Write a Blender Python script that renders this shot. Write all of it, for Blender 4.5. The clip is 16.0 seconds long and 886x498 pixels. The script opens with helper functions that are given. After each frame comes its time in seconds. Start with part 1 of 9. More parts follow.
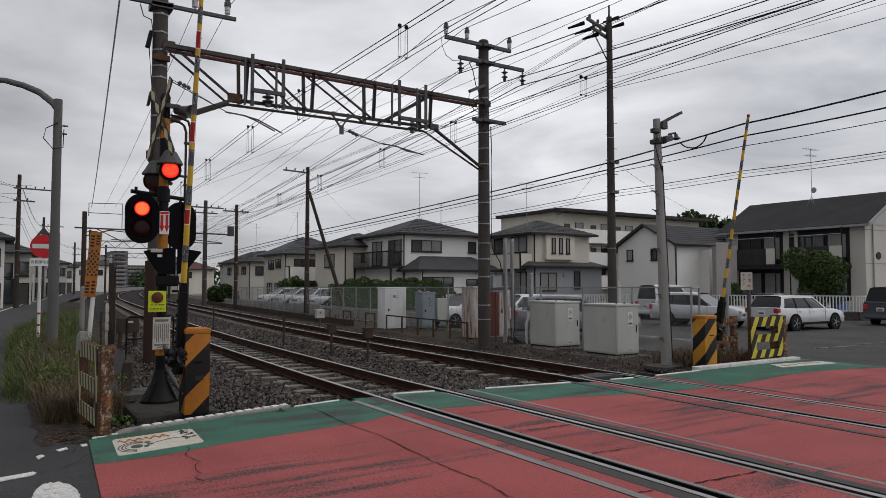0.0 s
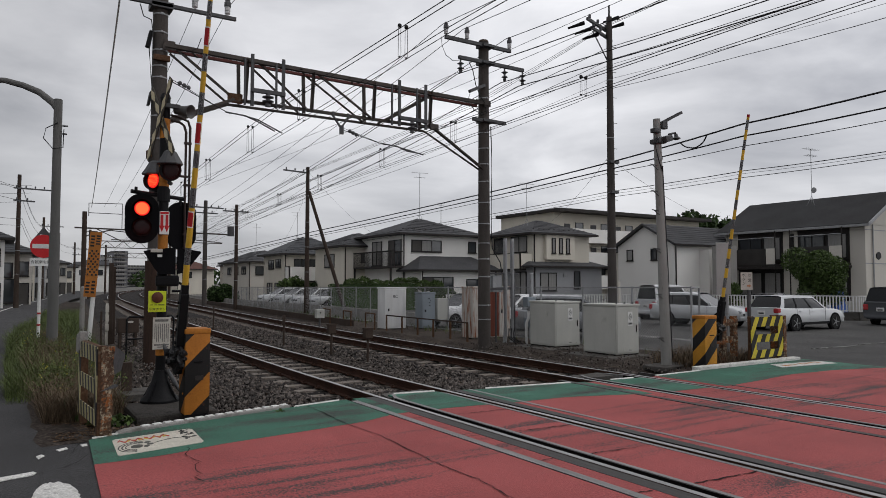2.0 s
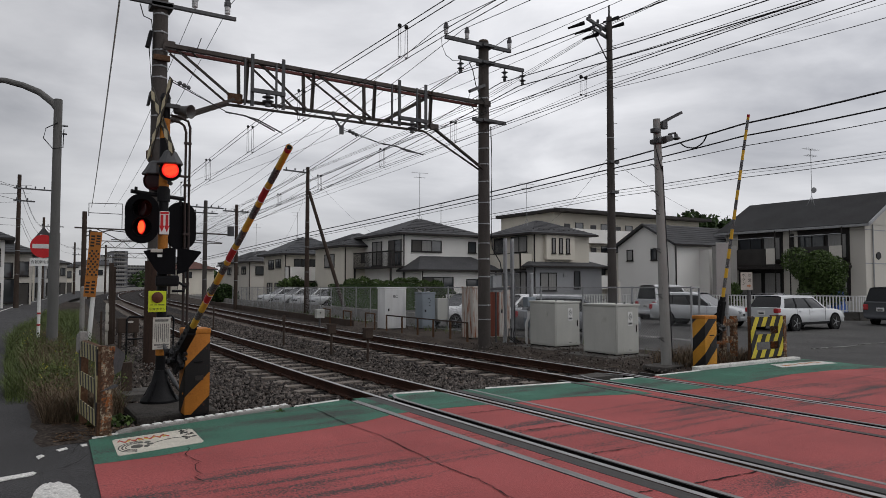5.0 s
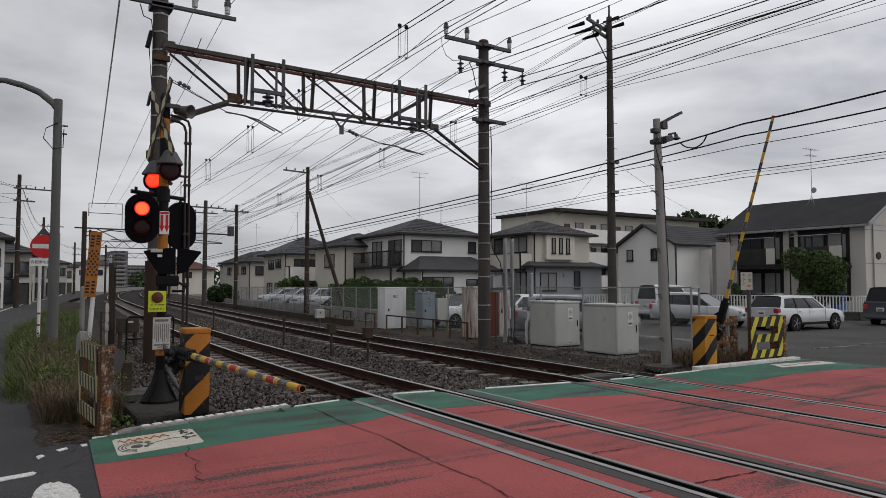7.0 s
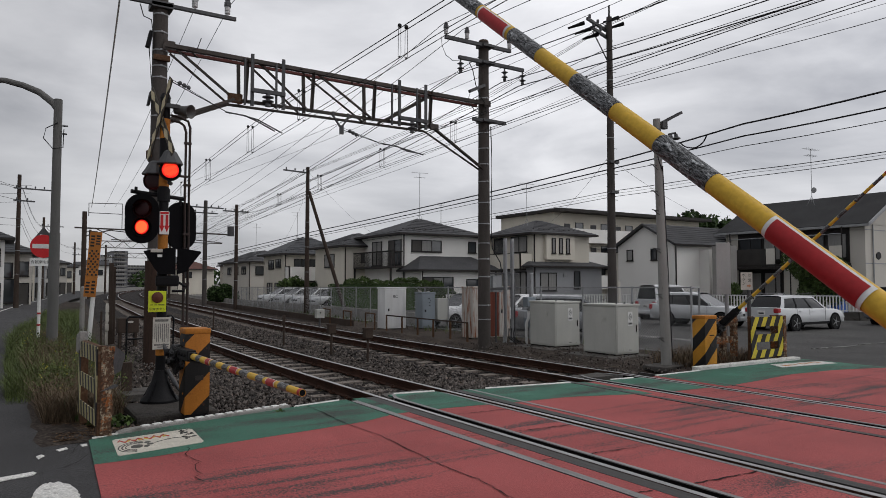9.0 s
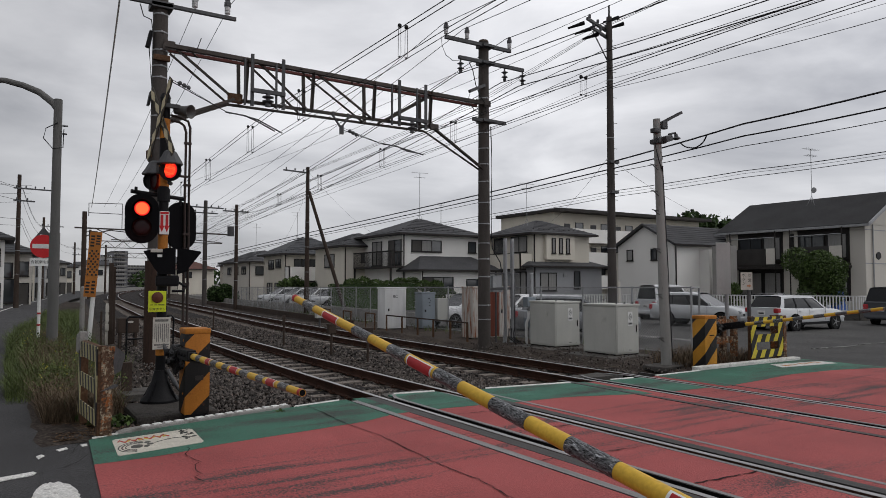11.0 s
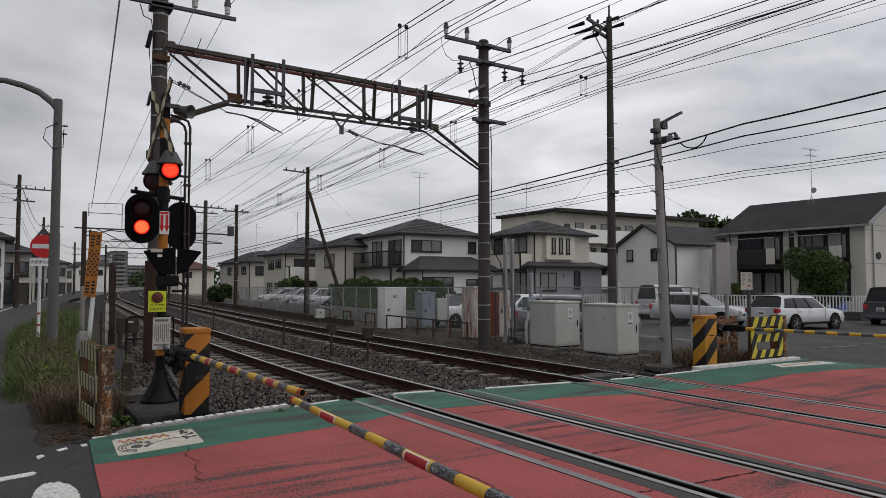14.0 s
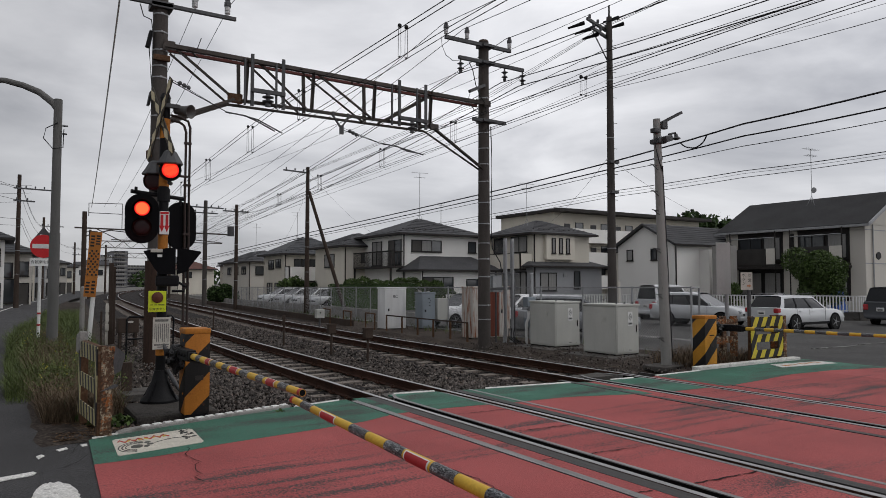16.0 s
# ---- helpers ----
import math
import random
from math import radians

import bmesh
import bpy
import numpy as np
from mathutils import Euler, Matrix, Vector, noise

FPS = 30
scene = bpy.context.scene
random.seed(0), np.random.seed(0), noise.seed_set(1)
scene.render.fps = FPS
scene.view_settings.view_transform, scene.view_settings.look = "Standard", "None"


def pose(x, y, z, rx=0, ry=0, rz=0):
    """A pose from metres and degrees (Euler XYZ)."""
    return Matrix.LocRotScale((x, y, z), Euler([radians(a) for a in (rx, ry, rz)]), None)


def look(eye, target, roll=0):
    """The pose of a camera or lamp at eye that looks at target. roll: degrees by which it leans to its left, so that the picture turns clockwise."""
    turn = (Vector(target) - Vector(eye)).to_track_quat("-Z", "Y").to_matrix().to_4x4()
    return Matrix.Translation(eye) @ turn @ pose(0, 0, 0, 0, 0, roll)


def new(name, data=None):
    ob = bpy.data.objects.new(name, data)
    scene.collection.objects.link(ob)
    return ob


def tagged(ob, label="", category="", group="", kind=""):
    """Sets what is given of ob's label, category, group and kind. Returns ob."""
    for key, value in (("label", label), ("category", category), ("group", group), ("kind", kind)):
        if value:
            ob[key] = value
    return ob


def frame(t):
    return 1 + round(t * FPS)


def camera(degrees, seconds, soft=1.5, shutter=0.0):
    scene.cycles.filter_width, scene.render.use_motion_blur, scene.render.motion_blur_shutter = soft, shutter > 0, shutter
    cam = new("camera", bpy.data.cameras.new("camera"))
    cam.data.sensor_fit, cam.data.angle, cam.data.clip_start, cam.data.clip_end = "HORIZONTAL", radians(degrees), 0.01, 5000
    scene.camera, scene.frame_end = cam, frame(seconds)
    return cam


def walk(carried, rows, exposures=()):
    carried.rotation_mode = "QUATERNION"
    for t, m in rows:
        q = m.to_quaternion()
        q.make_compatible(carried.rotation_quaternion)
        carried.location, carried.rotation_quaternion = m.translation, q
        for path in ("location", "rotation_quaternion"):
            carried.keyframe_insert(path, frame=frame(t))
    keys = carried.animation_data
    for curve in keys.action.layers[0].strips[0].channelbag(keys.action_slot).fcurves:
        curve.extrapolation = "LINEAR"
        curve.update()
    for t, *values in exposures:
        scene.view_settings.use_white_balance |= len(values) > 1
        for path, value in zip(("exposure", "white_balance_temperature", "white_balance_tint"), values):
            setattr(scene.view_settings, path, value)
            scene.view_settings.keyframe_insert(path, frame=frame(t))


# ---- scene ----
# camera, standing still on its tripod
EYE = Vector((0.0, 0.0, 1.64))
AIM = EYE + Vector((0.53675, 0.84238, 0.04795)) * 10
cam = camera(65.07, 16.0, soft=0.55)
walk(cam, [(0.0, look(EYE, AIM)), (16.0, look(EYE, AIM))])

# ---- overcast daylight ----
SUN_EL, SUN_AZ = 52.0, 122.0
world = bpy.data.worlds.new("overcast_sky")
scene.world = world
world.use_nodes = True
wn, wl = world.node_tree.nodes, world.node_tree.links
wn.clear()


def wnode(kind, **kw):
    n = wn.new(kind)
    for k, v in kw.items():
        if k in n.inputs:
            n.inputs[k].default_value = v
    return n


w_out = wn.new("ShaderNodeOutputWorld")
w_bg = wnode("ShaderNodeBackground", Strength=1.0)
w_sky = wn.new("ShaderNodeTexSky")
w_sky.sky_type = "NISHITA"
w_sky.sun_disc = False
w_sky.sun_elevation, w_sky.sun_rotation = radians(SUN_EL), radians(SUN_AZ)
w_dim = wn.new("ShaderNodeVectorMath")
w_dim.operation = "SCALE"
w_dim.inputs["Scale"].default_value = 0.10
w_tc = wn.new("ShaderNodeTexCoord")
w_map = wn.new("ShaderNodeMapping")
w_map.inputs["Scale"].default_value = (1.0, 1.0, 3.4)
w_map.inputs["Rotation"].default_value = (0.0, 0.12, 0.5)
w_n1 = wnode("ShaderNodeTexNoise", Scale=2.3, Detail=7.0, Roughness=0.52, Distortion=0.35)
w_ramp = wn.new("ShaderNodeValToRGB")
w_ramp.color_ramp.elements[0].position, w_ramp.color_ramp.elements[0].color = 0.32, (0.40, 0.405, 0.435, 1)
w_ramp.color_ramp.elements[1].position, w_ramp.color_ramp.elements[1].color = 0.66, (0.82, 0.82, 0.845, 1)
w_sep = wn.new("ShaderNodeSeparateXYZ")
w_grad = wn.new("ShaderNodeMapRange")
w_grad.inputs["From Min"].default_value, w_grad.inputs["From Max"].default_value = 0.0, 1.0
w_grad.inputs["To Min"].default_value, w_grad.inputs["To Max"].default_value = 0.95, 1.25
w_bright = wn.new("ShaderNodeVectorMath")
w_bright.operation = "SCALE"
w_mix = wn.new("ShaderNodeMix")
w_mix.data_type = "RGBA"
w_mix.inputs[0].default_value = 0.93
wl.new(w_tc.outputs["Generated"], w_map.inputs["Vector"])
wl.new(w_map.outputs[0], w_n1.inputs["Vector"])
wl.new(w_n1.outputs[0], w_ramp.inputs[0])
wl.new(w_tc.outputs["Generated"], w_sep.inputs[0])
wl.new(w_sep.outputs["Z"], w_grad.inputs["Value"])
wl.new(w_ramp.outputs[0], w_bright.inputs[0])
# the cloud is a little brighter round the hidden sun
w_side = wn.new("ShaderNodeVectorMath")
w_side.operation = "DOT_PRODUCT"
w_side.inputs[1].default_value = (math.sin(radians(SUN_AZ)), math.cos(radians(SUN_AZ)), 0.0)
w_lift = wn.new("ShaderNodeMapRange")
w_lift.inputs["From Min"].default_value, w_lift.inputs["From Max"].default_value = -1.0, 1.0
w_lift.inputs["To Min"].default_value, w_lift.inputs["To Max"].default_value = 0.56, 1.46
w_prod = wn.new("ShaderNodeMath")
w_prod.operation = "MULTIPLY"
wl.new(w_tc.outputs["Generated"], w_side.inputs[0])
wl.new(w_side.outputs["Value"], w_lift.inputs["Value"])
wl.new(w_lift.outputs[0], w_prod.inputs[0])
wl.new(w_grad.outputs[0], w_prod.inputs[1])
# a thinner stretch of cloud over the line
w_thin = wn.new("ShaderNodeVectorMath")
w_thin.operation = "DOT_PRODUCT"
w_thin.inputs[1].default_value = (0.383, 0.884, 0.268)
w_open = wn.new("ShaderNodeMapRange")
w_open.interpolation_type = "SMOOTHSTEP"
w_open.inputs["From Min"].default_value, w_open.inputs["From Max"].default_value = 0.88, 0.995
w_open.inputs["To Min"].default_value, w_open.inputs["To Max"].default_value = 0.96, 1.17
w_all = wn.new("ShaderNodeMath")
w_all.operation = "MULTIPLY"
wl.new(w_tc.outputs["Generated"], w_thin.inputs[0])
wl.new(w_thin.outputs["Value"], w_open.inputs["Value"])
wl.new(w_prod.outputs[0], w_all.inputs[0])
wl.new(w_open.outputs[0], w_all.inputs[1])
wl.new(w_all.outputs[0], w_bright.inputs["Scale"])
wl.new(w_sky.outputs[0], w_dim.inputs[0])
wl.new(w_dim.outputs[0], w_mix.inputs[6])
wl.new(w_bright.outputs[0], w_mix.inputs[7])
wl.new(w_mix.outputs[2], w_bg.inputs["Color"])
wl.new(w_bg.outputs[0], w_out.inputs[0])

sun = new("sun", bpy.data.lights.new("sun", "SUN"))
sun.data.energy, sun.data.angle, sun.data.color = 0.5, radians(40), (1.0, 0.97, 0.93)
el, az = radians(SUN_EL), radians(SUN_AZ)
to_sun = Vector((math.sin(az) * math.cos(el), math.cos(az) * math.cos(el), math.sin(el)))
sun.matrix_world = look(to_sun * 50, (0, 0, 0))


# ---- materials ----
def mat(name, base, rough=0.8, metal=0.0, var=0.25, scale=2.0, fine=60.0, fvar=0.25, bump=0.15, second=None, amount=0.5,
        stretch=(1, 1, 1), spec=0.22, sharp=0.12, grit=0.68):
    """A surface with stains at one scale and grain at another; second: the colour of stains, rust or wear."""
    m = bpy.data.materials.new(name)
    m.use_nodes = True
    n, l = m.node_tree.nodes, m.node_tree.links
    bs = n["Principled BSDF"]
    tc = n.new("ShaderNodeTexCoord")
    mp = n.new("ShaderNodeMapping")
    mp.inputs["Scale"].default_value = stretch
    l.new(tc.outputs["Object"], mp.inputs["Vector"])
    big, small = n.new("ShaderNodeTexNoise"), n.new("ShaderNodeTexNoise")
    big.inputs["Scale"].default_value, big.inputs["Detail"].default_value = scale, 6
    small.inputs["Scale"].default_value, small.inputs["Detail"].default_value = fine, 4
    l.new(mp.outputs[0], big.inputs["Vector"])
    l.new(mp.outputs[0], small.inputs["Vector"])
    info = n.new("ShaderNodeObjectInfo")
    rnd = n.new("ShaderNodeMapRange")
    rnd.inputs["To Min"].default_value, rnd.inputs["To Max"].default_value = 0.93, 1.07
    l.new(info.outputs["Random"], rnd.inputs["Value"])

    def span(src, lo, hi):
        r = n.new("ShaderNodeMapRange")
        r.inputs["From Min"].default_value, r.inputs["From Max"].default_value = 0.3, 0.7
        r.inputs["To Min"].default_value, r.inputs["To Max"].default_value = lo, hi
        l.new(src, r.inputs["Value"])
        return r.outputs[0]

    def times(a, b):
        r = n.new("ShaderNodeMath")
        r.operation = "MULTIPLY"
        l.new(a, r.inputs[0])
        l.new(b, r.inputs[1])
        return r.outputs[0]

    k = times(times(span(big.outputs[0], 1 - var, 1 + var), span(small.outputs[0], 1 - fvar, 1 + fvar)), rnd.outputs[0])
    col = n.new("ShaderNodeMix")
    col.data_type = "RGBA"
    col.inputs[6].default_value = (*base, 1)
    col.inputs[7].default_value = (*(second or base), 1)
    col.inputs[0].default_value = 0.0
    if second:
        third = n.new("ShaderNodeTexNoise")
        third.inputs["Scale"].default_value, third.inputs["Detail"].default_value = scale * 2.3, 12
        third.inputs["Roughness"].default_value = grit
        l.new(mp.outputs[0], third.inputs["Vector"])
        cut = n.new("ShaderNodeMapRange")
        cut.inputs["From Min"].default_value, cut.inputs["From Max"].default_value = 0.78 - amount * 0.55, 0.78 - amount * 0.55 + sharp
        l.new(third.outputs[0], cut.inputs["Value"])
        l.new(cut.outputs[0], col.inputs[0])
    sc = n.new("ShaderNodeVectorMath")
    sc.operation = "SCALE"
    l.new(col.outputs[2], sc.inputs[0])
    l.new(k, sc.inputs["Scale"])
    l.new(sc.outputs[0], bs.inputs["Base Color"])
    bs.inputs["Roughness"].default_value, bs.inputs["Metallic"].default_value = rough, metal
    bs.inputs["Specular IOR Level"].default_value = spec
    if bump:
        b = n.new("ShaderNodeBump")
        b.inputs["Strength"].default_value, b.inputs["Distance"].default_value = bump, 0.02
        l.new(small.outputs[0], b.inputs["Height"])
        l.new(b.outputs[0], bs.inputs["Normal"])
    return m


def glow(name, colour, strength):
    m = bpy.data.materials.new(name)
    m.use_nodes = True
    bs = m.node_tree.nodes["Principled BSDF"]
    bs.inputs["Base Color"].default_value = (*colour, 1)
    bs.inputs["Emission Color"].default_value = (*colour, 1)
    bs.inputs["Emission Strength"].default_value = strength
    return m


def glass(name, tint, rough=0.04):
    m = mat(name, tint, rough, 0.0, 0.12, 0.6, 20, 0.05, 0.0, spec=0.9)
    return m


def striped(name, a, b, way, period, share=0.5, shift=0.0, wear=(0.10, 0.06, 0.035), worn=0.25):
    """Two-colour stripes across the direction way, with worn patches."""
    m = mat(name, a, 0.6, 0, 0.18, 3, 50, 0.15, 0.1, wear, worn)
    n, l = m.node_tree.nodes, m.node_tree.links
    tc = n.new("ShaderNodeTexCoord")
    dot = n.new("ShaderNodeVectorMath")
    dot.operation = "DOT_PRODUCT"
    dot.inputs[1].default_value = Vector(way) / period
    l.new(tc.outputs["Object"], dot.inputs[0])
    add = n.new("ShaderNodeMath")
    add.inputs[1].default_value = shift
    l.new(dot.outputs["Value"], add.inputs[0])
    fr = n.new("ShaderNodeMath")
    fr.operation = "FRACT"
    l.new(add.outputs[0], fr.inputs[0])
    gt = n.new("ShaderNodeMath")
    gt.operation = "GREATER_THAN"
    gt.inputs[1].default_value = share
    l.new(fr.outputs[0], gt.inputs[0])
    mix = n.new("ShaderNodeMix")
    mix.data_type = "RGBA"
    mix.inputs[6].default_value, mix.inputs[7].default_value = (*a, 1), (*b, 1)
    l.new(gt.outputs[0], mix.inputs[0])
    old = [x for x in n if x.bl_idname == "ShaderNodeMix" and x != mix][0]
    l.new(mix.outputs[2], old.inputs[6])
    return m


def variegate(m, low, high):
    """Pieces of one mesh differ in brightness from island to island."""
    n, l = m.node_tree.nodes, m.node_tree.links
    geo = n.new("ShaderNodeNewGeometry")
    r = n.new("ShaderNodeMapRange")
    r.inputs["To Min"].default_value, r.inputs["To Max"].default_value = low, high
    l.new(geo.outputs["Random Per Island"], r.inputs["Value"])
    sc = n.new("ShaderNodeVectorMath")
    sc.operation = "SCALE"
    bs = n["Principled BSDF"]
    src = bs.inputs["Base Color"].links[0].from_socket
    l.new(src, sc.inputs[0])
    l.new(r.outputs[0], sc.inputs["Scale"])
    l.new(sc.outputs[0], bs.inputs["Base Color"])
    return m


def worn(m, wear, low, high, stretch, scale, fine, tracks=()):
    """Wears a paint through to what lies below, in speckled streaks."""
    n, l = m.node_tree.nodes, m.node_tree.links
    tc, mp = n.new("ShaderNodeTexCoord"), n.new("ShaderNodeMapping")
    mp.inputs["Scale"].default_value = stretch
    big, small, mid = n.new("ShaderNodeTexNoise"), n.new("ShaderNodeTexNoise"), n.new("ShaderNodeTexNoise")
    big.inputs["Scale"].default_value, big.inputs["Detail"].default_value = scale, 4
    mid.inputs["Scale"].default_value, mid.inputs["Detail"].default_value = scale * 0.45, 3
    small.inputs["Scale"].default_value, small.inputs["Detail"].default_value, small.inputs["Roughness"].default_value = fine, 6, 0.7
    l.new(tc.outputs["Object"], mp.inputs["Vector"])
    l.new(mp.outputs[0], big.inputs["Vector"])
    l.new(tc.outputs["Object"], mid.inputs["Vector"])
    l.new(tc.outputs["Object"], small.inputs["Vector"])
    a, b = n.new("ShaderNodeMath"), n.new("ShaderNodeMath")
    a.operation = b.operation = "MULTIPLY_ADD"
    a.inputs[1].default_value = 1.2
    l.new(small.outputs[0], a.inputs[0])
    l.new(big.outputs[0], a.inputs[2])
    b.inputs[1].default_value = 0.3
    l.new(mid.outputs[0], b.inputs[0])
    l.new(a.outputs[0], b.inputs[2])
    r = n.new("ShaderNodeMapRange")
    r.inputs["From Min"].default_value, r.inputs["From Max"].default_value = low, high
    total = b.outputs[0]
    sep = n.new("ShaderNodeSeparateXYZ")
    l.new(tc.outputs["Object"], sep.inputs[0])
    for y, half, gain in tracks:
        # tyres scrub the paint along the way that they roll
        add = n.new("ShaderNodeMath")
        dist, ab, ease = n.new("ShaderNodeMath"), n.new("ShaderNodeMath"), n.new("ShaderNodeMapRange")
        dist.operation, dist.inputs[1].default_value = "SUBTRACT", y
        ab.operation = "ABSOLUTE"
        l.new(sep.outputs["Y"], dist.inputs[0])
        l.new(dist.outputs[0], ab.inputs[0])
        l.new(ab.outputs[0], ease.inputs["Value"])
        ease.interpolation_type = "SMOOTHSTEP"
        ease.inputs["From Min"].default_value, ease.inputs["From Max"].default_value = 0.0, half
        ease.inputs["To Min"].default_value, ease.inputs["To Max"].default_value = gain, 0.0
        l.new(ease.outputs[0], add.inputs[0])
        l.new(total, add.inputs[1])
        total = add.outputs[0]
    l.new(total, r.inputs["Value"])
    mix = n.new("ShaderNodeMix")
    mix.data_type = "RGBA"
    bs = n["Principled BSDF"]
    l.new(bs.inputs["Base Color"].links[0].from_socket, mix.inputs[6])
    mix.inputs[7].default_value = (*wear, 1)
    l.new(r.outputs[0], mix.inputs[0])
    l.new(mix.outputs[2], bs.inputs["Base Color"])
    return m


def speckle(m, scale, low, high):
    """Stony specks, some darker and some lighter than the mean."""
    n, l = m.node_tree.nodes, m.node_tree.links
    tc, ns, r = n.new("ShaderNodeTexCoord"), n.new("ShaderNodeTexNoise"), n.new("ShaderNodeMapRange")
    ns.inputs["Scale"].default_value, ns.inputs["Detail"].default_value, ns.inputs["Roughness"].default_value = scale, 3, 0.75
    r.inputs["From Min"].default_value, r.inputs["From Max"].default_value = 0.33, 0.67
    r.inputs["To Min"].default_value, r.inputs["To Max"].default_value = low, high
    l.new(tc.outputs["Object"], ns.inputs["Vector"])
    l.new(ns.outputs[0], r.inputs["Value"])
    sc = n.new("ShaderNodeVectorMath")
    sc.operation = "SCALE"
    bs = n["Principled BSDF"]
    l.new(bs.inputs["Base Color"].links[0].from_socket, sc.inputs[0])
    l.new(r.outputs[0], sc.inputs["Scale"])
    l.new(sc.outputs[0], bs.inputs["Base Color"])
    return m


ASPHALT = speckle(mat("asphalt", (0.054, 0.053, 0.054), 0.9, 0, 0.22, 0.7, 130, 0.45, 0.5), 70, 0.35, 1.65)
ASPHALT_PALE = speckle(mat("asphalt_pale", (0.060, 0.058, 0.056), 0.9, 0, 0.28, 0.35, 90, 0.3, 0.3, (0.045, 0.043, 0.042), 0.42, sharp=0.3), 12, 0.75, 1.25)
SOIL = speckle(mat("soil", (0.046, 0.037, 0.031), 0.95, 0, 0.35, 0.8, 30, 0.5, 0.8, (0.060, 0.048, 0.036), 0.38, spec=0.1), 26, 0.3, 1.7)
FAR_GROUND = mat("far_ground", (0.13, 0.125, 0.115), 0.95, 0, 0.25, 0.05, 3, 0.2, 0.0)
RED_DECK = speckle(worn(mat("red_road_paint", (0.335, 0.079, 0.077), 0.82, 0, 0.14, 0.9, 90, 0.3, 0.35), (0.060, 0.050, 0.050), 1.45, 1.55, (0.30, 3.0, 1), 1.4, 42, ((5.7, 1.5, 0.20), (3.2, 0.8, 0.14))), 50, 0.62, 1.34)
GREEN_DECK = worn(mat("green_road_paint", (0.050, 0.142, 0.100), 0.82, 0, 0.2, 1.4, 90, 0.35, 0.35), (0.055, 0.052, 0.048), 1.28, 1.42, (0.45, 1.6, 1), 1.5, 48)
WHITE_PAINT = mat("white_road_paint", (0.62, 0.61, 0.58), 0.8, 0, 0.15, 3, 60, 0.3, 0.2, (0.16, 0.15, 0.14), 0.42, grit=0.8)
CRACK = mat("crack", (0.007, 0.006, 0.006), 0.95, 0, 0.2, 5, 60, 0.3, 0.0)
RAIL_TOP = mat("polished_rail", (0.34, 0.33, 0.325), 0.34, 1.0, 0.2, 2, 60, 0.15, 0.02, stretch=(6, 0.6, 1))
RAIL_RUST = mat("rusty_rail", (0.046, 0.023, 0.016), 0.85, 0.0, 0.25, 2, 60, 0.3, 0.2, (0.026, 0.018, 0.015), 0.42, spec=0.10)
STEEL_EDGE = mat("steel_edge", (0.20, 0.195, 0.19), 0.45, 0.7, 0.25, 2, 50, 0.2, 0.05, (0.11, 0.085, 0.075), 0.36, (6, 0.5, 1))
STEEL_PLATE = mat("worn_steel_plate", (0.050, 0.046, 0.044), 0.6, 0.25, 0.3, 2, 50, 0.25, 0.08, (0.15, 0.145, 0.14), 0.40, (14, 0.3, 1), sharp=0.25)
# near-black, so that the shade down in the deck's gaps is in the colour
GROOVE = mat("groove_dark", (0.010, 0.009, 0.009), 0.95, 0.0, 0.2, 3, 30, 0.3, 0.2, spec=0.05)
SLEEPER = mat("concrete_sleeper", (0.185, 0.160, 0.138), 0.9, 0, 0.2, 3, 50, 0.3, 0.3, (0.10, 0.075, 0.06), 0.4)
BALLAST = variegate(mat("ballast_stone", (0.064, 0.056, 0.051), 0.92, 0, 0.25, 3, 60, 0.3, 0.3, (0.088, 0.064, 0.050), 0.42, spec=0.12), 0.16, 2.5)
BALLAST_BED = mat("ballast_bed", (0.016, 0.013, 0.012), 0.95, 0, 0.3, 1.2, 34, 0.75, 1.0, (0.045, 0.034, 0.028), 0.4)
CONCRETE = mat("concrete", (0.26, 0.25, 0.235), 0.88, 0, 0.2, 1.4, 50, 0.22, 0.25, (0.13, 0.12, 0.105), 0.4)
CONCRETE_DARK = mat("dark_concrete", (0.088, 0.082, 0.075), 0.9, 0, 0.25, 1.5, 45, 0.3, 0.35, (0.040, 0.036, 0.032), 0.45)
POLE_CONCRETE = mat("pole_concrete", (0.066, 0.058, 0.053), 0.85, 0, 0.18, 1.5, 60, 0.25, 0.2, (0.046, 0.040, 0.036), 0.4, (3, 3, 0.5))
POLE_GREY = mat("pale_pole_concrete", (0.30, 0.295, 0.28), 0.8, 0, 0.12, 1.5, 60, 0.15, 0.1, (0.22, 0.21, 0.195), 0.35, (3, 3, 0.5))
POLE_BROWN = mat("brown_pole", (0.052, 0.037, 0.029), 0.85, 0, 0.2, 1.5, 50, 0.25, 0.2, (0.045, 0.034, 0.028), 0.4, (3, 3, 0.5))
GALV = mat("galvanised_steel", (0.33, 0.335, 0.34), 0.55, 0.55, 0.15, 2, 60, 0.15, 0.05, (0.16, 0.15, 0.14), 0.32, (3, 3, 0.7))
GALV_DARK = mat("weathered_galvanised", (0.090, 0.090, 0.093), 0.6, 0.4, 0.18, 2, 60, 0.2, 0.08, (0.08, 0.06, 0.05), 0.32, (3, 3, 0.7))
TRUSS = mat("truss_steel", (0.072, 0.062, 0.056), 0.7, 0.2, 0.2, 2, 50, 0.2, 0.08, (0.085, 0.045, 0.035), 0.38)
TRUSS_RED = mat("red_primer_steel", (0.105, 0.036, 0.032), 0.7, 0.2, 0.2, 2, 50, 0.2, 0.08)
BLACK = mat("black_paint", (0.008, 0.008, 0.009), 0.55, 0, 0.2, 3, 60, 0.2, 0.05, spec=0.14)
BLACK_MATT = mat("black_cover", (0.005, 0.005, 0.006), 0.8, 0, 0.2, 3, 60, 0.2, 0.05, spec=0.08)
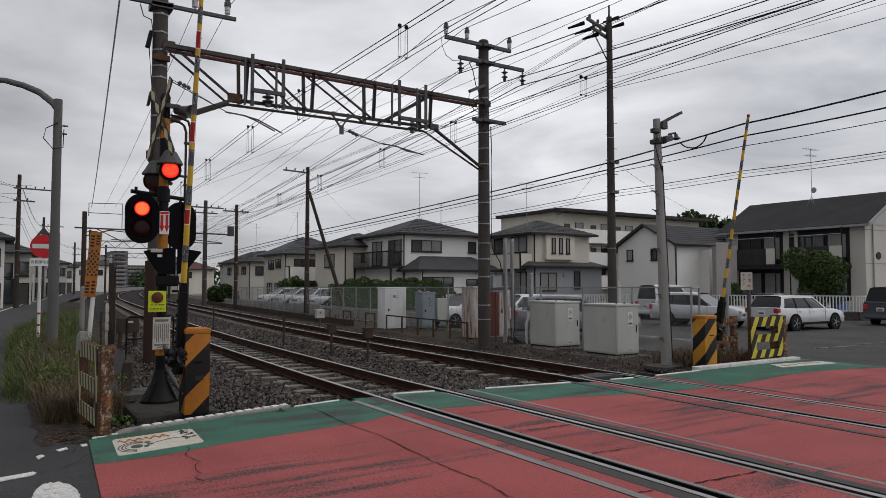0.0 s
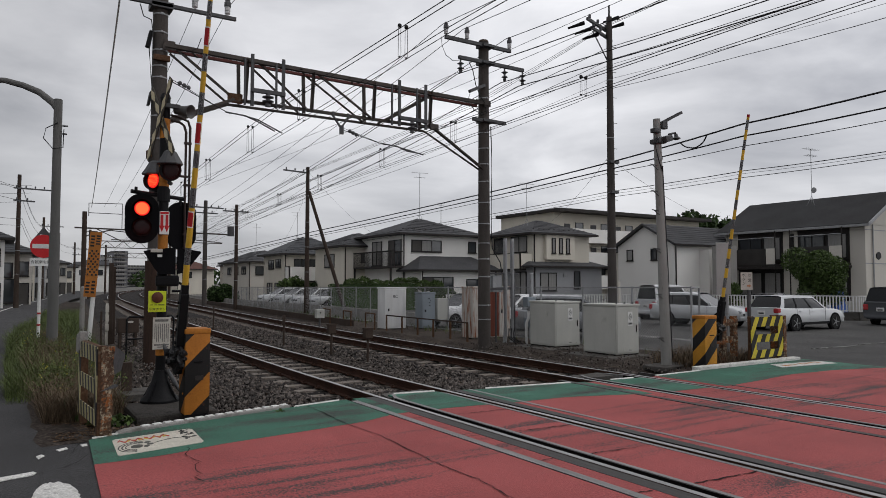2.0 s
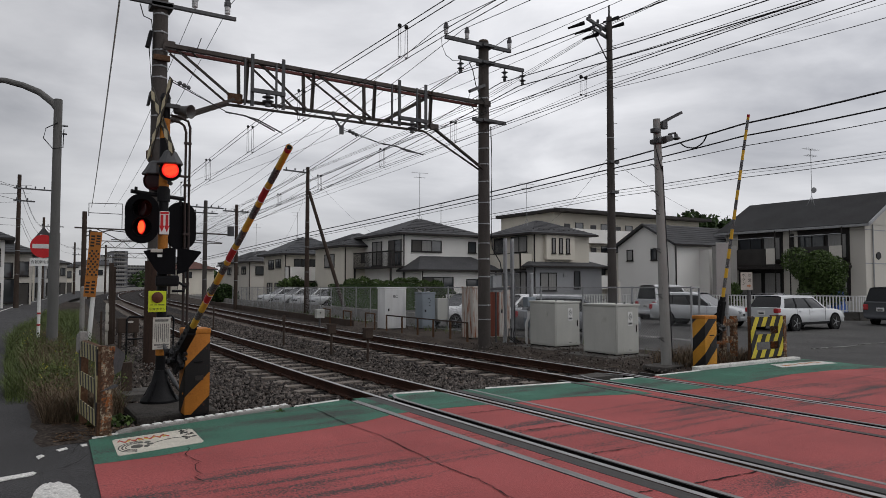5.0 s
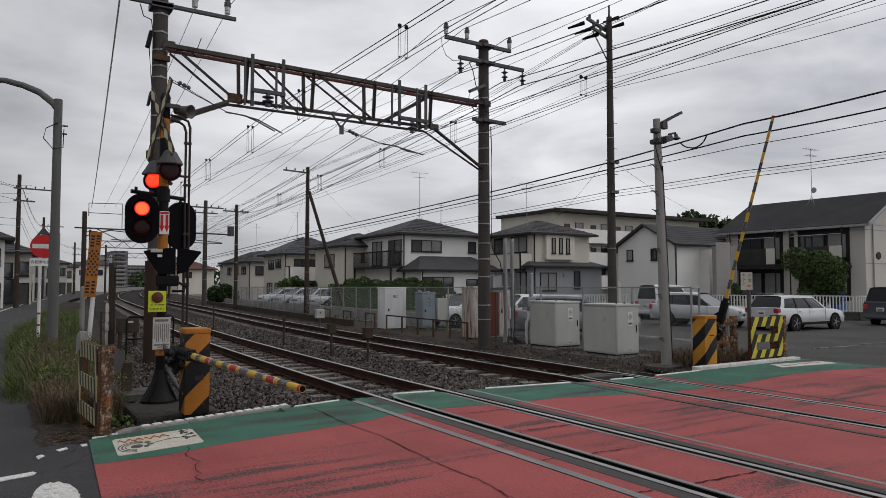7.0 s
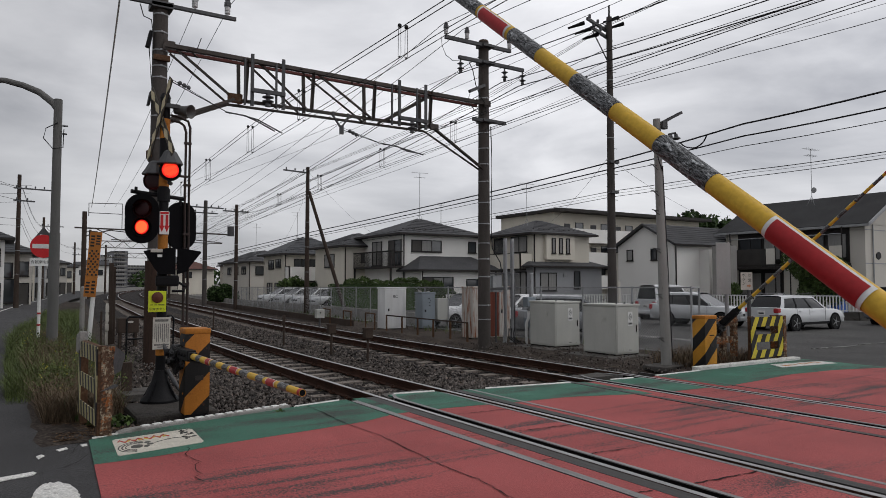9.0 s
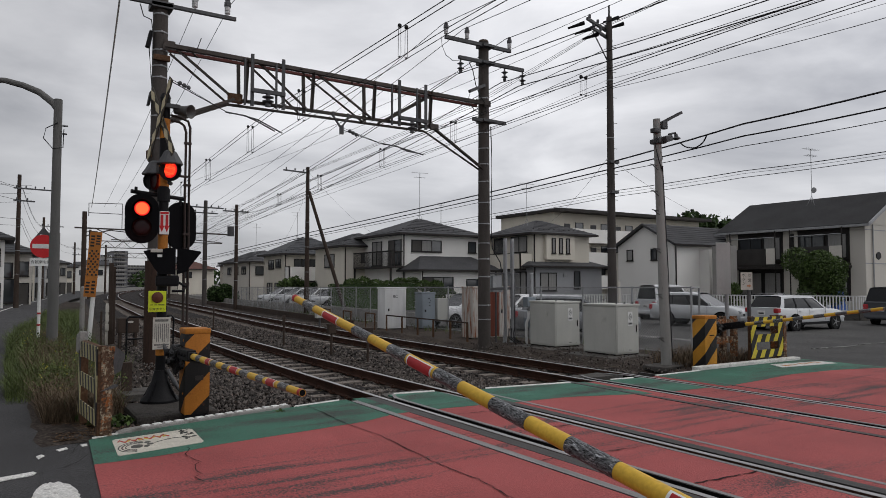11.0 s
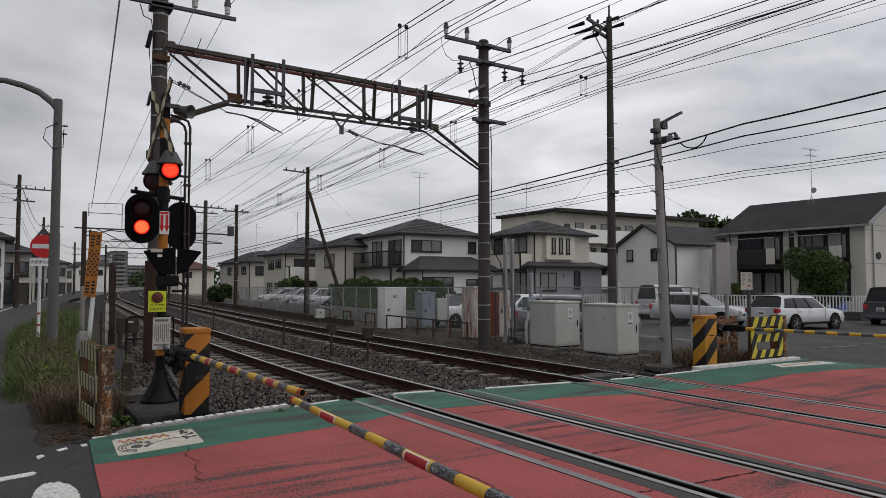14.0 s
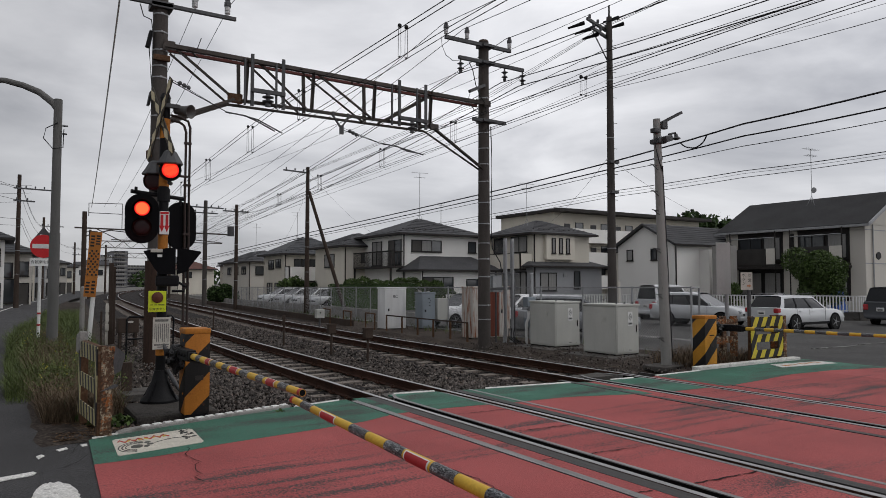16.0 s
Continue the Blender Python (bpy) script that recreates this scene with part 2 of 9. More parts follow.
RUBBER = mat("black_rubber", (0.018, 0.018, 0.018), 0.8, 0, 0.15, 5, 60, 0.2, 0.1)
CABLE = mat("black_cable", (0.022, 0.022, 0.024), 0.6, 0, 0.1, 2, 30, 0.1, 0.0)
YELLOW = mat("yellow_paint", (0.62, 0.385, 0.045), 0.5, 0, 0.08, 6, 60, 0.1, 0.03, (0.30, 0.19, 0.05), 0.14)
ORANGE = mat("orange_paint", (0.42, 0.160, 0.024), 0.6, 0, 0.15, 3, 50, 0.15, 0.06, (0.19, 0.065, 0.025), 0.36)
RED = mat("red_sheet", (0.36, 0.022, 0.026), 0.45, 0, 0.12, 6, 60, 0.1, 0.03)
RED_SIGN = mat("red_sign_paint", (0.50, 0.024, 0.028), 0.45, 0, 0.08, 3, 60, 0.08, 0.0)
WHITE = mat("white_sheet", (0.70, 0.70, 0.68), 0.6, 0, 0.08, 4, 60, 0.08, 0.03, (0.45, 0.43, 0.40), 0.2)
CREAM_SIGN = mat("aged_white_sign", (0.50, 0.47, 0.42), 0.65, 0, 0.12, 4, 60, 0.1, 0.03, (0.28, 0.23, 0.18), 0.28)
CRINKLE = mat("crinkled_reflective_tape", (0.115, 0.118, 0.122), 0.38, 0.55, 0.15, 8, 55, 1.0, 1.0, (0.32, 0.33, 0.34), 0.40, sharp=0.05, stretch=(2.4, 1.0, 2.4))
LIME = mat("fluorescent_yellow", (0.55, 0.62, 0.03), 0.5, 0, 0.06, 4, 50, 0.06, 0.0)
INK = mat("dark_ink", (0.03, 0.03, 0.03), 0.7, 0, 0.1, 5, 50, 0.1, 0.0)
RUST = mat("rusted_steel", (0.090, 0.047, 0.026), 0.85, 0.1, 0.3, 4, 40, 0.35, 0.3, (0.17, 0.14, 0.10), 0.42, grit=0.75)
RUST_FLAKE = worn(mat("flaking_rusted_plate", (0.085, 0.048, 0.030), 0.9, 0, 0.35, 5, 45, 0.4, 0.6, (0.33, 0.28, 0.20), 0.50, sharp=0.06, grit=0.8), (0.26, 0.085, 0.025), 1.30, 1.42, (1, 1, 1), 6, 30)
CABINET = mat("grey_green_cabinet_paint", (0.45, 0.45, 0.415), 0.55, 0, 0.06, 1.5, 60, 0.06, 0.03, (0.34, 0.335, 0.30), 0.22, (2, 2, 0.5))
CABINET_WHITE = mat("white_cabinet_paint", (0.62, 0.62, 0.61), 0.55, 0, 0.08, 1.5, 60, 0.06, 0.03, (0.36, 0.30, 0.25), 0.26, (3, 3, 0.4))
CABINET_GREY = mat("grey_cabinet_paint", (0.22, 0.25, 0.275), 0.55, 0.1, 0.1, 1.5, 60, 0.08, 0.03)
RUST_PANEL = mat("rust_streaked_panel", (0.46, 0.44, 0.40), 0.6, 0, 0.1, 1.2, 60, 0.08, 0.05, (0.23, 0.070, 0.024), 0.57, (5, 5, 0.5), sharp=0.16)
RUST_RED = mat("red_rust_panel", (0.15, 0.040, 0.024), 0.7, 0, 0.2, 1.6, 60, 0.1, 0.05, (0.33, 0.22, 0.14), 0.3, (4, 4, 0.5))
CERAMIC = mat("insulator_ceramic", (0.55, 0.55, 0.55), 0.25, 0, 0.1, 5, 50, 0.05, 0.0)
CERAMIC_DARK = mat("grey_insulator", (0.09, 0.09, 0.095), 0.35, 0, 0.1, 5, 50, 0.05, 0.0)
LENS_OFF = mat("unlit_red_lens", (0.022, 0.004, 0.005), 0.3, 0, 0.2, 20, 90, 0.3, 0.2)
LENS_ON = glow("lit_red_lens", (1.0, 0.080, 0.022), 2.0)
LENS_HALO = glow("lit_lens_rim", (0.9, 0.01, 0.008), 0.55)
LED_ON = glow("lit_led_lens", (0.80, 0.012, 0.007), 0.60)
WALL_WHITE = mat("white_render_wall", (0.74, 0.725, 0.69), 0.85, 0, 0.05, 0.5, 30, 0.06, 0.08, (0.60, 0.58, 0.54), 0.26, (1, 1, 0.35), sharp=0.3)
WALL_CREAM = mat("cream_render_wall", (0.62, 0.58, 0.50), 0.85, 0, 0.06, 0.5, 30, 0.06, 0.08, (0.52, 0.48, 0.41), 0.26, (1, 1, 0.35), sharp=0.3)
WALL_GREY = mat("grey_siding_wall", (0.33, 0.335, 0.345), 0.8, 0, 0.05, 0.6, 30, 0.06, 0.08)
WALL_BEIGE = mat("beige_siding_wall", (0.56, 0.53, 0.475), 0.85, 0, 0.05, 0.6, 30, 0.06, 0.08, (0.48, 0.45, 0.40), 0.25, (1, 1, 0.35), sharp=0.3)
ROOF_DARK = mat("dark_slate_roof", (0.060, 0.060, 0.063), 0.85, 0, 0.2, 0.6, 14, 0.3, 0.2, (0.065, 0.062, 0.058), 0.35)
ROOF_BLACK = mat("black_slate_roof", (0.028, 0.028, 0.029), 0.85, 0, 0.25, 0.5, 14, 0.3, 0.2, (0.045, 0.042, 0.038), 0.32)
ROOF_TILE = mat("grey_tile_roof", (0.060, 0.062, 0.066), 0.7, 0, 0.2, 0.6, 10, 0.3, 0.4)
BROWN_TRIM = mat("dark_brown_trim", (0.030, 0.026, 0.024), 0.6, 0, 0.15, 2, 30, 0.1, 0.0)
FRAME_DARK = mat("dark_window_frame", (0.022, 0.021, 0.021), 0.5, 0.2, 0.1, 2, 30, 0.1, 0.0)
PANE = glass("window_glass", (0.035, 0.040, 0.045))
CURTAIN = mat("net_curtain_behind_glass", (0.26, 0.255, 0.245), 0.35, 0, 0.12, 2, 20, 0.15, 0.0, stretch=(9, 9, 0.3))
SHUTTER = mat("brown_grey_shutter", (0.075, 0.070, 0.065), 0.6, 0.1, 0.1, 1, 20, 0.1, 0.0)
LATTICE = mat("dark_balcony_panel", (0.040, 0.037, 0.035), 0.6, 0, 0.15, 2, 40, 0.15, 0.0)
LEAF = variegate(mat("green_leaves", (0.056, 0.088, 0.024), 0.7, 0, 0.3, 1.5, 20, 0.2, 0.0), 0.35, 1.55)
LEAF_DARK = variegate(mat("dark_green_leaves", (0.038, 0.066, 0.020), 0.75, 0, 0.3, 0.6, 10, 0.2, 0.0), 0.35, 1.5)
GRASS = variegate(mat("weed_green", (0.086, 0.112, 0.036), 0.75, 0, 0.3, 1.5, 20, 0.2, 0.0), 0.35, 1.5)
STRAW = variegate(mat("dry_grass", (0.135, 0.098, 0.064), 0.9, 0, 0.3, 1.5, 20, 0.2, 0.0), 0.4, 1.5)
FLOWER = mat("yellow_flowers", (0.48, 0.42, 0.05), 0.7, 0, 0.2, 5, 30, 0.1, 0.0)
BARK = mat("bark", (0.07, 0.055, 0.042), 0.9, 0, 0.3, 4, 40, 0.3, 0.4)
CAR_WHITE = mat("white_car_paint", (0.60, 0.61, 0.62), 0.22, 0, 0.04, 1, 30, 0.03, 0.0, spec=0.6)
CAR_SILVER = mat("silver_car_paint", (0.50, 0.51, 0.52), 0.25, 0.15, 0.04, 1, 30, 0.03, 0.0, spec=0.6)
CAR_GREY = mat("dark_grey_car_paint", (0.075, 0.078, 0.085), 0.25, 0.3, 0.05, 1, 30, 0.03, 0.0, spec=0.6)
CAR_GLASS = mat("car_glass", (0.010, 0.011, 0.012), 0.06, 0.0, 0.12, 0.6, 20, 0.05, 0.0, spec=0.4)
TAIL_LIGHT = mat("red_tail_light", (0.42, 0.025, 0.03), 0.2, 0, 0.1, 3, 40, 0.1, 0.0, spec=0.7)
HEAD_LIGHT = mat("clear_lamp", (0.45, 0.47, 0.48), 0.12, 0.3, 0.1, 3, 40, 0.1, 0.0, spec=0.8)
ALLOY = mat("alloy_rim", (0.42, 0.42, 0.43), 0.35, 0.8, 0.1, 4, 40, 0.1, 0.0)
BLUE_SHEET = mat("blue_tarpaulin", (0.02, 0.085, 0.34), 0.5, 0, 0.2, 3, 20, 0.1, 0.2)


# ---- mesh tools ----
def bm_new():
    return bmesh.new()


def box(bm, c, s, bev=0.0, turn=None):
    """A box of size s about c, with softened edges; turn: a rotation about c."""
    r = bmesh.ops.create_cube(bm, size=1.0)
    vs = r["verts"]
    m = Matrix.Translation(c) @ (turn.to_4x4() if turn else Matrix()) @ Matrix.Diagonal((*s, 1))
    bmesh.ops.transform(bm, matrix=m, verts=vs)
    if bev:
        es = list({e for v in vs for e in v.link_edges})
        bmesh.ops.bevel(bm, geom=es, offset=bev, segments=2, affect="EDGES", profile=0.6)
    return bm


def span_box(bm, lo, hi, bev=0.0):
    lo, hi = Vector(lo), Vector(hi)
    return box(bm, (lo + hi) / 2, hi - lo, bev)


def rod(bm, p, q, r0, r1=None, seg=10, caps=True):
    """A round bar from p to q, tapered from r0 to r1."""
    p, q = Vector(p), Vector(q)
    d = q - p
    m = Matrix.Translation((p + q) / 2) @ d.to_track_quat("Z", "Y").to_matrix().to_4x4()
    bmesh.ops.create_cone(bm, cap_ends=caps, segments=seg, radius1=r0, radius2=r0 if r1 is None else r1, depth=d.length, matrix=m)
    return bm


def beam(bm, p, q, w, h):
    """A square bar from p to q; w across, h high."""
    p, q = Vector(p), Vector(q)
    d = q - p
    turn = d.to_track_quat("Y", "Z").to_matrix()
    return box(bm, (p + q) / 2, (w, d.length, h), 0, turn)


def angle_bar(bm, p, q, w, t=0.012):
    """An L-shaped rolled steel bar."""
    p, q = Vector(p), Vector(q)
    d = q - p
    turn = d.to_track_quat("Y", "Z").to_matrix()
    off1, off2 = turn @ Vector((0, 0, -w / 2)), turn @ Vector((-w / 2, 0, 0))
    box(bm, (p + q) / 2 + off1, (w, d.length, t), 0, turn)
    box(bm, (p + q) / 2 + off2, (t, d.length, w), 0, turn)
    return bm


def hose(bm, pts, r, seg=6):
    """A tube along a line of points."""
    pts = [Vector(p) for p in pts]
    rings = []
    for i, p in enumerate(pts):
        d = (pts[min(i + 1, len(pts) - 1)] - pts[max(i - 1, 0)]).normalized()
        side = d.cross(Vector((0, 0, 1)))
        side = Vector((1, 0, 0)) if side.length < 1e-4 else side.normalized()
        up = side.cross(d)
        rr = r[i] if isinstance(r, (list, tuple)) else r
        rings.append([bm.verts.new(p + (side * math.cos(a) + up * math.sin(a)) * rr) for a in [2 * math.pi * k / seg for k in range(seg)]])
    for a, b in zip(rings, rings[1:]):
        for k in range(seg):
            bm.faces.new((a[k], a[(k + 1) % seg], b[(k + 1) % seg], b[k]))
    bm.faces.new(rings[0][::-1])
    bm.faces.new(rings[-1])
    return bm


def ball(bm, c, r, seg=10, squash=(1, 1, 1)):
    bmesh.ops.create_uvsphere(bm, u_segments=seg, v_segments=max(5, seg // 2), radius=r, matrix=Matrix.Translation(c) @ Matrix.Diagonal((*squash, 1)))
    return bm


def slab(bm, outline, z0, z1):
    """An upright prism over a flat outline [(x, y), ...]."""
    lo = [bm.verts.new((x, y, z0)) for x, y in outline]
    hi = [bm.verts.new((x, y, z1)) for x, y in outline]
    n = len(lo)
    bm.faces.new(lo[::-1])
    bm.faces.new(hi)
    for i in range(n):
        bm.faces.new((lo[i], lo[(i + 1) % n], hi[(i + 1) % n], hi[i]))
    return bm


def plate(bm, outline, y0, y1, at=Matrix()):
    """A prism with its outline [(x, z), ...] standing upright, from y0 to y1."""
    a = [bm.verts.new(at @ Vector((x, y0, z))) for x, z in outline]
    b = [bm.verts.new(at @ Vector((x, y1, z))) for x, z in outline]
    n = len(a)
    bm.faces.new(a)
    bm.faces.new(b[::-1])
    for i in range(n):
        bm.faces.new((b[i], b[(i + 1) % n], a[(i + 1) % n], a[i]))
    return bm


def turned(bm, profile, seg=16, at=Matrix()):
    """A turned body from a profile [(radius, z), ...]."""
    rings = [[bm.verts.new(at @ Vector((r * math.cos(2 * math.pi * k / seg), r * math.sin(2 * math.pi * k / seg), z))) for k in range(seg)] for r, z in profile]
    for a, b in zip(rings, rings[1:]):
        for k in range(seg):
            bm.faces.new((a[k], a[(k + 1) % seg], b[(k + 1) % seg], b[k]))
    bm.faces.new(rings[0][::-1])
    bm.faces.new(rings[-1])
    return bm


def mesh_of(name, bm, material, smooth=None):
    bmesh.ops.recalc_face_normals(bm, faces=bm.faces)
    me = bpy.data.meshes.new(name)
    bm.to_mesh(me)
    bm.free()
    for m in (material if isinstance(material, (list, tuple)) else [material]):
        me.materials.append(m)
    if smooth:
        me.shade_smooth()
        me.set_sharp_from_angle(angle=radians(smooth))
    return me


def thing(name, at, label, category, group="", kind=""):
    """An Empty at a thing's base."""
    ob = new(name)
    ob.matrix_world = at if isinstance(at, Matrix) else Matrix.Translation(at)
    ob.empty_display_size = 0.2
    return tagged(ob, label, category, group, kind)


def part(name, bm, material, parent, label="", smooth=None, at=None):
    """Links a bmesh as one mesh object under a thing or part, in its space."""
    ob = new(name, mesh_of(name, bm, material, smooth))
    ob.parent = parent
    if at is not None:
        ob.matrix_basis = at
    if label:
        ob["label"] = label
    return ob


def setting(name, bm, material, label, category="", smooth=None):
    ob = new(name, mesh_of(name, bm, material, smooth))
    return tagged(ob, label, category or name, "", "structure")


def solo(name, bm, material, label, category, group="", kind="", smooth=None, at=None):
    """A thing that is one mesh."""
    ob = new(name, mesh_of(name, bm, material, smooth))
    if at is not None:
        ob.matrix_world = at if isinstance(at, Matrix) else Matrix.Translation(at)
    return tagged(ob, label, category, group, kind)


def raw(name, verts, faces, material):
    me = bpy.data.meshes.new(name)
    me.from_pydata([tuple(v) for v in verts], [], faces)
    me.materials.append(material)
    return new(name, me)


def letters(name, text, size, material, parent, at, label=""):
    """Flat raised writing in the built-in font, reading along x, standing in the xz plane of at."""
    cu = bpy.data.curves.new(name, "FONT")
    cu.body, cu.size, cu.align_x, cu.align_y, cu.extrude = text, size, "CENTER", "CENTER", 0.001
    tmp = bpy.data.objects.new("tmp", cu)
    scene.collection.objects.link(tmp)
    me = bpy.data.meshes.new_from_object(tmp.evaluated_get(bpy.context.evaluated_depsgraph_get()))
    bpy.data.objects.remove(tmp)
    me.materials.clear()
    me.materials.append(material)
    ob = new(name, me)
    ob.parent = parent
    ob.matrix_basis = at @ pose(0, 0, 0, 90, 0, 0)
    if label:
        ob["label"] = label
    return ob


# ---- ground, roads, crossing deck ----
T1, T2, GAUGE = 5.20, 8.98, 1.067        # track centres and gauge


def bend(y):
    """How far the line swings to the east at y."""
    if y < 8:
        return 0.0
    if y < 32:
        return 0.0016 * (y - 8) ** 2
    if y < 63:
        return 0.9216 + 0.0768 * (y - 32)
    d = y - 63
    return 3.302 + 0.0768 * d + 0.00092 * d * d


def strip(bm, x0, x1, ys, z, follow=1.0, z_side=None):
    """A ribbon of ground from x0 to x1 that follows the bend."""
    prev = None
    for y in ys:
        o = bend(y) * follow
        a, b = bm.verts.new((x0 + o, y, z)), bm.verts.new((x1 + o, y, z if z_side is None else z_side))
        if prev:
            bm.faces.new((prev[0], prev[1], b, a))
        prev = (a, b)
    return bm


def stations(a, b, step):
    n = max(1, int(round((b - a) / step)))
    return [a + (b - a) * i / n for i in range(n + 1)]


def road_edge(y):
    """The eastern edge of the road along the line."""
    return 0.42 if y < 14 else 0.42 + 0.0025 * min(y - 14, 18) ** 2 + 0.09 * max(0.0, y - 32) + 0.0008 * min(45.0, max(0.0, y - 45)) ** 2


def lane(bm, a, b, ys, z):
    prev = None
    for y in ys:
        p, q = bm.verts.new((road_edge(y) + a, y, z)), bm.verts.new((road_edge(y) + b, y, z))
        if prev:
            bm.faces.new((prev[0], prev[1], q, p))
        prev = (p, q)


bm = bm_new()
size = 1800
g = [-size, -400, -120, -40, 0, 40, 120, 400, size]
vs = [[bm.verts.new((x, y, -0.37)) for x in g] for y in g]
for j in range(len(g) - 1):
    for i in range(len(g) - 1):
        bm.faces.new((vs[j][i], vs[j][i + 1], vs[j + 1][i + 1], vs[j + 1][i]))
setting("ground", bm, FAR_GROUND, "flat pale ground reaching to the horizon")

# the road along the line, and the junction before the crossing
bm = bm_new()
lane(bm, -7.0, 0.0, stations(8.6, 150, 3), -0.012)
slab(bm, [(-40, -30), (0.84, -30), (0.84, 8.6), (-40, 8.6)], -0.4, -0.012)
setting("road_west", bm, ASPHALT, "dark grey asphalt road beside the railway, cracked", "road")
bm = bm_new()
v = [bm.verts.new(p) for p in [(14.55, -30, -0.006), (14.55, 9.2, -0.006), (20.5, 9.6, -0.30), (20.5, -30, -0.30), (70, -30, -0.335), (70, 12, -0.335), (20.5, 12, -0.335), (14.55, 9.2, -0.4)]]
bm.faces.new((v[0], v[3], v[2], v[1]))
bm.faces.new((v[3], v[4], v[5], v[2]))
setting("road_east", bm, ASPHALT_PALE, "worn grey asphalt road sloping down from the crossing", "road")
bm = bm_new()
slab(bm, [(14.0, 9.4), (60, 9.4), (60, 46), (14.0 + bend(46), 46), (14.0 + bend(30), 30), (14.0, 16)], -0.42, -0.345)
setting("car_park", bm, ASPHALT_PALE, "grey asphalt car park behind the railway fence", "ground")

# deck: slabs between the rails, green along the edge and red inside
half = GAUGE / 2
cuts = [0.86]
slots = []
for c in (T1, T2):
    slots += [(c - half - 0.550, c - half - 0.532, "slit"), (c - half - 0.532, c - half - 0.437, "edge"), (c - half - 0.262, c - half - 0.105, "plate"), (c - half - 0.105, c - half, "head"), (c - half, c - half + 0.095, "gap"), (c - half + 0.095, c - half + 0.150, "guard"),
              (c + half - 0.150, c + half - 0.095, "guard"), (c + half - 0.095, c + half, "gap"), (c + half, c + half + 0.100, "head"), (c + half + 0.100, c + half + 0.235, "plate"), (c + half + 0.350, c + half + 0.410, "edge")]
runs, x = [], 0.86
for a, b, k in slots:
    if a - x > 0.005:
        runs.append((x, a))
    x = b
runs.append((x, 14.55))
deck = thing("crossing_deck", (0, 0, 0), "level crossing deck painted red with green margins, worn", "crossing deck", kind="structure")
random.seed(4)


def deck_band(name, a, b, y0, y1, material, z=0.0):
    bm = bm_new()
    nx, ny = max(2, int((b - a) / 0.2)), (3 if callable(y0) else 34)
    def spot(i, j):
        x = a + (b - a) * i / nx
        lo, hi = (y0(x) if callable(y0) else y0), (y1(x) if callable(y1) else y1)
        y = lo + (hi - lo) * j / ny
        if a < 0.87:
            x += (min(0.82, max(0.62, 0.36 + 0.0565 * y)) - 0.86) * (1 - i / nx)
        return bm.verts.new((x, y, z + 0.004 * noise.noise((x * 0.9, y * 0.9, 3.0))))

    vs = [[spot(i, j) for i in range(nx + 1)] for j in range(ny + 1)]
    for j in range(ny):
        for i in range(nx):
            bm.faces.new((vs[j][i], vs[j][i + 1], vs[j + 1][i + 1], vs[j + 1][i]))
    r = bmesh.ops.extrude_face_region(bm, geom=bm.faces[:])
    bmesh.ops.translate(bm, vec=(0, 0, -0.2), verts=[q for q in r["geom"] if isinstance(q, bmesh.types.BMVert)])
    return part(name, bm, material, deck)


def edge_y(x):
    """The irregular line of the deck's northern margin."""
    return float(np.interp(x, (0.8, 1.16, 3.11, 3.7, 4.2, 4.9, 5.74, 6.2, 6.8, 7.9, 8.8, 9.4, 10.9, 12.0, 14.5), (8.12, 8.29, 8.80, 8.93, 9.0, 9.06, 8.92, 8.78, 8.72, 8.53, 8.40, 8.34, 8.38, 8.43, 8.45)))


def seam_y(x):
    """Where the green margin meets the red."""
    return float(np.interp(x, (0.7, 1.4, 2.0, 3.0, 3.6, 4.2, 5.0, 5.9, 6.9, 7.6, 8.1, 9.9, 10.9, 12.0, 13.3, 14.5), (7.03, 7.04, 7.24, 7.37, 7.46, 7.71, 7.70, 7.58, 7.51, 7.25, 7.08, 6.94, 7.05, 7.20, 7.10, 6.75))) + 0.012 * noise.noise((x * 5, 0, 0))


for a, b in runs:
    n = max(1, int((b - a) / 0.9))
    for i in range(n):
        p, q = a + (b - a) * i / n, a + (b - a) * (i + 1) / n
        gap = 0.006 if i < n - 1 and (i % 3 == 2) else 0.0
        deck_band("red_panel", p, q - gap, -14, seam_y, RED_DECK)
        deck_band("green_panel", p, q - gap, seam_y, edge_y, GREEN_DECK, 0.002)
bm = bm_new()
span_box(bm, (0.86, -14, -0.3), (14.5, 8.3, -0.13))
part("deck_base", bm, GROOVE, deck)
c_of = lambda x: T1 if x < 7.1 else T2
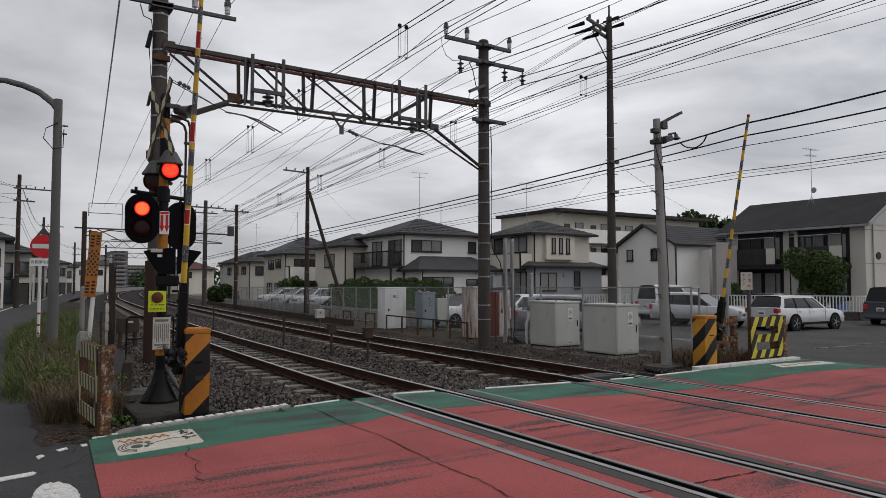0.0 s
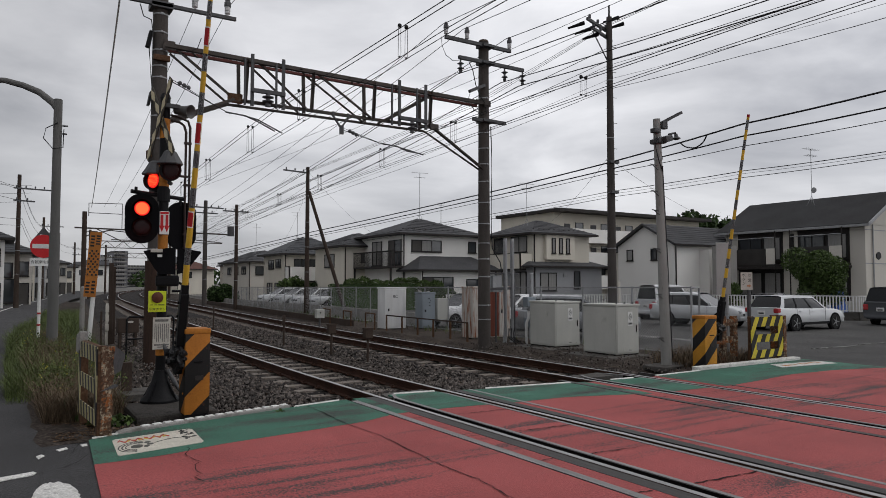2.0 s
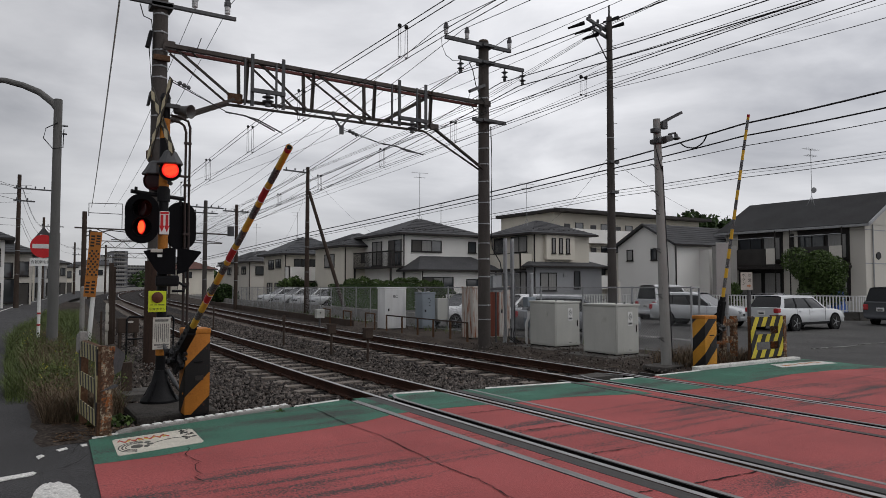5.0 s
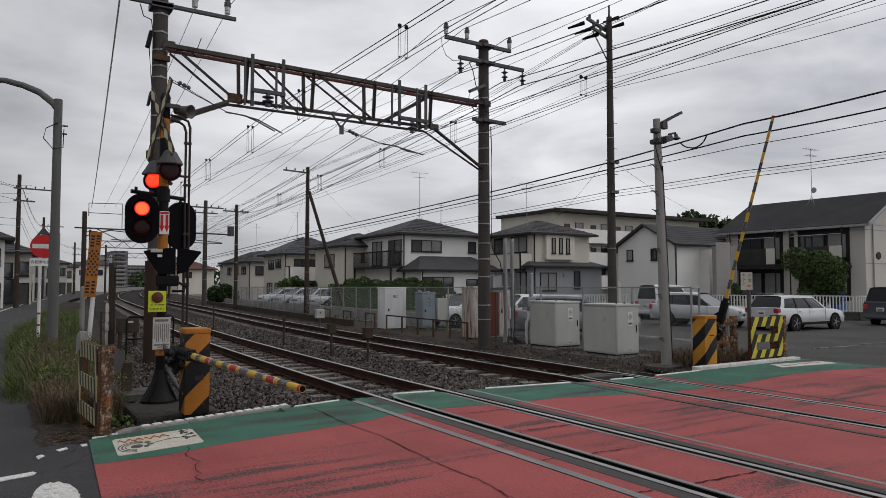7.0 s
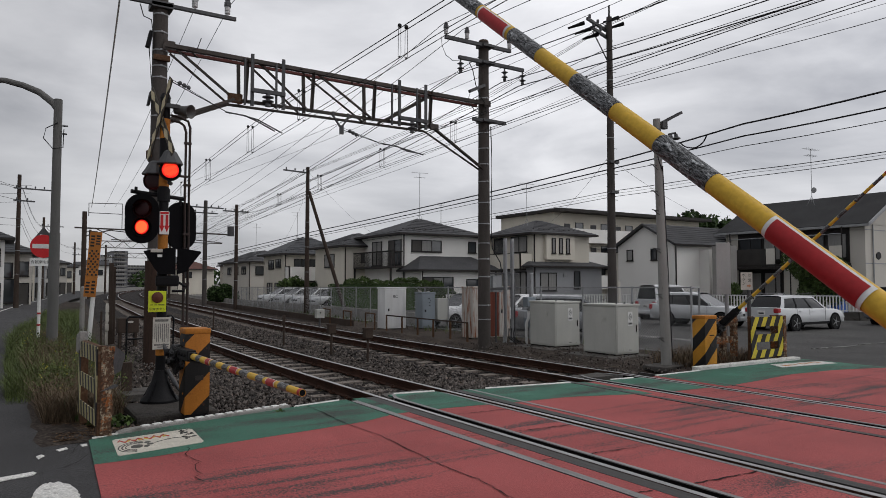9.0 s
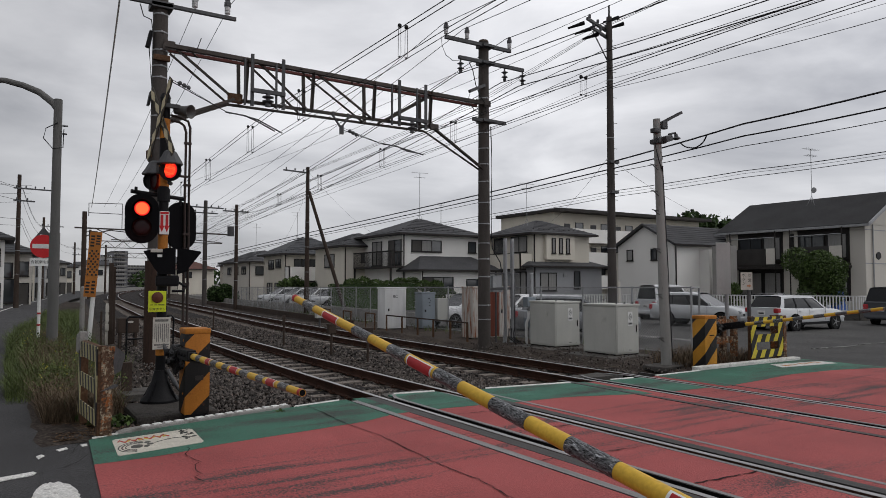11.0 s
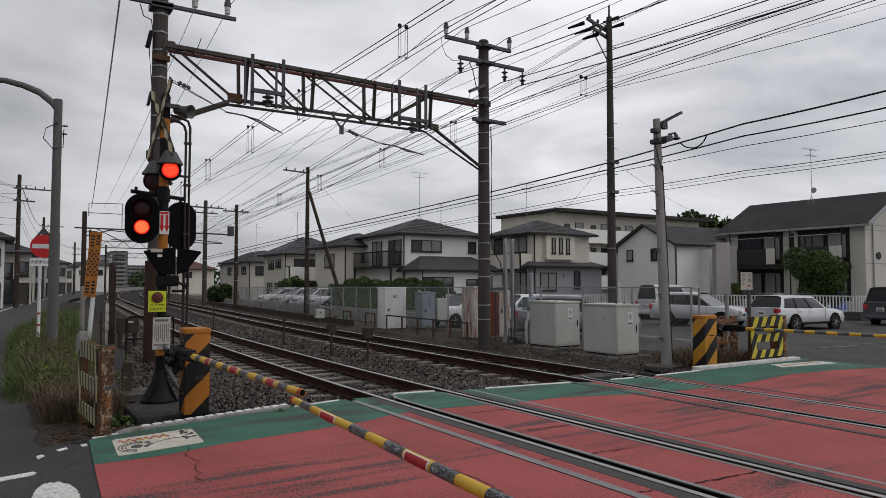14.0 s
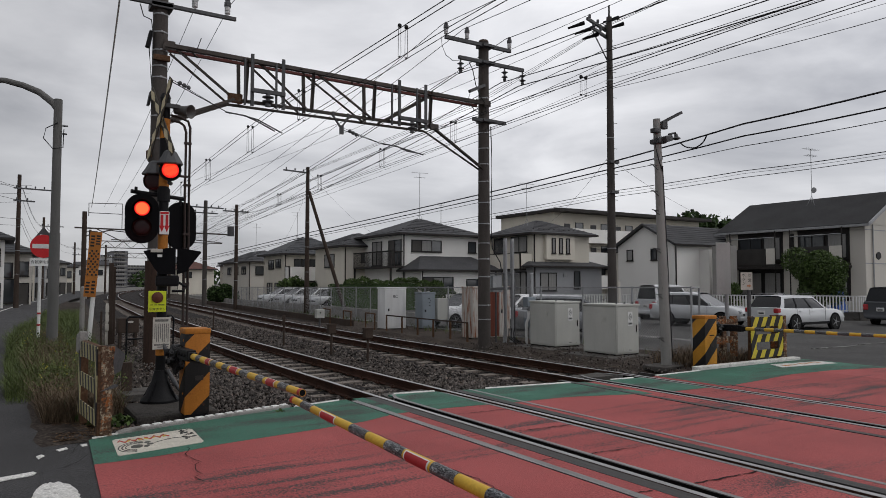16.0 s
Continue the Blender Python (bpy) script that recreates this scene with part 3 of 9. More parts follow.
for a, b, k in slots:
    bm = bm_new()
    if k == "gap":
        # floor of the gap, with its shade put into the colour
        span_box(bm, (a, -14, -0.14), (b, 8.8, -0.105))
        part("flangeway", bm, GROOVE, deck)
    elif k == "guard":
        span_box(bm, (a, -14, -0.006), (b, 8.75, 0.003))
        # flared end of the guard rail
        s = 1 if a < T1 or (T1 + 2 < a < T2) else -1
        slab(bm, [(a, 8.75), (b, 8.75), (b + 0.13 * s, 9.1), (a + 0.13 * s, 9.1)], -0.14, 0.001)
        guard = part("guard_rail", bm, STEEL_EDGE, deck)
        # sides below the steel top, coloured near-black as the shade in the gap
        part("guard_web", span_box(bm_new(), (a, -14, -0.14), (b, 8.75, -0.0065)), GROOVE, guard)
    elif k == "plate":
        if c_of(a) == T2:
            span_box(bm, (a, -14, -0.14), (b, edge_y((a + b) / 2) - 0.03, -0.001))
            part("filler_strip", bm, RED_DECK, deck, "worn red filler strip beside the rail")
            continue
        span_box(bm, (a, -14, -0.14), (b, edge_y((a + b) / 2) - 0.03, 0.003))
        part("rail_plate", bm, STEEL_PLATE, deck, "worn grey steel plate beside the rail")
    elif k == "edge":
        span_box(bm, (a, -14, -0.14), (b, 8.85, 0.004))
        part("edge_angle", bm, STEEL_EDGE if c_of(a) == T1 else STEEL_PLATE, deck)

# white border along the deck's end, with small reflective blocks on the kerb
bm = bm_new()
slab(bm, [(1.26, 8.33), (3.25, 8.84), (3.25, 8.98), (1.26, 8.47)], -0.12, 0.030)
bmesh.ops.bevel(bm, geom=bm.edges[:], offset=0.010, segments=2, affect="EDGES", profile=0.6)
kerb_w = setting("kerb", bm, CONCRETE, "low concrete kerb with white reflective blocks", "kerb")
for i in range(15):
    bm = bm_new()
    box(bm, (1.42 + i * 0.126, 8.455 + i * 0.0322, 0.034), (0.092, 0.060, 0.016), 0.005, Matrix.Rotation(math.atan2(0.51, 1.99), 3, "Z"))
    part("reflector_block", bm, WHITE, kerb_w)
bm = bm_new()
plate(bm, [(1.12, -0.1), (1.26, -0.1), (1.26, 0.028), (1.2, 0.024), (1.12, 0.0)], 8.30, 8.46)
part("kerb_ramp", bm, CONCRETE, kerb_w)
bm = bm_new()
span_box(bm, (11.05, 8.42, -0.2), (14.35, 8.60, 0.06), 0.015)
setting("kerb_east", bm, WHITE_PAINT, "low pale concrete kerb at the crossing edge", "kerb")
bm = bm_new()
for a, b, y in [(3.30, 4.0, 8.92), (4.9, 5.55, 9.02), (6.35, 7.9, 8.62), (8.7, 9.2, 8.42), (9.75, 11.0, 8.36)]:
    slab(bm, [(a, edge_y(a) - 0.02), (b, edge_y(b) - 0.02), (b + 0.04, edge_y(b) + 0.07), (a + 0.05, edge_y(a) + 0.06)], -0.05, 0.0085)
setting("edge_line", bm, WHITE_PAINT, "broken white edge line along the crossing", "road marking")
bm = bm_new()
for x0, x1 in [(4.75, 5.64), (8.53, 9.42)]:
    slab(bm, [(x0, 8.9), (x1, 8.9), (x1 - 0.08, 9.35), (x0 + 0.08, 9.3)], -0.14, -0.02)
setting("deck_ramp", bm, CONCRETE_DARK, "dark rubber ramp between the rails", "ramp")

# road markings before the crossing
bm = bm_new()
slab(bm, [(0.86, 8.18), (1.12, 8.30), (1.12, 8.36), (0.86, 8.25)], -0.02, 0.008)
slab(bm, [(0.33, 7.69), (0.375, 7.75), (0.40, 7.68), (0.345, 7.57)], -0.02, -0.006)
slab(bm, [(0.505, 7.89), (0.60, 7.95), (0.61, 7.88), (0.53, 7.81)], -0.02, -0.006)
slab(bm, [(0.73, 8.0), (0.79, 8.02), (0.79, 7.93), (0.74, 7.91)], -0.02, -0.006)
slab(bm, [(-0.6, 6.85), (0.04, 7.03), (0.29, 7.09), (0.31, 7.03), (0.28, 6.97), (0.04, 6.90), (-0.6, 6.72)], -0.02, -0.006)
setting("stop_line", bm, WHITE_PAINT, "worn white line fragments on asphalt", "road marking")
bm = bm_new()
rng = random.Random(2)
slab(bm, [(0.405 + (0.150 + 0.016 * rng.random()) * math.cos(a), 6.14 + (0.47 + 0.05 * rng.random()) * math.sin(a)) for a in [2 * math.pi * i / 60 for i in range(60)]], -0.02, -0.006)
setting("road_dot", bm, WHITE_PAINT, "round white painted mark on asphalt", "road marking")
bm = bm_new()
for i, (a, b) in enumerate([(20.4, 22.4), (23.0, 25.0), (26.0, 28.4)]):
    slab(bm, [(a, 11.55), (b, 11.35), (b, 11.43), (a, 11.63)], -0.34, -0.318)
slab(bm, [(19.8, 14.4), (20.3, 14.4), (20.3, 19.6), (19.8, 19.6)], -0.35, -0.340)
setting("parking_lines", bm, mat("faded_white_paint", (0.26, 0.255, 0.245), 0.85, 0, 0.2, 2, 60, 0.3, 0.2, (0.065, 0.063, 0.06), 0.60, grit=0.8), "faded white lines on asphalt", "road marking")
bm = bm_new()
lane(bm, -2.60, -2.48, stations(14, 110, 3), -0.006)
for y in (24, 25.2, 26.2):
    slab(bm, [(-1.2, y), (-0.4, y + 0.25), (-0.45, y + 0.5), (-1.25, y + 0.2)], -0.02, -0.006)
setting("lane_line", bm, WHITE_PAINT, "thin white lane line and worn marks", "road marking")

# the painted panel on the green margin: a paw shape and wavy flames
panel = thing("painted_panel", (0, 0, 0), "white warning picture painted on the green margin", "road marking", kind="structure")
o = Vector((0.98, 7.23, 0.0))
U = lambda u, v: (o.x + 0.83 * u + 0.04 * v, o.y + 0.16 * u + 0.76 * v)
bm = bm_new()
slab(bm, [U(0.02, 0.0), U(0.96, 0.0), U(1.0, 0.06), U(1.0, 0.94), U(0.96, 1.0), U(0.03, 1.0), U(0.0, 0.94), U(0.0, 0.05)], -0.01, 0.008)
part("panel_ground", bm, mat("painted_cream", (0.52, 0.49, 0.42), 0.8, 0, 0.1, 3, 60, 0.2, 0.1, (0.25, 0.22, 0.18), 0.3), panel)
dark = mat("painted_grey", (0.085, 0.085, 0.075), 0.8, 0, 0.2, 5, 60, 0.2, 0.1)
bm = bm_new()
for cx, cy, rx, ry in [(0.24, 0.36, 0.072, 0.10), (0.345, 0.30, 0.035, 0.05), (0.395, 0.40, 0.045, 0.05), (0.375, 0.52, 0.04, 0.05), (0.30, 0.56, 0.035, 0.05)]:
    slab(bm, [U(cx + rx * math.cos(a), cy + ry * math.sin(a)) for a in [2 * math.pi * i / 14 for i in range(14)]], 0.0, 0.0105)
part("paw_shape", bm, dark, panel)
bm = bm_new()
for k in range(2):
    pts = [(0.05 + 0.32 * k + 0.03 * i, 0.78 + 0.08 * math.sin(i * 1.7 + k)) for i in range(11)]
    for (a, b), (c, d) in zip(pts, pts[1:]):
        slab(bm, [U(a, b - 0.035), U(c, d - 0.035), U(c, d + 0.035), U(a, b + 0.035)], 0.0, 0.0105)
part("flame_stroke", bm, mat("painted_red", (0.36, 0.055, 0.045), 0.8, 0, 0.2, 5, 60, 0.2, 0.1), panel)
bm = bm_new()
rng = random.Random(8)
for i in range(36):
    u, w = 0.80 + 0.15 * rng.random(), 0.30 + 0.64 * rng.random()
    slab(bm, [U(u, w), U(u + 0.03, w + 0.01), U(u + 0.03, w + 0.045), U(u, w + 0.035)], 0.0, 0.0105)
part("dark_strokes", bm, INK, panel)
# curved lines round the paw, and the tail of the picture
for rr in (0.135, 0.175, 0.215):
    bm = bm_new()
    arc = [radians(70 + 190 * i / 18) for i in range(19)]
    for a, b in zip(arc, arc[1:]):
        slab(bm, [U(0.25 + rr * math.cos(a), 0.36 + 1.35 * rr * math.sin(a)), U(0.25 + rr * math.cos(b), 0.36 + 1.35 * rr * math.sin(b)),
                  U(0.25 + (rr + 0.012) * math.cos(b), 0.36 + 1.35 * (rr + 0.012) * math.sin(b)), U(0.25 + (rr + 0.012) * math.cos(a), 0.36 + 1.35 * (rr + 0.012) * math.sin(a))], 0.0, 0.0105)
    part("curved_stroke", bm, INK, panel)
bm = bm_new()
for i in range(14):
    a, b = 0.45 + 0.034 * i, 0.45 + 0.034 * (i + 1)
    h = lambda q: 0.42 + 0.10 * math.sin((q - 0.45) * 6.5)
    slab(bm, [U(a, h(a)), U(b, h(b)), U(b, h(b) + 0.018), U(a, h(a) + 0.018)], 0.0, 0.0105)
part("long_stroke", bm, INK, panel)
bm = bm_new()
for k in range(7):
    a = 0.14 + 0.075 * k
    slab(bm, [U(a, 0.70 + 0.05 * (k % 2)), U(a + 0.055, 0.70 + 0.05 * ((k + 1) % 2)), U(a + 0.055, 0.78 + 0.05 * ((k + 1) % 2)), U(a, 0.78 + 0.05 * (k % 2))], 0.0, 0.0098)
part("yellow_stroke", bm, mat("painted_yellow", (0.50, 0.36, 0.06), 0.8, 0, 0.2, 5, 60, 0.2, 0.1), panel)
panel_e = thing("painted_panel", (0, 0, 0), "faded white warning picture on the far green margin", "road marking", kind="structure")
bm = bm_new()
slab(bm, [(12.75, 7.85), (14.35, 7.65), (14.40, 8.02), (13.0, 8.25)], -0.02, 0.008)
part("panel_ground", bm, WHITE_PAINT, panel_e)
bm = bm_new()
for i in range(7):
    slab(bm, [(13.0 + i * 0.18, 7.90 + 0.03 * (i % 3)), (13.1 + i * 0.18, 7.88 + 0.03 * (i % 3)), (13.1 + i * 0.18, 8.00), (13.0 + i * 0.18, 8.02)], 0.0, 0.0105)
part("flame_stroke", bm, ORANGE, panel_e)


def crack(bm, pts, w, seed, z=0.0075):
    """A jagged crack through a line of points."""
    rng = random.Random(seed)
    fine = []
    for (a, b), (c, d) in zip(pts, pts[1:]):
        n = max(2, int(math.hypot(c - a, d - b) / 0.07))
        fine += [(a + (c - a) * i / n + rng.uniform(-0.014, 0.014), b + (d - b) * i / n + rng.uniform(-0.014, 0.014)) for i in range(n)]
    fine.append(pts[-1])
    left, right = [], []
    for i, (a, b) in enumerate(fine):
        c, d = fine[min(i + 1, len(fine) - 1)]
        e, f = fine[max(i - 1, 0)]
        t = Vector((c - e, d - f, 0)).normalized()
        k = w * rng.uniform(0.3, 1.0)
        left.append(bm.verts.new((a - t.y * k, b + t.x * k, z)))
        right.append(bm.verts.new((a + t.y * k, b - t.x * k, z)))
    for i in range(len(fine) - 1):
        bm.faces.new((right[i], right[i + 1], left[i + 1], left[i]))


bm = bm_new()
crack(bm, [(1.62, 7.22), (1.60, 7.14), (1.52, 6.93), (1.58, 6.62), (1.49, 6.45), (1.50, 6.2), (1.43, 6.12), (1.46, 5.95)], 0.005, 1)
crack(bm, [(1.52, 6.93), (1.42, 7.0), (1.36, 7.1)], 0.0025, 12)
crack(bm, [(3.47, 8.80), (3.46, 8.08), (3.42, 7.5), (3.47, 6.7), (3.42, 6.1), (3.38, 5.4), (3.40, 4.8), (3.32, 4.2), (3.35, 3.4)], 0.0085, 2)
# joints between the slabs, across each track
for c in (T1, T2):
    for k in range(8):
        y = 7.25 - 1.17 * k if c == T1 else 6.7 - 1.17 * k
        crack(bm, [(c - half + 0.15, y), (c, y - 0.04), (c + half - 0.15, y - 0.05)], 0.012 if c == T1 else 0.007, 30 + k)
        crack(bm, [(c - half - 0.437, y + 0.07), (c - half - 0.297, y + 0.05)], 0.010, 50 + k)
        crack(bm, [(c + half + 0.265, y - 0.07), (c + half + 0.350, y - 0.08)], 0.009, 70 + k)
crack(bm, [(6.6, 4.9), (7.4, 4.8), (8.0, 4.7)], 0.0035, 6)
crack(bm, [(9.95, 5.4), (11.2, 5.7), (12.5, 5.75)], 0.004, 8)
crack(bm, [(6.4, 7.9), (7.0, 7.65), (7.4, 7.62)], 0.005, 9)
crack(bm, [(-0.5, 6.7), (0.04, 6.85), (0.3, 6.99), (0.52, 7.11), (0.63, 7.22), (0.75, 7.5)], 0.0055, 10, -0.006)
crack(bm, [(0.60, 7.6), (0.66, 7.8), (0.74, 8.08)], 0.004, 11, -0.006)
setting("cracks", bm, CRACK, "dark cracks in the paved surface", "crack")

# earth between deck and equipment, with the concrete footings
bm = bm_new()
rng = random.Random(5)
nx, ny = 60, 70
vs = []
for j in range(ny + 1):
    y = 8.10 + 60 * (j / ny) ** 1.6
    row = []
    for i in range(nx + 1):
        x0 = road_edge(y) - 0.06 + 0.09 * noise.noise((y * 2.3, 0, 5))
        x = x0 + (2.9 + bend(y) - x0) * i / nx
        z = -0.05 + 0.05 * noise.noise((x * 2.2, y * 2.2, 0)) + 0.02 * noise.noise((x * 9, y * 9, 4)) - 0.05 * (x > 0.9) - 0.22 * max(0.0, (i / nx - 0.72) / 0.28)
        k = min(1.0, max(0.0, (y - 8.35) / 0.7)) * min(1.0, max(0.0, (x - road_edge(y) - 0.02) / 0.2))
        row.append(bm.verts.new((x, y, z * k + (1 - k) * (-0.007 + 0.004 * noise.noise((x * 6, y * 6, 2))))))
    vs.append(row)
for j in range(ny):
    for i in range(nx):
        bm.faces.new((vs[j][i], vs[j][i + 1], vs[j + 1][i + 1], vs[j + 1][i]))
setting("verge_west", bm, SOIL, "rough bare soil verge beside the track", "verge")
bm = bm_new()
vs = []
for j in range(61):
    y = 8.62 + 22 * (j / 60) ** 1.3
    row = []
    for i in range(31):
        x = 11.0 + 3.3 * i / 30
        z = -0.13 - 0.10 * max(0, (y - 9) / 20) + 0.05 * noise.noise((x * 1.8, y * 1.8, 7)) + 0.02 * noise.noise((x * 8, y * 8, 9)) - 0.22 * max(0.0, 1 - i / 6)
        row.append(bm.verts.new((x + bend(y), y, z)))
    vs.append(row)
for j in range(60):
    for i in range(30):
        bm.faces.new((vs[j][i], vs[j][i + 1], vs[j + 1][i + 1], vs[j + 1][i]))
setting("verge_east", bm, SOIL, "stony soil verge with dry weeds", "verge")
bm = bm_new()
strip(bm, 2.4, 14.2, stations(28, 170, 3), -0.30)
setting("line_side", bm, SOIL, "brown soil beside the distant tracks", "verge")
bm = bm_new()
box(bm, (1.92, 9.70, -0.06), (0.98, 1.15, 0.14), 0.045)
setting("footing", bm, mat("dark_footing_concrete", (0.052, 0.047, 0.042), 0.92, 0, 0.3, 2.5, 45, 0.35, 0.5, (0.028, 0.025, 0.022), 0.45), "dark concrete footing with rounded edges", "footing")
bm = bm_new()
box(bm, (1.55, 11.2, -0.02), (0.9, 0.7, 0.10), 0.01)
setting("trough_lid", bm, CONCRETE_DARK, "grey ribbed concrete cable trough lid", "trough")

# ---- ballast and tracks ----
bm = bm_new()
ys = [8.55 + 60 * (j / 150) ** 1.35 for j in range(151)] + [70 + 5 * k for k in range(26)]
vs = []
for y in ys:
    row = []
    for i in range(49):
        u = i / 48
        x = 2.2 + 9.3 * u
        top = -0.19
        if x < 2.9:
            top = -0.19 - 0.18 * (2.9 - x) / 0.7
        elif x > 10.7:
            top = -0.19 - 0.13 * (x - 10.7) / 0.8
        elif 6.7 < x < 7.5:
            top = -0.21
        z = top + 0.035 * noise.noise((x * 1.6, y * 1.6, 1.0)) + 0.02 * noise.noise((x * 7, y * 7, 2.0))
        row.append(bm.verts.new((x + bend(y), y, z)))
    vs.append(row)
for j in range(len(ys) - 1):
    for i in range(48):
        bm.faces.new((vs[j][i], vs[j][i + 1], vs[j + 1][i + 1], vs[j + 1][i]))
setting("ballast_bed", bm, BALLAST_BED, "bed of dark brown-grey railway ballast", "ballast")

rs = np.random.RandomState(11)
octa = np.array([(1, 0, 0), (-1, 0, 0), (0, 1, 0), (0, -1, 0), (0, 0, 1), (0, 0, -1)], float)
tri = [(0, 2, 4), (2, 1, 4), (1, 3, 4), (3, 0, 4), (2, 0, 5), (1, 2, 5), (3, 1, 5), (0, 3, 5)]
N = 42000
yy = 8.65 + 28 * rs.rand(N) ** 1.7
xx = 2.35 + 9.0 * rs.rand(N)
verts, faces = [], []
for i in range(N):
    x, y = xx[i], yy[i]
    if y < edge_y(x) + 0.12:
        continue
    d = min(abs(x - T1), abs(x - T2))
    if d < 1.06 and rs.rand() < 0.45:
        continue
    r = 0.032 * (0.6 + 0.85 * rs.rand())
    top = -0.185 if d > 1.06 else -0.20
    if x < 2.9:
        top -= 0.18 * (2.9 - x) / 0.7
    elif x > 10.7:
        top -= 0.13 * (x - 10.7) / 0.8
    top += 0.035 * noise.noise((x * 1.6, y * 1.6, 1.0))
    q = octa * (r * (0.7 + 0.6 * rs.rand(6, 1))) * np.array([1.0, 1.0, 0.75])
    a, b = rs.rand(2) * 6.28
    ca, sa, cb, sb = math.cos(a), math.sin(a), math.cos(b), math.sin(b)
    rot = np.array([[ca, -sa, 0], [sa, ca, 0], [0, 0, 1]]) @ np.array([[1, 0, 0], [0, cb, -sb], [0, sb, cb]])
    q = q @ rot.T + (x + bend(y), y, top + 0.012 * rs.rand())
    k = len(verts)
    verts += q.tolist()
    faces += [(k + a, k + b, k + c) for a, b, c in tri]
tagged(raw("ballast_stones", verts, faces, BALLAST), "loose angular dark brown ballast stones", "ballast", "", "stuff")

RAIL = [(-0.062, -0.150), (0.062, -0.150), (0.062, -0.139), (0.012, -0.122), (0.009, -0.045), (0.033, -0.036), (0.033, -0.004), (0.026, 0.0), (-0.026, 0.0), (-0.033, -0.004), (-0.033, -0.036), (-0.009, -0.045), (-0.012, -0.122), (-0.062, -0.139)]


def rail(name, x, parent, y0=-14.0, y1=190.0):
    ys = [y0, 0, 4, 8] + [8 + 22 * i / 24 for i in range(1, 25)] + [30 + 4 * i for i in range(1, 41)]
    bm = bm_new()
    rings = [[bm.verts.new((x + bend(y) + px, y, pz)) for px, pz in RAIL] for y in ys]
    n = len(RAIL)
    for a, b in zip(rings, rings[1:]):
        for k in range(n):
            f = bm.faces.new((a[k], a[(k + 1) % n], b[(k + 1) % n], b[k]))
            f.material_index = 1 if k in (6, 7, 8) else 0
    return part(name, bm, [RAIL_RUST, RAIL_TOP], parent, "rusty rail with a polished top")


bm = bm_new()
plate(bm, [(-1.0, -0.15), (1.0, -0.15), (1.0, -0.01), (0.96, 0.0), (0.42, -0.012), (-0.42, -0.012), (-0.96, 0.0), (-1.0, -0.01)], -0.11, 0.11)
sleeper_mesh = mesh_of("sleeper", bm, SLEEPER)
bm = bm_new()
box(bm, (0.085, 0, 0.012), (0.07, 0.11, 0.03), 0.008)
rod(bm, (0.10, 0, 0.02), (0.10, 0, 0.055), 0.014, seg=6)
box(bm, (-0.085, 0, 0.012), (0.07, 0.11, 0.03), 0.008)
rod(bm, (-0.10, 0, 0.02), (-0.10, 0, 0.055), 0.014, seg=6)
clip_mesh = mesh_of("rail_clip", bm, RAIL_RUST)
rng = random.Random(3)
for c in (T1, T2):
    track = thing("railway_track", (0, 0, 0), "railway track with rusty rails on concrete sleepers", "track", "running lines", "structure")
    rail("rail", c - half - 0.033, track)
    rail("rail", c + half + 0.033, track)
    for i in range(110):
        y = 9.25 + 0.62 * i
        ang = math.atan2(bend(y + 0.5) - bend(y - 0.5), 1.0)
        ob = new("sleeper", sleeper_mesh)
        ob.parent = track
        ob.matrix_basis = pose(c + bend(y) + rng.uniform(-0.02, 0.02), y + rng.uniform(-0.015, 0.015), -0.162, 0, rng.uniform(-0.3, 0.3), -math.degrees(ang))
        if i < 34:
            for s in (-1, 1):
                cl = new("rail_clip", clip_mesh)
                cl.parent = track
                cl.matrix_basis = pose(c + bend(y) + s * (half + 0.033), y, -0.15, 0, 0, -math.degrees(ang))
bm = bm_new()
strip(bm, 6.55, 7.0, stations(8.9, 60, 1.5), -0.185)
setting("service_path", bm, SOIL, "narrow trodden earth path between the tracks", "path")


# ---- crossing equipment ----
def arm_pose(base, heading, lean, angle):
    """A barrier arm raised by angle about a hinge at base; heading and lean in radians set the plane it swings in."""
    e1 = Vector((math.sin(heading), -math.cos(heading), 0))
    s = Vector((math.cos(heading), math.sin(heading), 0))
    e2 = Vector((0, 0, 1)) * math.cos(lean) + s * math.sin(lean)
    d = (e1 * math.cos(radians(angle)) + e2 * math.sin(radians(angle))).normalized()
    n = e1.cross(e2).normalized()
    z = n.cross(d)
    return Matrix(((n.x, d.x, z.x, base[0]), (n.y, d.y, z.y, base[1]), (n.z, d.z, z.z, base[2]), (0, 0, 0, 1)))


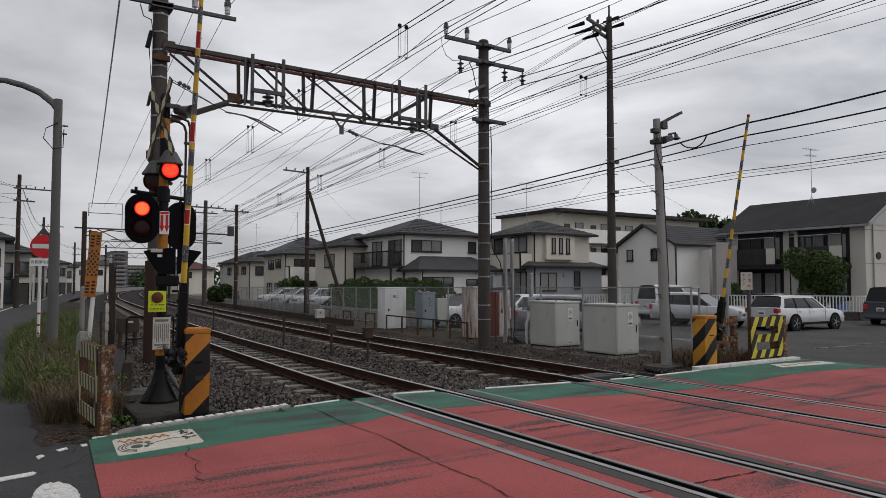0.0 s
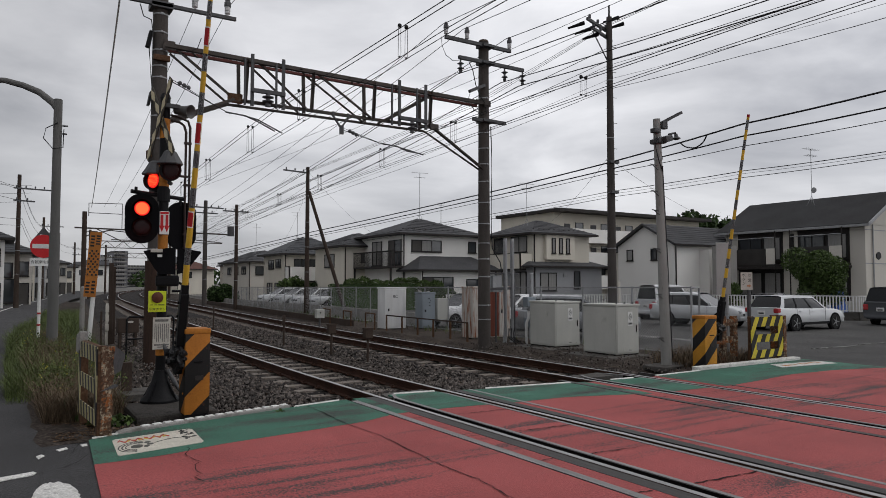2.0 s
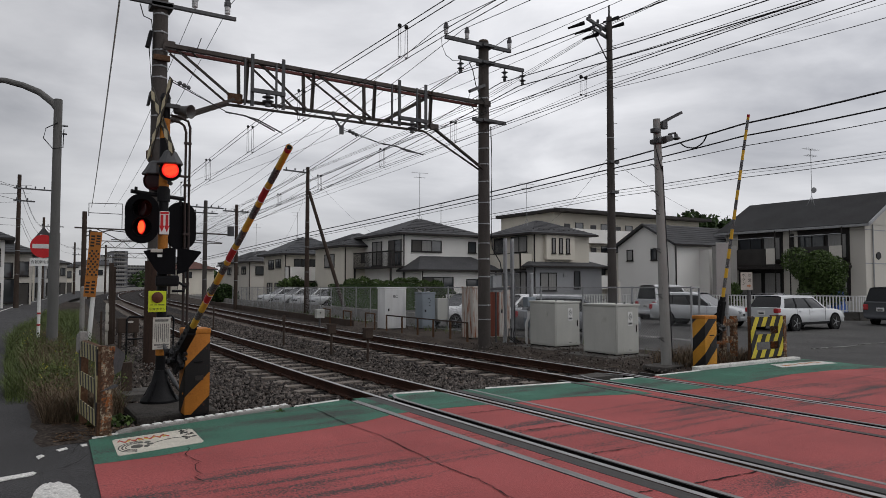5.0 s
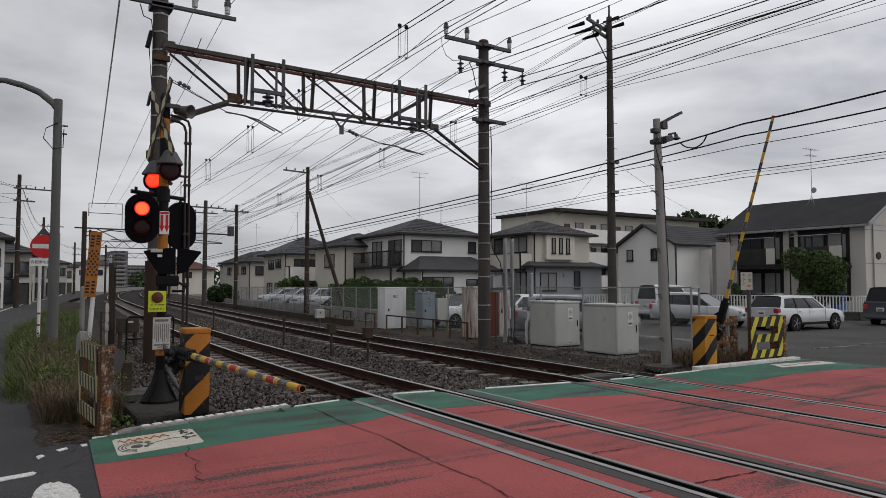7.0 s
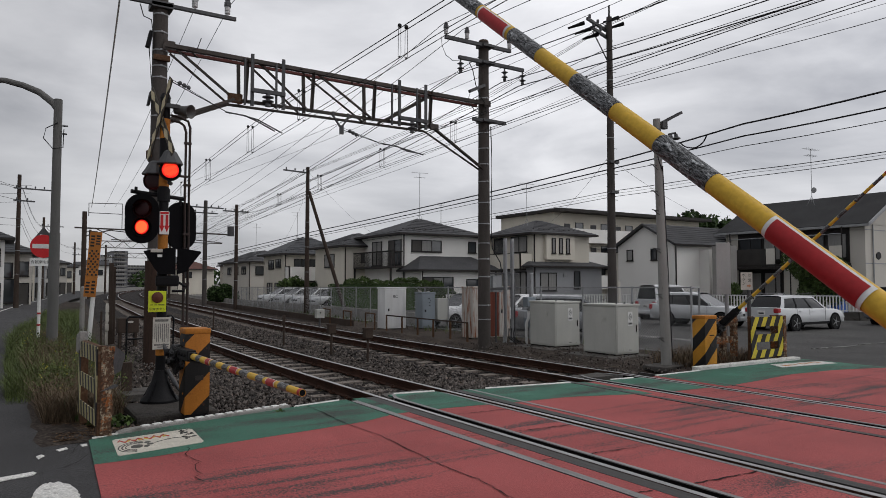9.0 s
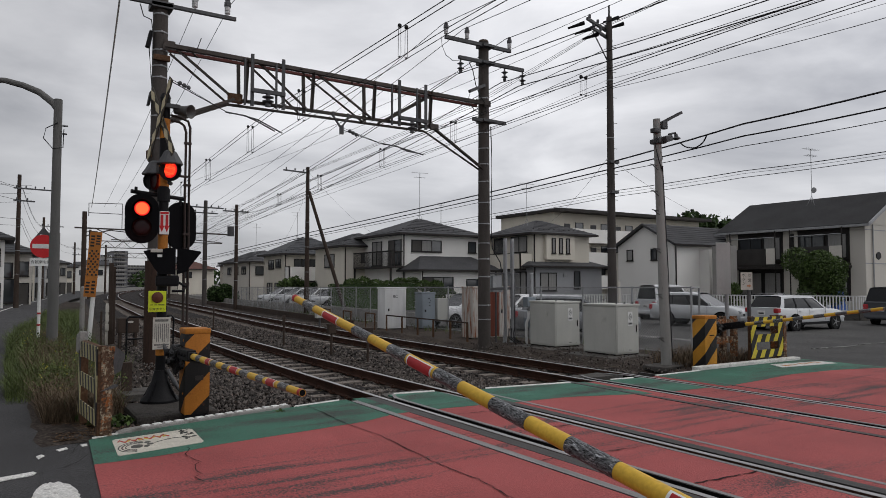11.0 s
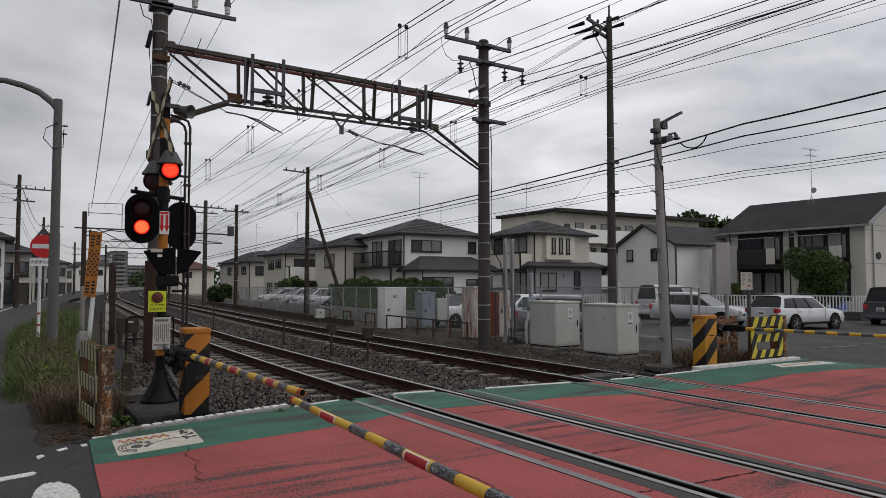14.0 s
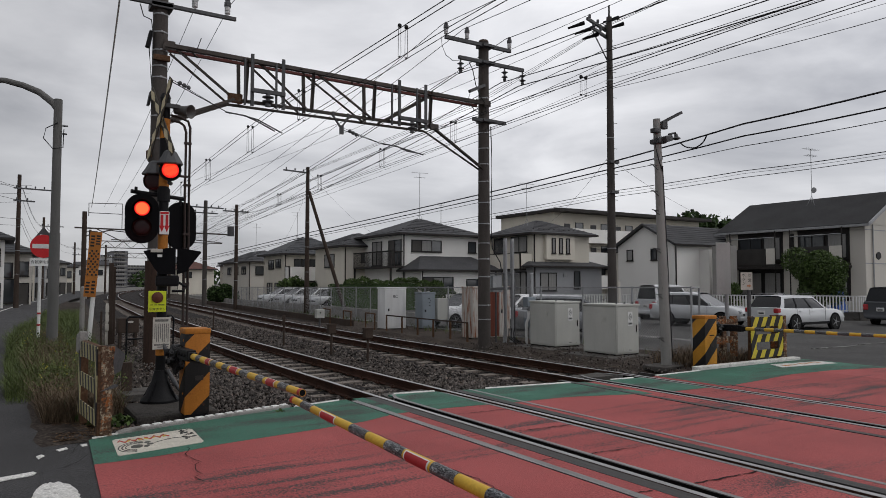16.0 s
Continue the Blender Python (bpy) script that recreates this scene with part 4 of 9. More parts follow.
def barrier_arm(parent, length, r_root, r_tip, root, bands, turn=1.28):
    """A striped tube along y from the hinge; bands: (kind, distance from the tip where it starts, where it ends)."""
    rad = lambda d: r_tip + (r_root - r_tip) * d / length      # d from the tip
    bm = bm_new()
    rod(bm, (0, root * 0.9, 0), (0, length, 0), rad(length - root), r_tip, 18)
    arm = part("arm", bm, YELLOW, parent, "yellow and black striped barrier arm", 40)
    for kind, a, b in bands:
        bm = bm_new()
        if kind == "black":
            rod(bm, (0, length - b, 0), (0, length - a, 0), rad(b) + 0.0012, rad(a) + 0.0012, 18)
            part("band", bm, CRINKLE, arm, "crinkled dark reflective band", 40)
        else:
            # a red sheet wrapped over part of the tube, with a white edge
            for extra, col, nm in ((0.0, WHITE, "white_border"), (0.014, RED, "red_band")):
                bm = bm_new()
                seg, r0, r1 = 14, rad(b) + 0.0020 + (0.0012 if extra else 0), rad(a) + 0.0020 + (0.0012 if extra else 0)
                half_turn = radians(112 if not extra else 98)
                ring = []
                for y, r in ((length - b + extra, r0), (length - a - extra, r1)):
                    ring.append([bm.verts.new((r * math.sin(t), y, r * math.cos(t))) for t in [math.pi * turn - half_turn + 2 * half_turn * k / seg for k in range(seg + 1)]])
                for k in range(seg):
                    bm.faces.new((ring[0][k], ring[0][k + 1], ring[1][k + 1], ring[1][k]))
                part(nm, bm, col, arm, "", 60)
    bm = bm_new()
    rod(bm, (0, length - 0.045, 0), (0, length + 0.004, 0), r_tip + 0.002, r_tip + 0.002, 18, False)
    part("tip_ring", bm, RED, arm, "dark red rim")
    bm = bm_new()
    rod(bm, (0, length - 0.01, 0), (0, length + 0.002, 0), r_tip - 0.004, r_tip - 0.004, 18)
    part("tip_opening", bm, BLACK_MATT, arm)
    bm = bm_new()
    box(bm, (0, root * 0.42, 0), (0.10, root * 0.95, 0.13), 0.012)
    box(bm, (0, root * 0.85, 0), (0.085, root * 0.35, 0.09), 0.01)
    box(bm, (0.0, -0.16, 0.0), (0.12, 0.22, 0.16), 0.02)
    for k in range(4):
        rod(bm, (-0.07, root * (0.15 + 0.2 * k), 0.0), (0.07, root * (0.15 + 0.2 * k), 0.0), 0.018, seg=8)
    part("arm_clamp", bm, BLACK, arm, "black steel clamp and counterweight")
    return arm


def gate_machine(at, label, stripes, w=0.30, d=0.32, h=1.07, side=-1):
    gate = thing("crossing_gate", at, label, "barrier")
    bm = bm_new()
    box(bm, (0, 0, h / 2 - 0.02), (w, d, h - 0.08), 0.014)
    part("cabinet", bm, stripes, gate, "orange steel housing with black diagonal stripes", 35)
    bm = bm_new()
    box(bm, (0, 0, h - 0.035), (w + 0.014, d + 0.014, 0.07), 0.02)
    part("lid", bm, ORANGE, gate, "", 35)
    bm = bm_new()
    box(bm, (0, 0, 0.02), (w - 0.03, d - 0.03, 0.06), 0.0)
    part("base_plate", bm, BLACK, gate)
    bm = bm_new()
    box(bm, (0.01, -d / 2 - 0.012, h * 0.62), (w * 0.34, 0.022, 0.018), 0.006)
    part("handle", bm, BLACK, gate)
    bm = bm_new()
    box(bm, (0.02, -d / 2 - 0.004, h * 0.43), (0.10, 0.012, 0.055), 0.004)
    part("nameplate", bm, BROWN_TRIM, gate)
    for z in (0.25, 0.86):
        bm = bm_new()
        rod(bm, (side * (w / 2 + 0.006), -0.06, h * z), (side * (w / 2 - 0.01), -0.06, h * z), 0.014, seg=8)
        part("bolt", bm, ORANGE, gate)
    bm = bm_new()
    rod(bm, (side * (w / 2 - 0.01), 0.04, 0.776 * h / 1.07), (side * (w / 2 + 0.20), 0.04, 0.776 * h / 1.07), 0.045, seg=14)
    box(bm, (side * (w / 2 + 0.10), 0.05, 0.70 * h / 1.07), (0.12, 0.16, 0.10), 0.02)
    rod(bm, (side * (w / 2 + 0.10), -0.04, 0.66 * h / 1.07), (side * (w / 2 - 0.02), -0.02, 0.62 * h / 1.07), 0.02, seg=8)
    part("hinge", bm, BLACK, gate, "greasy black hinge shaft")
    return gate


MACHINE_STRIPE = striped("orange_black_stripes", (0.38, 0.140, 0.020), (0.011, 0.010, 0.010), (-1.0, 1.0, 1.0), 0.66, 0.44, 0.10, (0.13, 0.05, 0.022), 0.34)
LEFT_HINGE, NEAR_HINGE, FAR_HINGE = Vector((1.90, 9.084, 0.776)), Vector((1.90, -0.379, 0.588)), Vector((12.50, 9.06, 0.716))
gate_l = gate_machine((2.085, 9.07, 0.0), "weathered orange and black crossing gate machine", MACHINE_STRIPE)
LB = [("black", 0.28, 0.48), ("red", 0.56, 0.78), ("black", 0.86, 1.06), ("black", 1.30, 1.56), ("red", 1.64, 1.90), ("black", 1.98, 2.18), ("black", 2.42, 2.66), ("red", 2.70, 2.90), ("black", 3.15, 3.36)]
arm_l = barrier_arm(gate_l, 4.486, 0.040, 0.025, 0.85, LB, 0.60)
gate_n = gate_machine((2.09, -0.39, 0.0), "orange and black crossing gate machine beside the road", MACHINE_STRIPE, h=0.87)
NB = [("black", 0.22, 0.42), ("red", 0.60, 0.86), ("black", 1.09, 1.33), ("black", 1.58, 1.80), ("red", 1.82, 2.08), ("black", 2.10, 2.33), ("black", 2.59, 2.85), ("black", 3.10, 3.36), ("red", 3.60, 3.94), ("black", 4.20, 4.45)]
arm_n = barrier_arm(gate_n, 5.579, 0.041, 0.026, 0.80, NB)
MACHINE_STRIPE_E = striped("orange_black_stripes_clean", (0.50, 0.235, 0.028), (0.016, 0.016, 0.017), (-1.0, 1.0, 1.0), 0.56, 0.52, 0.42, (0.25, 0.11, 0.03), 0.12)
gate_f = gate_machine((11.78, 8.86, -0.03), "bright orange and black crossing gate machine on the far kerb", MACHINE_STRIPE_E, 0.36, 0.30, 1.02, 1)
FB = [("black", 0.10 + 0.40 * i, 0.30 + 0.40 * i) for i in range(9)]
arm_f = barrier_arm(gate_f, 4.332, 0.036, 0.026, 0.62, FB)
arms = ((arm_l, gate_l, LEFT_HINGE, -0.027, 0.014), (arm_n, gate_n, NEAR_HINGE, math.pi - 0.007, 0.022), (arm_f, gate_f, FAR_HINGE, -0.006, 0.0))
bm = bm_new()
rod(bm, (0.22, 0.2, 0.75), (0.75, 0.2, 0.72), 0.03, seg=10)
box(bm, (0.60, 0.2, 0.68), (0.22, 0.16, 0.20), 0.02)
part("drive_shaft", bm, BLACK, gate_f, "black drive shaft and crank")



def crumpled_cover(gate, centre, size, seed):
    """A creased plastic sheet bound round the hinge."""
    bm = bm_new()
    bmesh.ops.create_icosphere(bm, subdivisions=4, radius=1.0)
    for v in bm.verts:
        n = v.co.copy()
        k = 1 + 0.42 * noise.noise(n * 2.2 + Vector((seed, 0, 0))) - 0.30 * abs(noise.noise(n * 5.0 + Vector((0, seed, 0))))
        v.co = Vector(centre) + Vector((n.x * size[0], n.y * size[1], n.z * size[2])) * k
    part("hinge_cover", bm, COVER, gate, "crumpled black plastic cover", 25)


COVER = mat("creased_black_plastic", (0.006, 0.006, 0.007), 0.38, 0, 0.2, 6, 60, 0.2, 0.2, spec=0.3)
crumpled_cover(gate_l, (-0.21, -0.04, 0.70), (0.13, 0.17, 0.16), 3.0)
crumpled_cover(gate_f, (0.62, 0.16, 0.73), (0.20, 0.13, 0.12), 8.0)

# warning post with lamps, horn and notices
POST = Vector((1.89, 10.2, 0.02))
post = thing("warning_post", POST, "black and orange level crossing warning post with red lamps", "crossing signal")
bm = bm_new()
turned(bm, [(0.255, -0.04), (0.255, 0.02), (0.19, 0.09), (0.12, 0.24), (0.085, 0.38), (0.075, 0.42)], 20)
for k in range(4):
    a = math.pi / 4 + k * math.pi / 2
    plate(bm, [(0.07, 0.02), (0.27, 0.02), (0.07, 0.36)], -0.01, 0.01, Matrix.Rotation(a, 4, "Z"))
part("flared_base", bm, BLACK, post, "flared black cast base", 40)
zs = [0.40, 0.62, 0.80, 1.62, 2.05, 2.28, 2.62, 2.95, 3.30, 3.62, 3.90, 4.22]
for i, (a, b) in enumerate(zip(zs, zs[1:])):
    bm = bm_new()
    rod(bm, (0, 0, a), (0, 0, b), 0.066 + (0.0015 if i % 2 else 0), None, 18)
    part("pole_band", bm, ORANGE if i in (1, 4, 7, 9) else BLACK, post, "", 40)
bm = bm_new()
rod(bm, (0, 0, 4.2), (0, 0, 4.26), 0.075, 0.05, 16)
part("cap", bm, BLACK, post)


def flip_lens(parent, at, r, lit, name="lens"):
    """A lens disc whose one face is lit and the other dark; it turns over about its upright axis."""
    bm = bm_new()
    rings = []
    for rr, y in ((0.0, -0.014), (r * 0.5, -0.012), (r * 0.82, -0.009), (r * 0.83, -0.009), (r, -0.004), (r, 0.004), (r * 0.83, 0.009), (r * 0.5, 0.012), (0.0, 0.014)):
        rings.append([bm.verts.new((rr * math.cos(2 * math.pi * k / 28), y, rr * math.sin(2 * math.pi * k / 28))) for k in range(28)] if rr else [bm.verts.new((0, y, 0))])
    for i, (a, b) in enumerate(zip(rings, rings[1:])):
        for k in range(28):
            q = [a[k % len(a)], a[(k + 1) % len(a)], b[(k + 1) % len(b)], b[k % len(b)]]
            q = list(dict.fromkeys(q))
            f = bm.faces.new(q)
            f.material_index = 0 if i < 3 else (1 if i < 4 else 2)
    return part(name, bm, [lit, LENS_HALO, LENS_OFF], parent, "round red signal lens", 40, at)


def facing(x, y, z, yaw):
    """A frame whose -y side faces the way yaw degrees round from south."""
    return pose(x, y, z, 0, 0, yaw)


# double lamp on an oval board
sig = part("signal_board", (lambda b: plate(b, [(0.215 * math.cos(a), (0.125 if math.sin(a) >= 0 else -0.125) + 0.215 * math.sin(a)) for a in [2 * math.pi * k / 36 for k in range(36)]], 0.0, 0.05))(bm_new()), BLACK_MATT, post, "black oval backboard with two red lamps", 30,
           facing(1.605 - POST.x, -0.06, 2.49, -9))
bm = bm_new()
for z in (0.125, -0.125):
    turned(bm, [(0.118, 0.0), (0.118, 0.02), (0.108, 0.02), (0.108, 0.0)], 24, Matrix.Translation((0, 0, z)) @ pose(0, 0, 0, 90, 0, 0))
part("lens_ring", bm, BLACK, sig)
for z in (0.125, -0.125):
    bm = bm_new()
    seg = 16
    rows = []
    for y in (0.0, -0.16):
        rows.append([bm.verts.new((0.122 * math.cos(t), y * 1.15, z + 0.122 * math.sin(t))) for t in [radians(-12) + radians(204) * k / seg for k in range(seg + 1)]])
    for k in range(seg):
        if rows[1][k].co.z < z + 0.02:
            rows[1][k].co.y = -0.10
        bm.faces.new((rows[0][k], rows[0][k + 1], rows[1][k + 1], rows[1][k]))
    part("hood", bm, BLACK_MATT, sig)
lens_u = flip_lens(sig, pose(0, -0.105, 0.125), 0.098, LENS_ON)
lens_d = flip_lens(sig, pose(0, -0.105, -0.125), 0.098, LENS_ON)
back = part("signal_board", (lambda b: plate(b, [(0.21 * math.cos(a), (0.13 if math.sin(a) >= 0 else -0.13) + 0.21 * math.sin(a)) for a in [2 * math.pi * k / 36 for k in range(36)]], -0.03, 0.03))(bm_new()), BLACK_MATT, post, "black oval backboard seen from behind", 30,
            facing(2.15 - POST.x, 0.10, 2.42, 12))
bm = bm_new()
box(bm, (0, 0.1, 0), (0.26, 0.20, 0.44), 0.04)
part("lamp_housing", bm, BLACK_MATT, back)
bm = bm_new()
rod(bm, (-0.42, 0.0, 2.86), (0.30, 0.08, 2.80), 0.028, seg=12)
rod(bm, (-0.36, -0.02, 2.86), (-0.36, -0.02, 2.92), 0.02, seg=8)
rod(bm, (0.24, 0.08, 2.80), (0.24, 0.08, 2.70), 0.02, seg=8)
rod(bm, (0, 0, 2.74), (0, 0, 2.92), 0.085, seg=16)
part("crossarm", bm, BLACK, post, "black crossarm")


def round_lamp(at, size=0.82):
    """A round lamp under a sloping roof-like hood."""
    lamp = part("round_lamp", turned(bm_new(), [(0.07, 0.16), (0.15, 0.10), (0.178, 0.0), (0.178, -0.05), (0.165, -0.05), (0.160, 0.0), (0.0, 0.02)], 26, pose(0, 0, 0, -90, 0, 0)), BLACK, post, "round red lamp under a grey hood", 40, at @ Matrix.Diagonal((size, size, size, 1)))
    bm = bm_new()
    turned(bm, [(0.213, 0.100), (0.220, 0.115), (0.165, 0.205), (0.105, 0.315), (0.06, 0.345), (0.0, 0.350)], 8, pose(0, 0.03, 0, 0, 0, 22.5))
    part("hood", bm, GALV_DARK, lamp, "grey sloping hood", 20)
    bm = bm_new()
    ball(bm, (0.02, 0.06, -0.21), 0.035)
    rod(bm, (0, 0.06, -0.17), (0, 0.12, -0.2), 0.03, seg=10)
    part("knuckle", bm, GALV_DARK, lamp)
    return lamp


lamp_r = round_lamp(facing(1.925 - POST.x, -0.22, 3.15, -6))
lamp_b = round_lamp(facing(1.79 - POST.x, 0.12, 3.04, -30))
led_r = flip_lens(lamp_r, pose(0, -0.06, 0), 0.135, LED_ON)
led_b = flip_lens(lamp_b, pose(0, -0.06, 0), 0.135, LED_ON)
# dots of the LED grid
for led in (led_r, led_b):
    bm = bm_new()
    for i in range(-5, 6):
        for j in range(-5, 6):
            x, z = i * 0.023 + (0.0115 if j % 2 else 0), j * 0.0205
            if math.hypot(x, z) < 0.108:
                ball(bm, (x, -0.0130, z), 0.0082, 6, (1, 0.5, 1))
    part("led_dots", bm, LENS_ON, led)

# direction indicators below, in flaring black hoods
ind = part("direction_indicator", plate(bm_new(), [(-0.27, 0.185), (0.10, 0.235), (0.14, 0.235), (0.14, -0.13), (-0.06, -0.13), (-0.12, -0.06)], -0.10, 0.12), BLACK_MATT, post, "black flaring indicator hood", None, pose(0.01, -0.10, 1.86, 0, 0, -12))
bm = bm_new()
plate(bm, [(0.16, 0.235), (0.46, 0.19), (0.47, 0.17), (0.31, -0.05), (0.29, -0.09), (0.16, -0.13)], -0.08, 0.10)
part("hood", bm, BLACK_MATT, ind)
bm = bm_new()
box(bm, (-0.10, -0.105, 0.19), (0.15, 0.012, 0.045), 0.003)
part("nameplate", bm, CREAM_SIGN, ind)
bm = bm_new()
box(bm, (-0.06, -0.107, 0.12), (0.06, 0.012, 0.035), 0.003)
part("sticker", bm, WHITE, ind)
bm = bm_new()
box(bm, (0.04, 0.0, -0.22), (0.30, 0.16, 0.15), 0.03)
hose(bm, [(0.18, -0.04, -0.24), (0.28, -0.05, -0.30), (0.26, -0.05, -0.36), (0.1, -0.06, -0.36)], 0.02)
part("junction_box", bm, BLACK, ind)

# emergency button and notice
btn = part("emergency_button", box(bm_new(), (0, 0, 0), (0.225, 0.08, 0.285), 0.008), LIME, post, "fluorescent yellow emergency button box", None, pose(-0.08, -0.12, 1.36, 0, 0, -6))
bm = bm_new()
turned(bm, [(0.074, 0.0), (0.074, 0.018), (0.05, 0.03), (0.0, 0.034)], 22, pose(0, -0.04, 0.055, 90, 0, 0))
part("push_button", bm, mat("brown_red_button", (0.10, 0.034, 0.020), 0.5, 0, 0.15, 8, 60, 0.1, 0.1), btn, "brown-red round push button", 40)
letters("writing", "非常ボタン", 0.042, INK, btn, pose(0, -0.0415, -0.105))
bm = bm_new()
for x in (-0.07, -0.02, 0.03, 0.07):
    box(bm, (x, -0.042, -0.045), (0.035, 0.003, 0.010))
part("small_print", bm, INK, btn)
notice = part("notice_board", box(bm_new(), (0, 0, 0), (0.225, 0.012, 0.435), 0.006), CREAM_SIGN, post, "weathered white notice board with small print", None, pose(-0.012, -0.10, 0.925, 0, 0, -4))
bm = bm_new()
for i in range(8):
    x = -0.085 + i * 0.024
    lo = -0.12 + (0.05 if i % 3 == 0 else 0)
    box(bm, (x, -0.0075, (0.13 + lo) / 2), (0.010, 0.003, 0.13 - lo))
box(bm, (0, -0.0075, 0.175), (0.17, 0.003, 0.032))
box(bm, (0, -0.0075, -0.155), (0.19, 0.003, 0.018))
box(bm, (0.02, -0.0075, -0.185), (0.14, 0.003, 0.014))
part("small_print", bm, mat("faded_print", (0.16, 0.15, 0.14), 0.8, 0, 0.3, 30, 140, 0.6, 0.0), notice)
sign = part("arrow_sign", box(bm_new(), (0, 0, 0), (0.125, 0.012, 0.32), 0.004), WHITE, post, "white sign with red arrows", None, pose(0.0, -0.085, 2.44, 0, 0, -6))
bm = bm_new()
for x in (-0.032, 0.032):
    plate(bm, [(x - 0.018, 0.11), (x + 0.018, 0.11), (x + 0.018, -0.04), (x + 0.035, -0.04), (x, -0.13), (x - 0.035, -0.04), (x - 0.018, -0.04)], -0.009, -0.0065)
box(bm, (0, -0.0075, 0.135), (0.11, 0.003, 0.03))
part("arrow", bm, RED_SIGN, sign)

# crossed boards
cross = part("crossbuck", box(bm_new(), (0, 0, 0), (0.02, 0.02, 0.05)), BLACK, post, "crossed black boards with cream diamonds", None, pose(-0.07, -0.06, 3.86, 0, 0, -79))
for s in (-1, 1):
    board = part("board", box(bm_new(), (0, 0.0, 0), (0.125, 0.014, 1.28), 0.003), mat("crossbuck_black", (0.05, 0.042, 0.032), 0.6, 0, 0.2, 4, 60, 0.2, 0.1, (0.20, 0.15, 0.06), 0.25), cross, "", None, pose(0, -0.02 * s, 0, 0, s * 38, 0))
    bm = bm_new()
    for k in range(-2, 3):
        z = k * 0.262
        plate(bm, [(0, z - 0.125), (0.057, z), (0, z + 0.125), (-0.057, z)], -0.011, -0.0075)
    part("diamond", bm, mat("cream_reflective", (0.55, 0.47, 0.30), 0.5, 0, 0.12, 6, 60, 0.1, 0.0), board)

# horn and bracket pipes
horn = part("loudspeaker_horn", turned(bm_new(), [(0.060, -0.17), (0.066, -0.08), (0.074, 0.0), (0.094, 0.085), (0.097, 0.09), (0.088, 0.085), (0.045, 0.0), (0.0, -0.02)], 22, pose(0, 0, 0, 0, 100, -52)), mat("grey_horn", (0.115, 0.112, 0.108), 0.6, 0.1, 0.12, 4, 60, 0.1, 0.0), post, "grey loudspeaker horn", 40, pose(0.25, -0.12, 4.02))
bm = bm_new()
box(bm, (-0.17, 0.03, 0.055), (0.20, 0.06, 0.06), 0.01)
part("bracket", bm, GALV_DARK, horn)
bm = bm_new()
for dx, dz in ((0.0, 0.0), (0.055, 0.07)):
    hose(bm, [(0.02, 0.02, 3.90 + dz), (0.14, 0.04, 3.89 + dz), (0.205 + dx, 0.05, 3.85 + dz), (0.235 + dx, 0.05, 3.76 + dz), (0.235 + dx, 0.05, 2.2), (0.235 + dx, 0.05, 0.9)], 0.019, 8)
for z in (1.0, 1.6, 2.3, 3.0, 3.6):
    box(bm, (0.26, 0.05, z), (0.10, 0.05, 0.03))
box(bm, (0.14, 0.04, 3.12), (0.25, 0.03, 0.03))
part("conduit", bm, mat("brown_grey_conduit", (0.048, 0.036, 0.033), 0.6, 0.3, 0.15, 3, 50, 0.1, 0.0), post, "grey conduit pipes", 50, pose(0.06, 0, 0))
bm = bm_new()
hose(bm, [(0.02, -0.08, 0.78), (0.05, -0.12, 0.68), (0.09, -0.13, 0.60), (0.13, -0.10, 0.52), (0.16, -0.06, 0.50)], 0.030, 10)
hose(bm, [(0.08, -0.05, 0.42), (0.14, -0.10, 0.30), (0.22, -0.14, 0.16), (0.32, -0.16, 0.10)], 0.028, 10)
hose(bm, [(0.0, 0.07, 0.7), (-0.03, 0.10, 0.5), (0.0, 0.12, 0.2)], 0.022, 8)
part("flexible_conduit", bm, GALV_DARK, post, "ribbed grey conduit", 50)

# steel barricades
STRIPE_W = striped("faded_yellow_black_stripes", (0.40, 0.36, 0.20), (0.030, 0.028, 0.026), (0.0, 1.0, -0.30), 0.17, 0.5, 0.0, (0.16, 0.075, 0.035), 0.34)
bar_w = thing("steel_barricade", pose(0.905, 8.24, -0.02, 0, 0, 4.2), "rusted steel barricade with faded striped panel", "barricade")
bm = bm_new()
for z0, z1 in ((0.80, 0.97), (0.46, 0.62), (0.13, 0.29)):
    span_box(bm, (-0.012, 0.03, z0), (0.0, 1.10, z1))
for z0, z1 in ((0.29, 0.46), (0.62, 0.80)):
    span_box(bm, (-0.012, 0.03, z0), (0.0, 0.13, z1))
    span_box(bm, (-0.012, 1.00, z0), (0.0, 1.10, z1))
part("striped_panel", bm, STRIPE_W, bar_w, "faded yellow and black striped panel with openings")
for y in (0.04, 1.04):
    bm = bm_new()
    span_box(bm, (0.0, y - 0.03, 0.0), (0.08, y + 0.05, 0.98), 0.006)
    part("upright", bm, RUST, bar_w)
bm = bm_new()
plate(bm, [(0.03, -0.02), (0.15, -0.02), (0.135, 0.16), (0.155, 0.30), (0.13, 0.52), (0.16, 0.66), (0.145, 0.80), (0.165, 0.97), (0.03, 0.97)], 0.0, 0.05)
part("end_plate", bm, RUST_FLAKE, bar_w, "rust-eaten end plate")
for z in (0.95, 0.55, 0.2):
    bm = bm_new()
    span_box(bm, (0.0, 0.02, z - 0.025), (0.06, 1.1, z + 0.025), 0.006)
    part("rail_bar", bm, RUST, bar_w)
bm = bm_new()
plate(bm, [(0.16, 0.98), (0.27, 0.88), (0.23, 0.70), (0.15, 0.66)], 0.02, 0.04)
plate(bm, [(0.02, 0.50), (0.17, 0.53), (0.20, 0.55), (0.17, 0.57)], -0.02, 0.0)
part("bent_bracket", bm, GALV_DARK, bar_w)
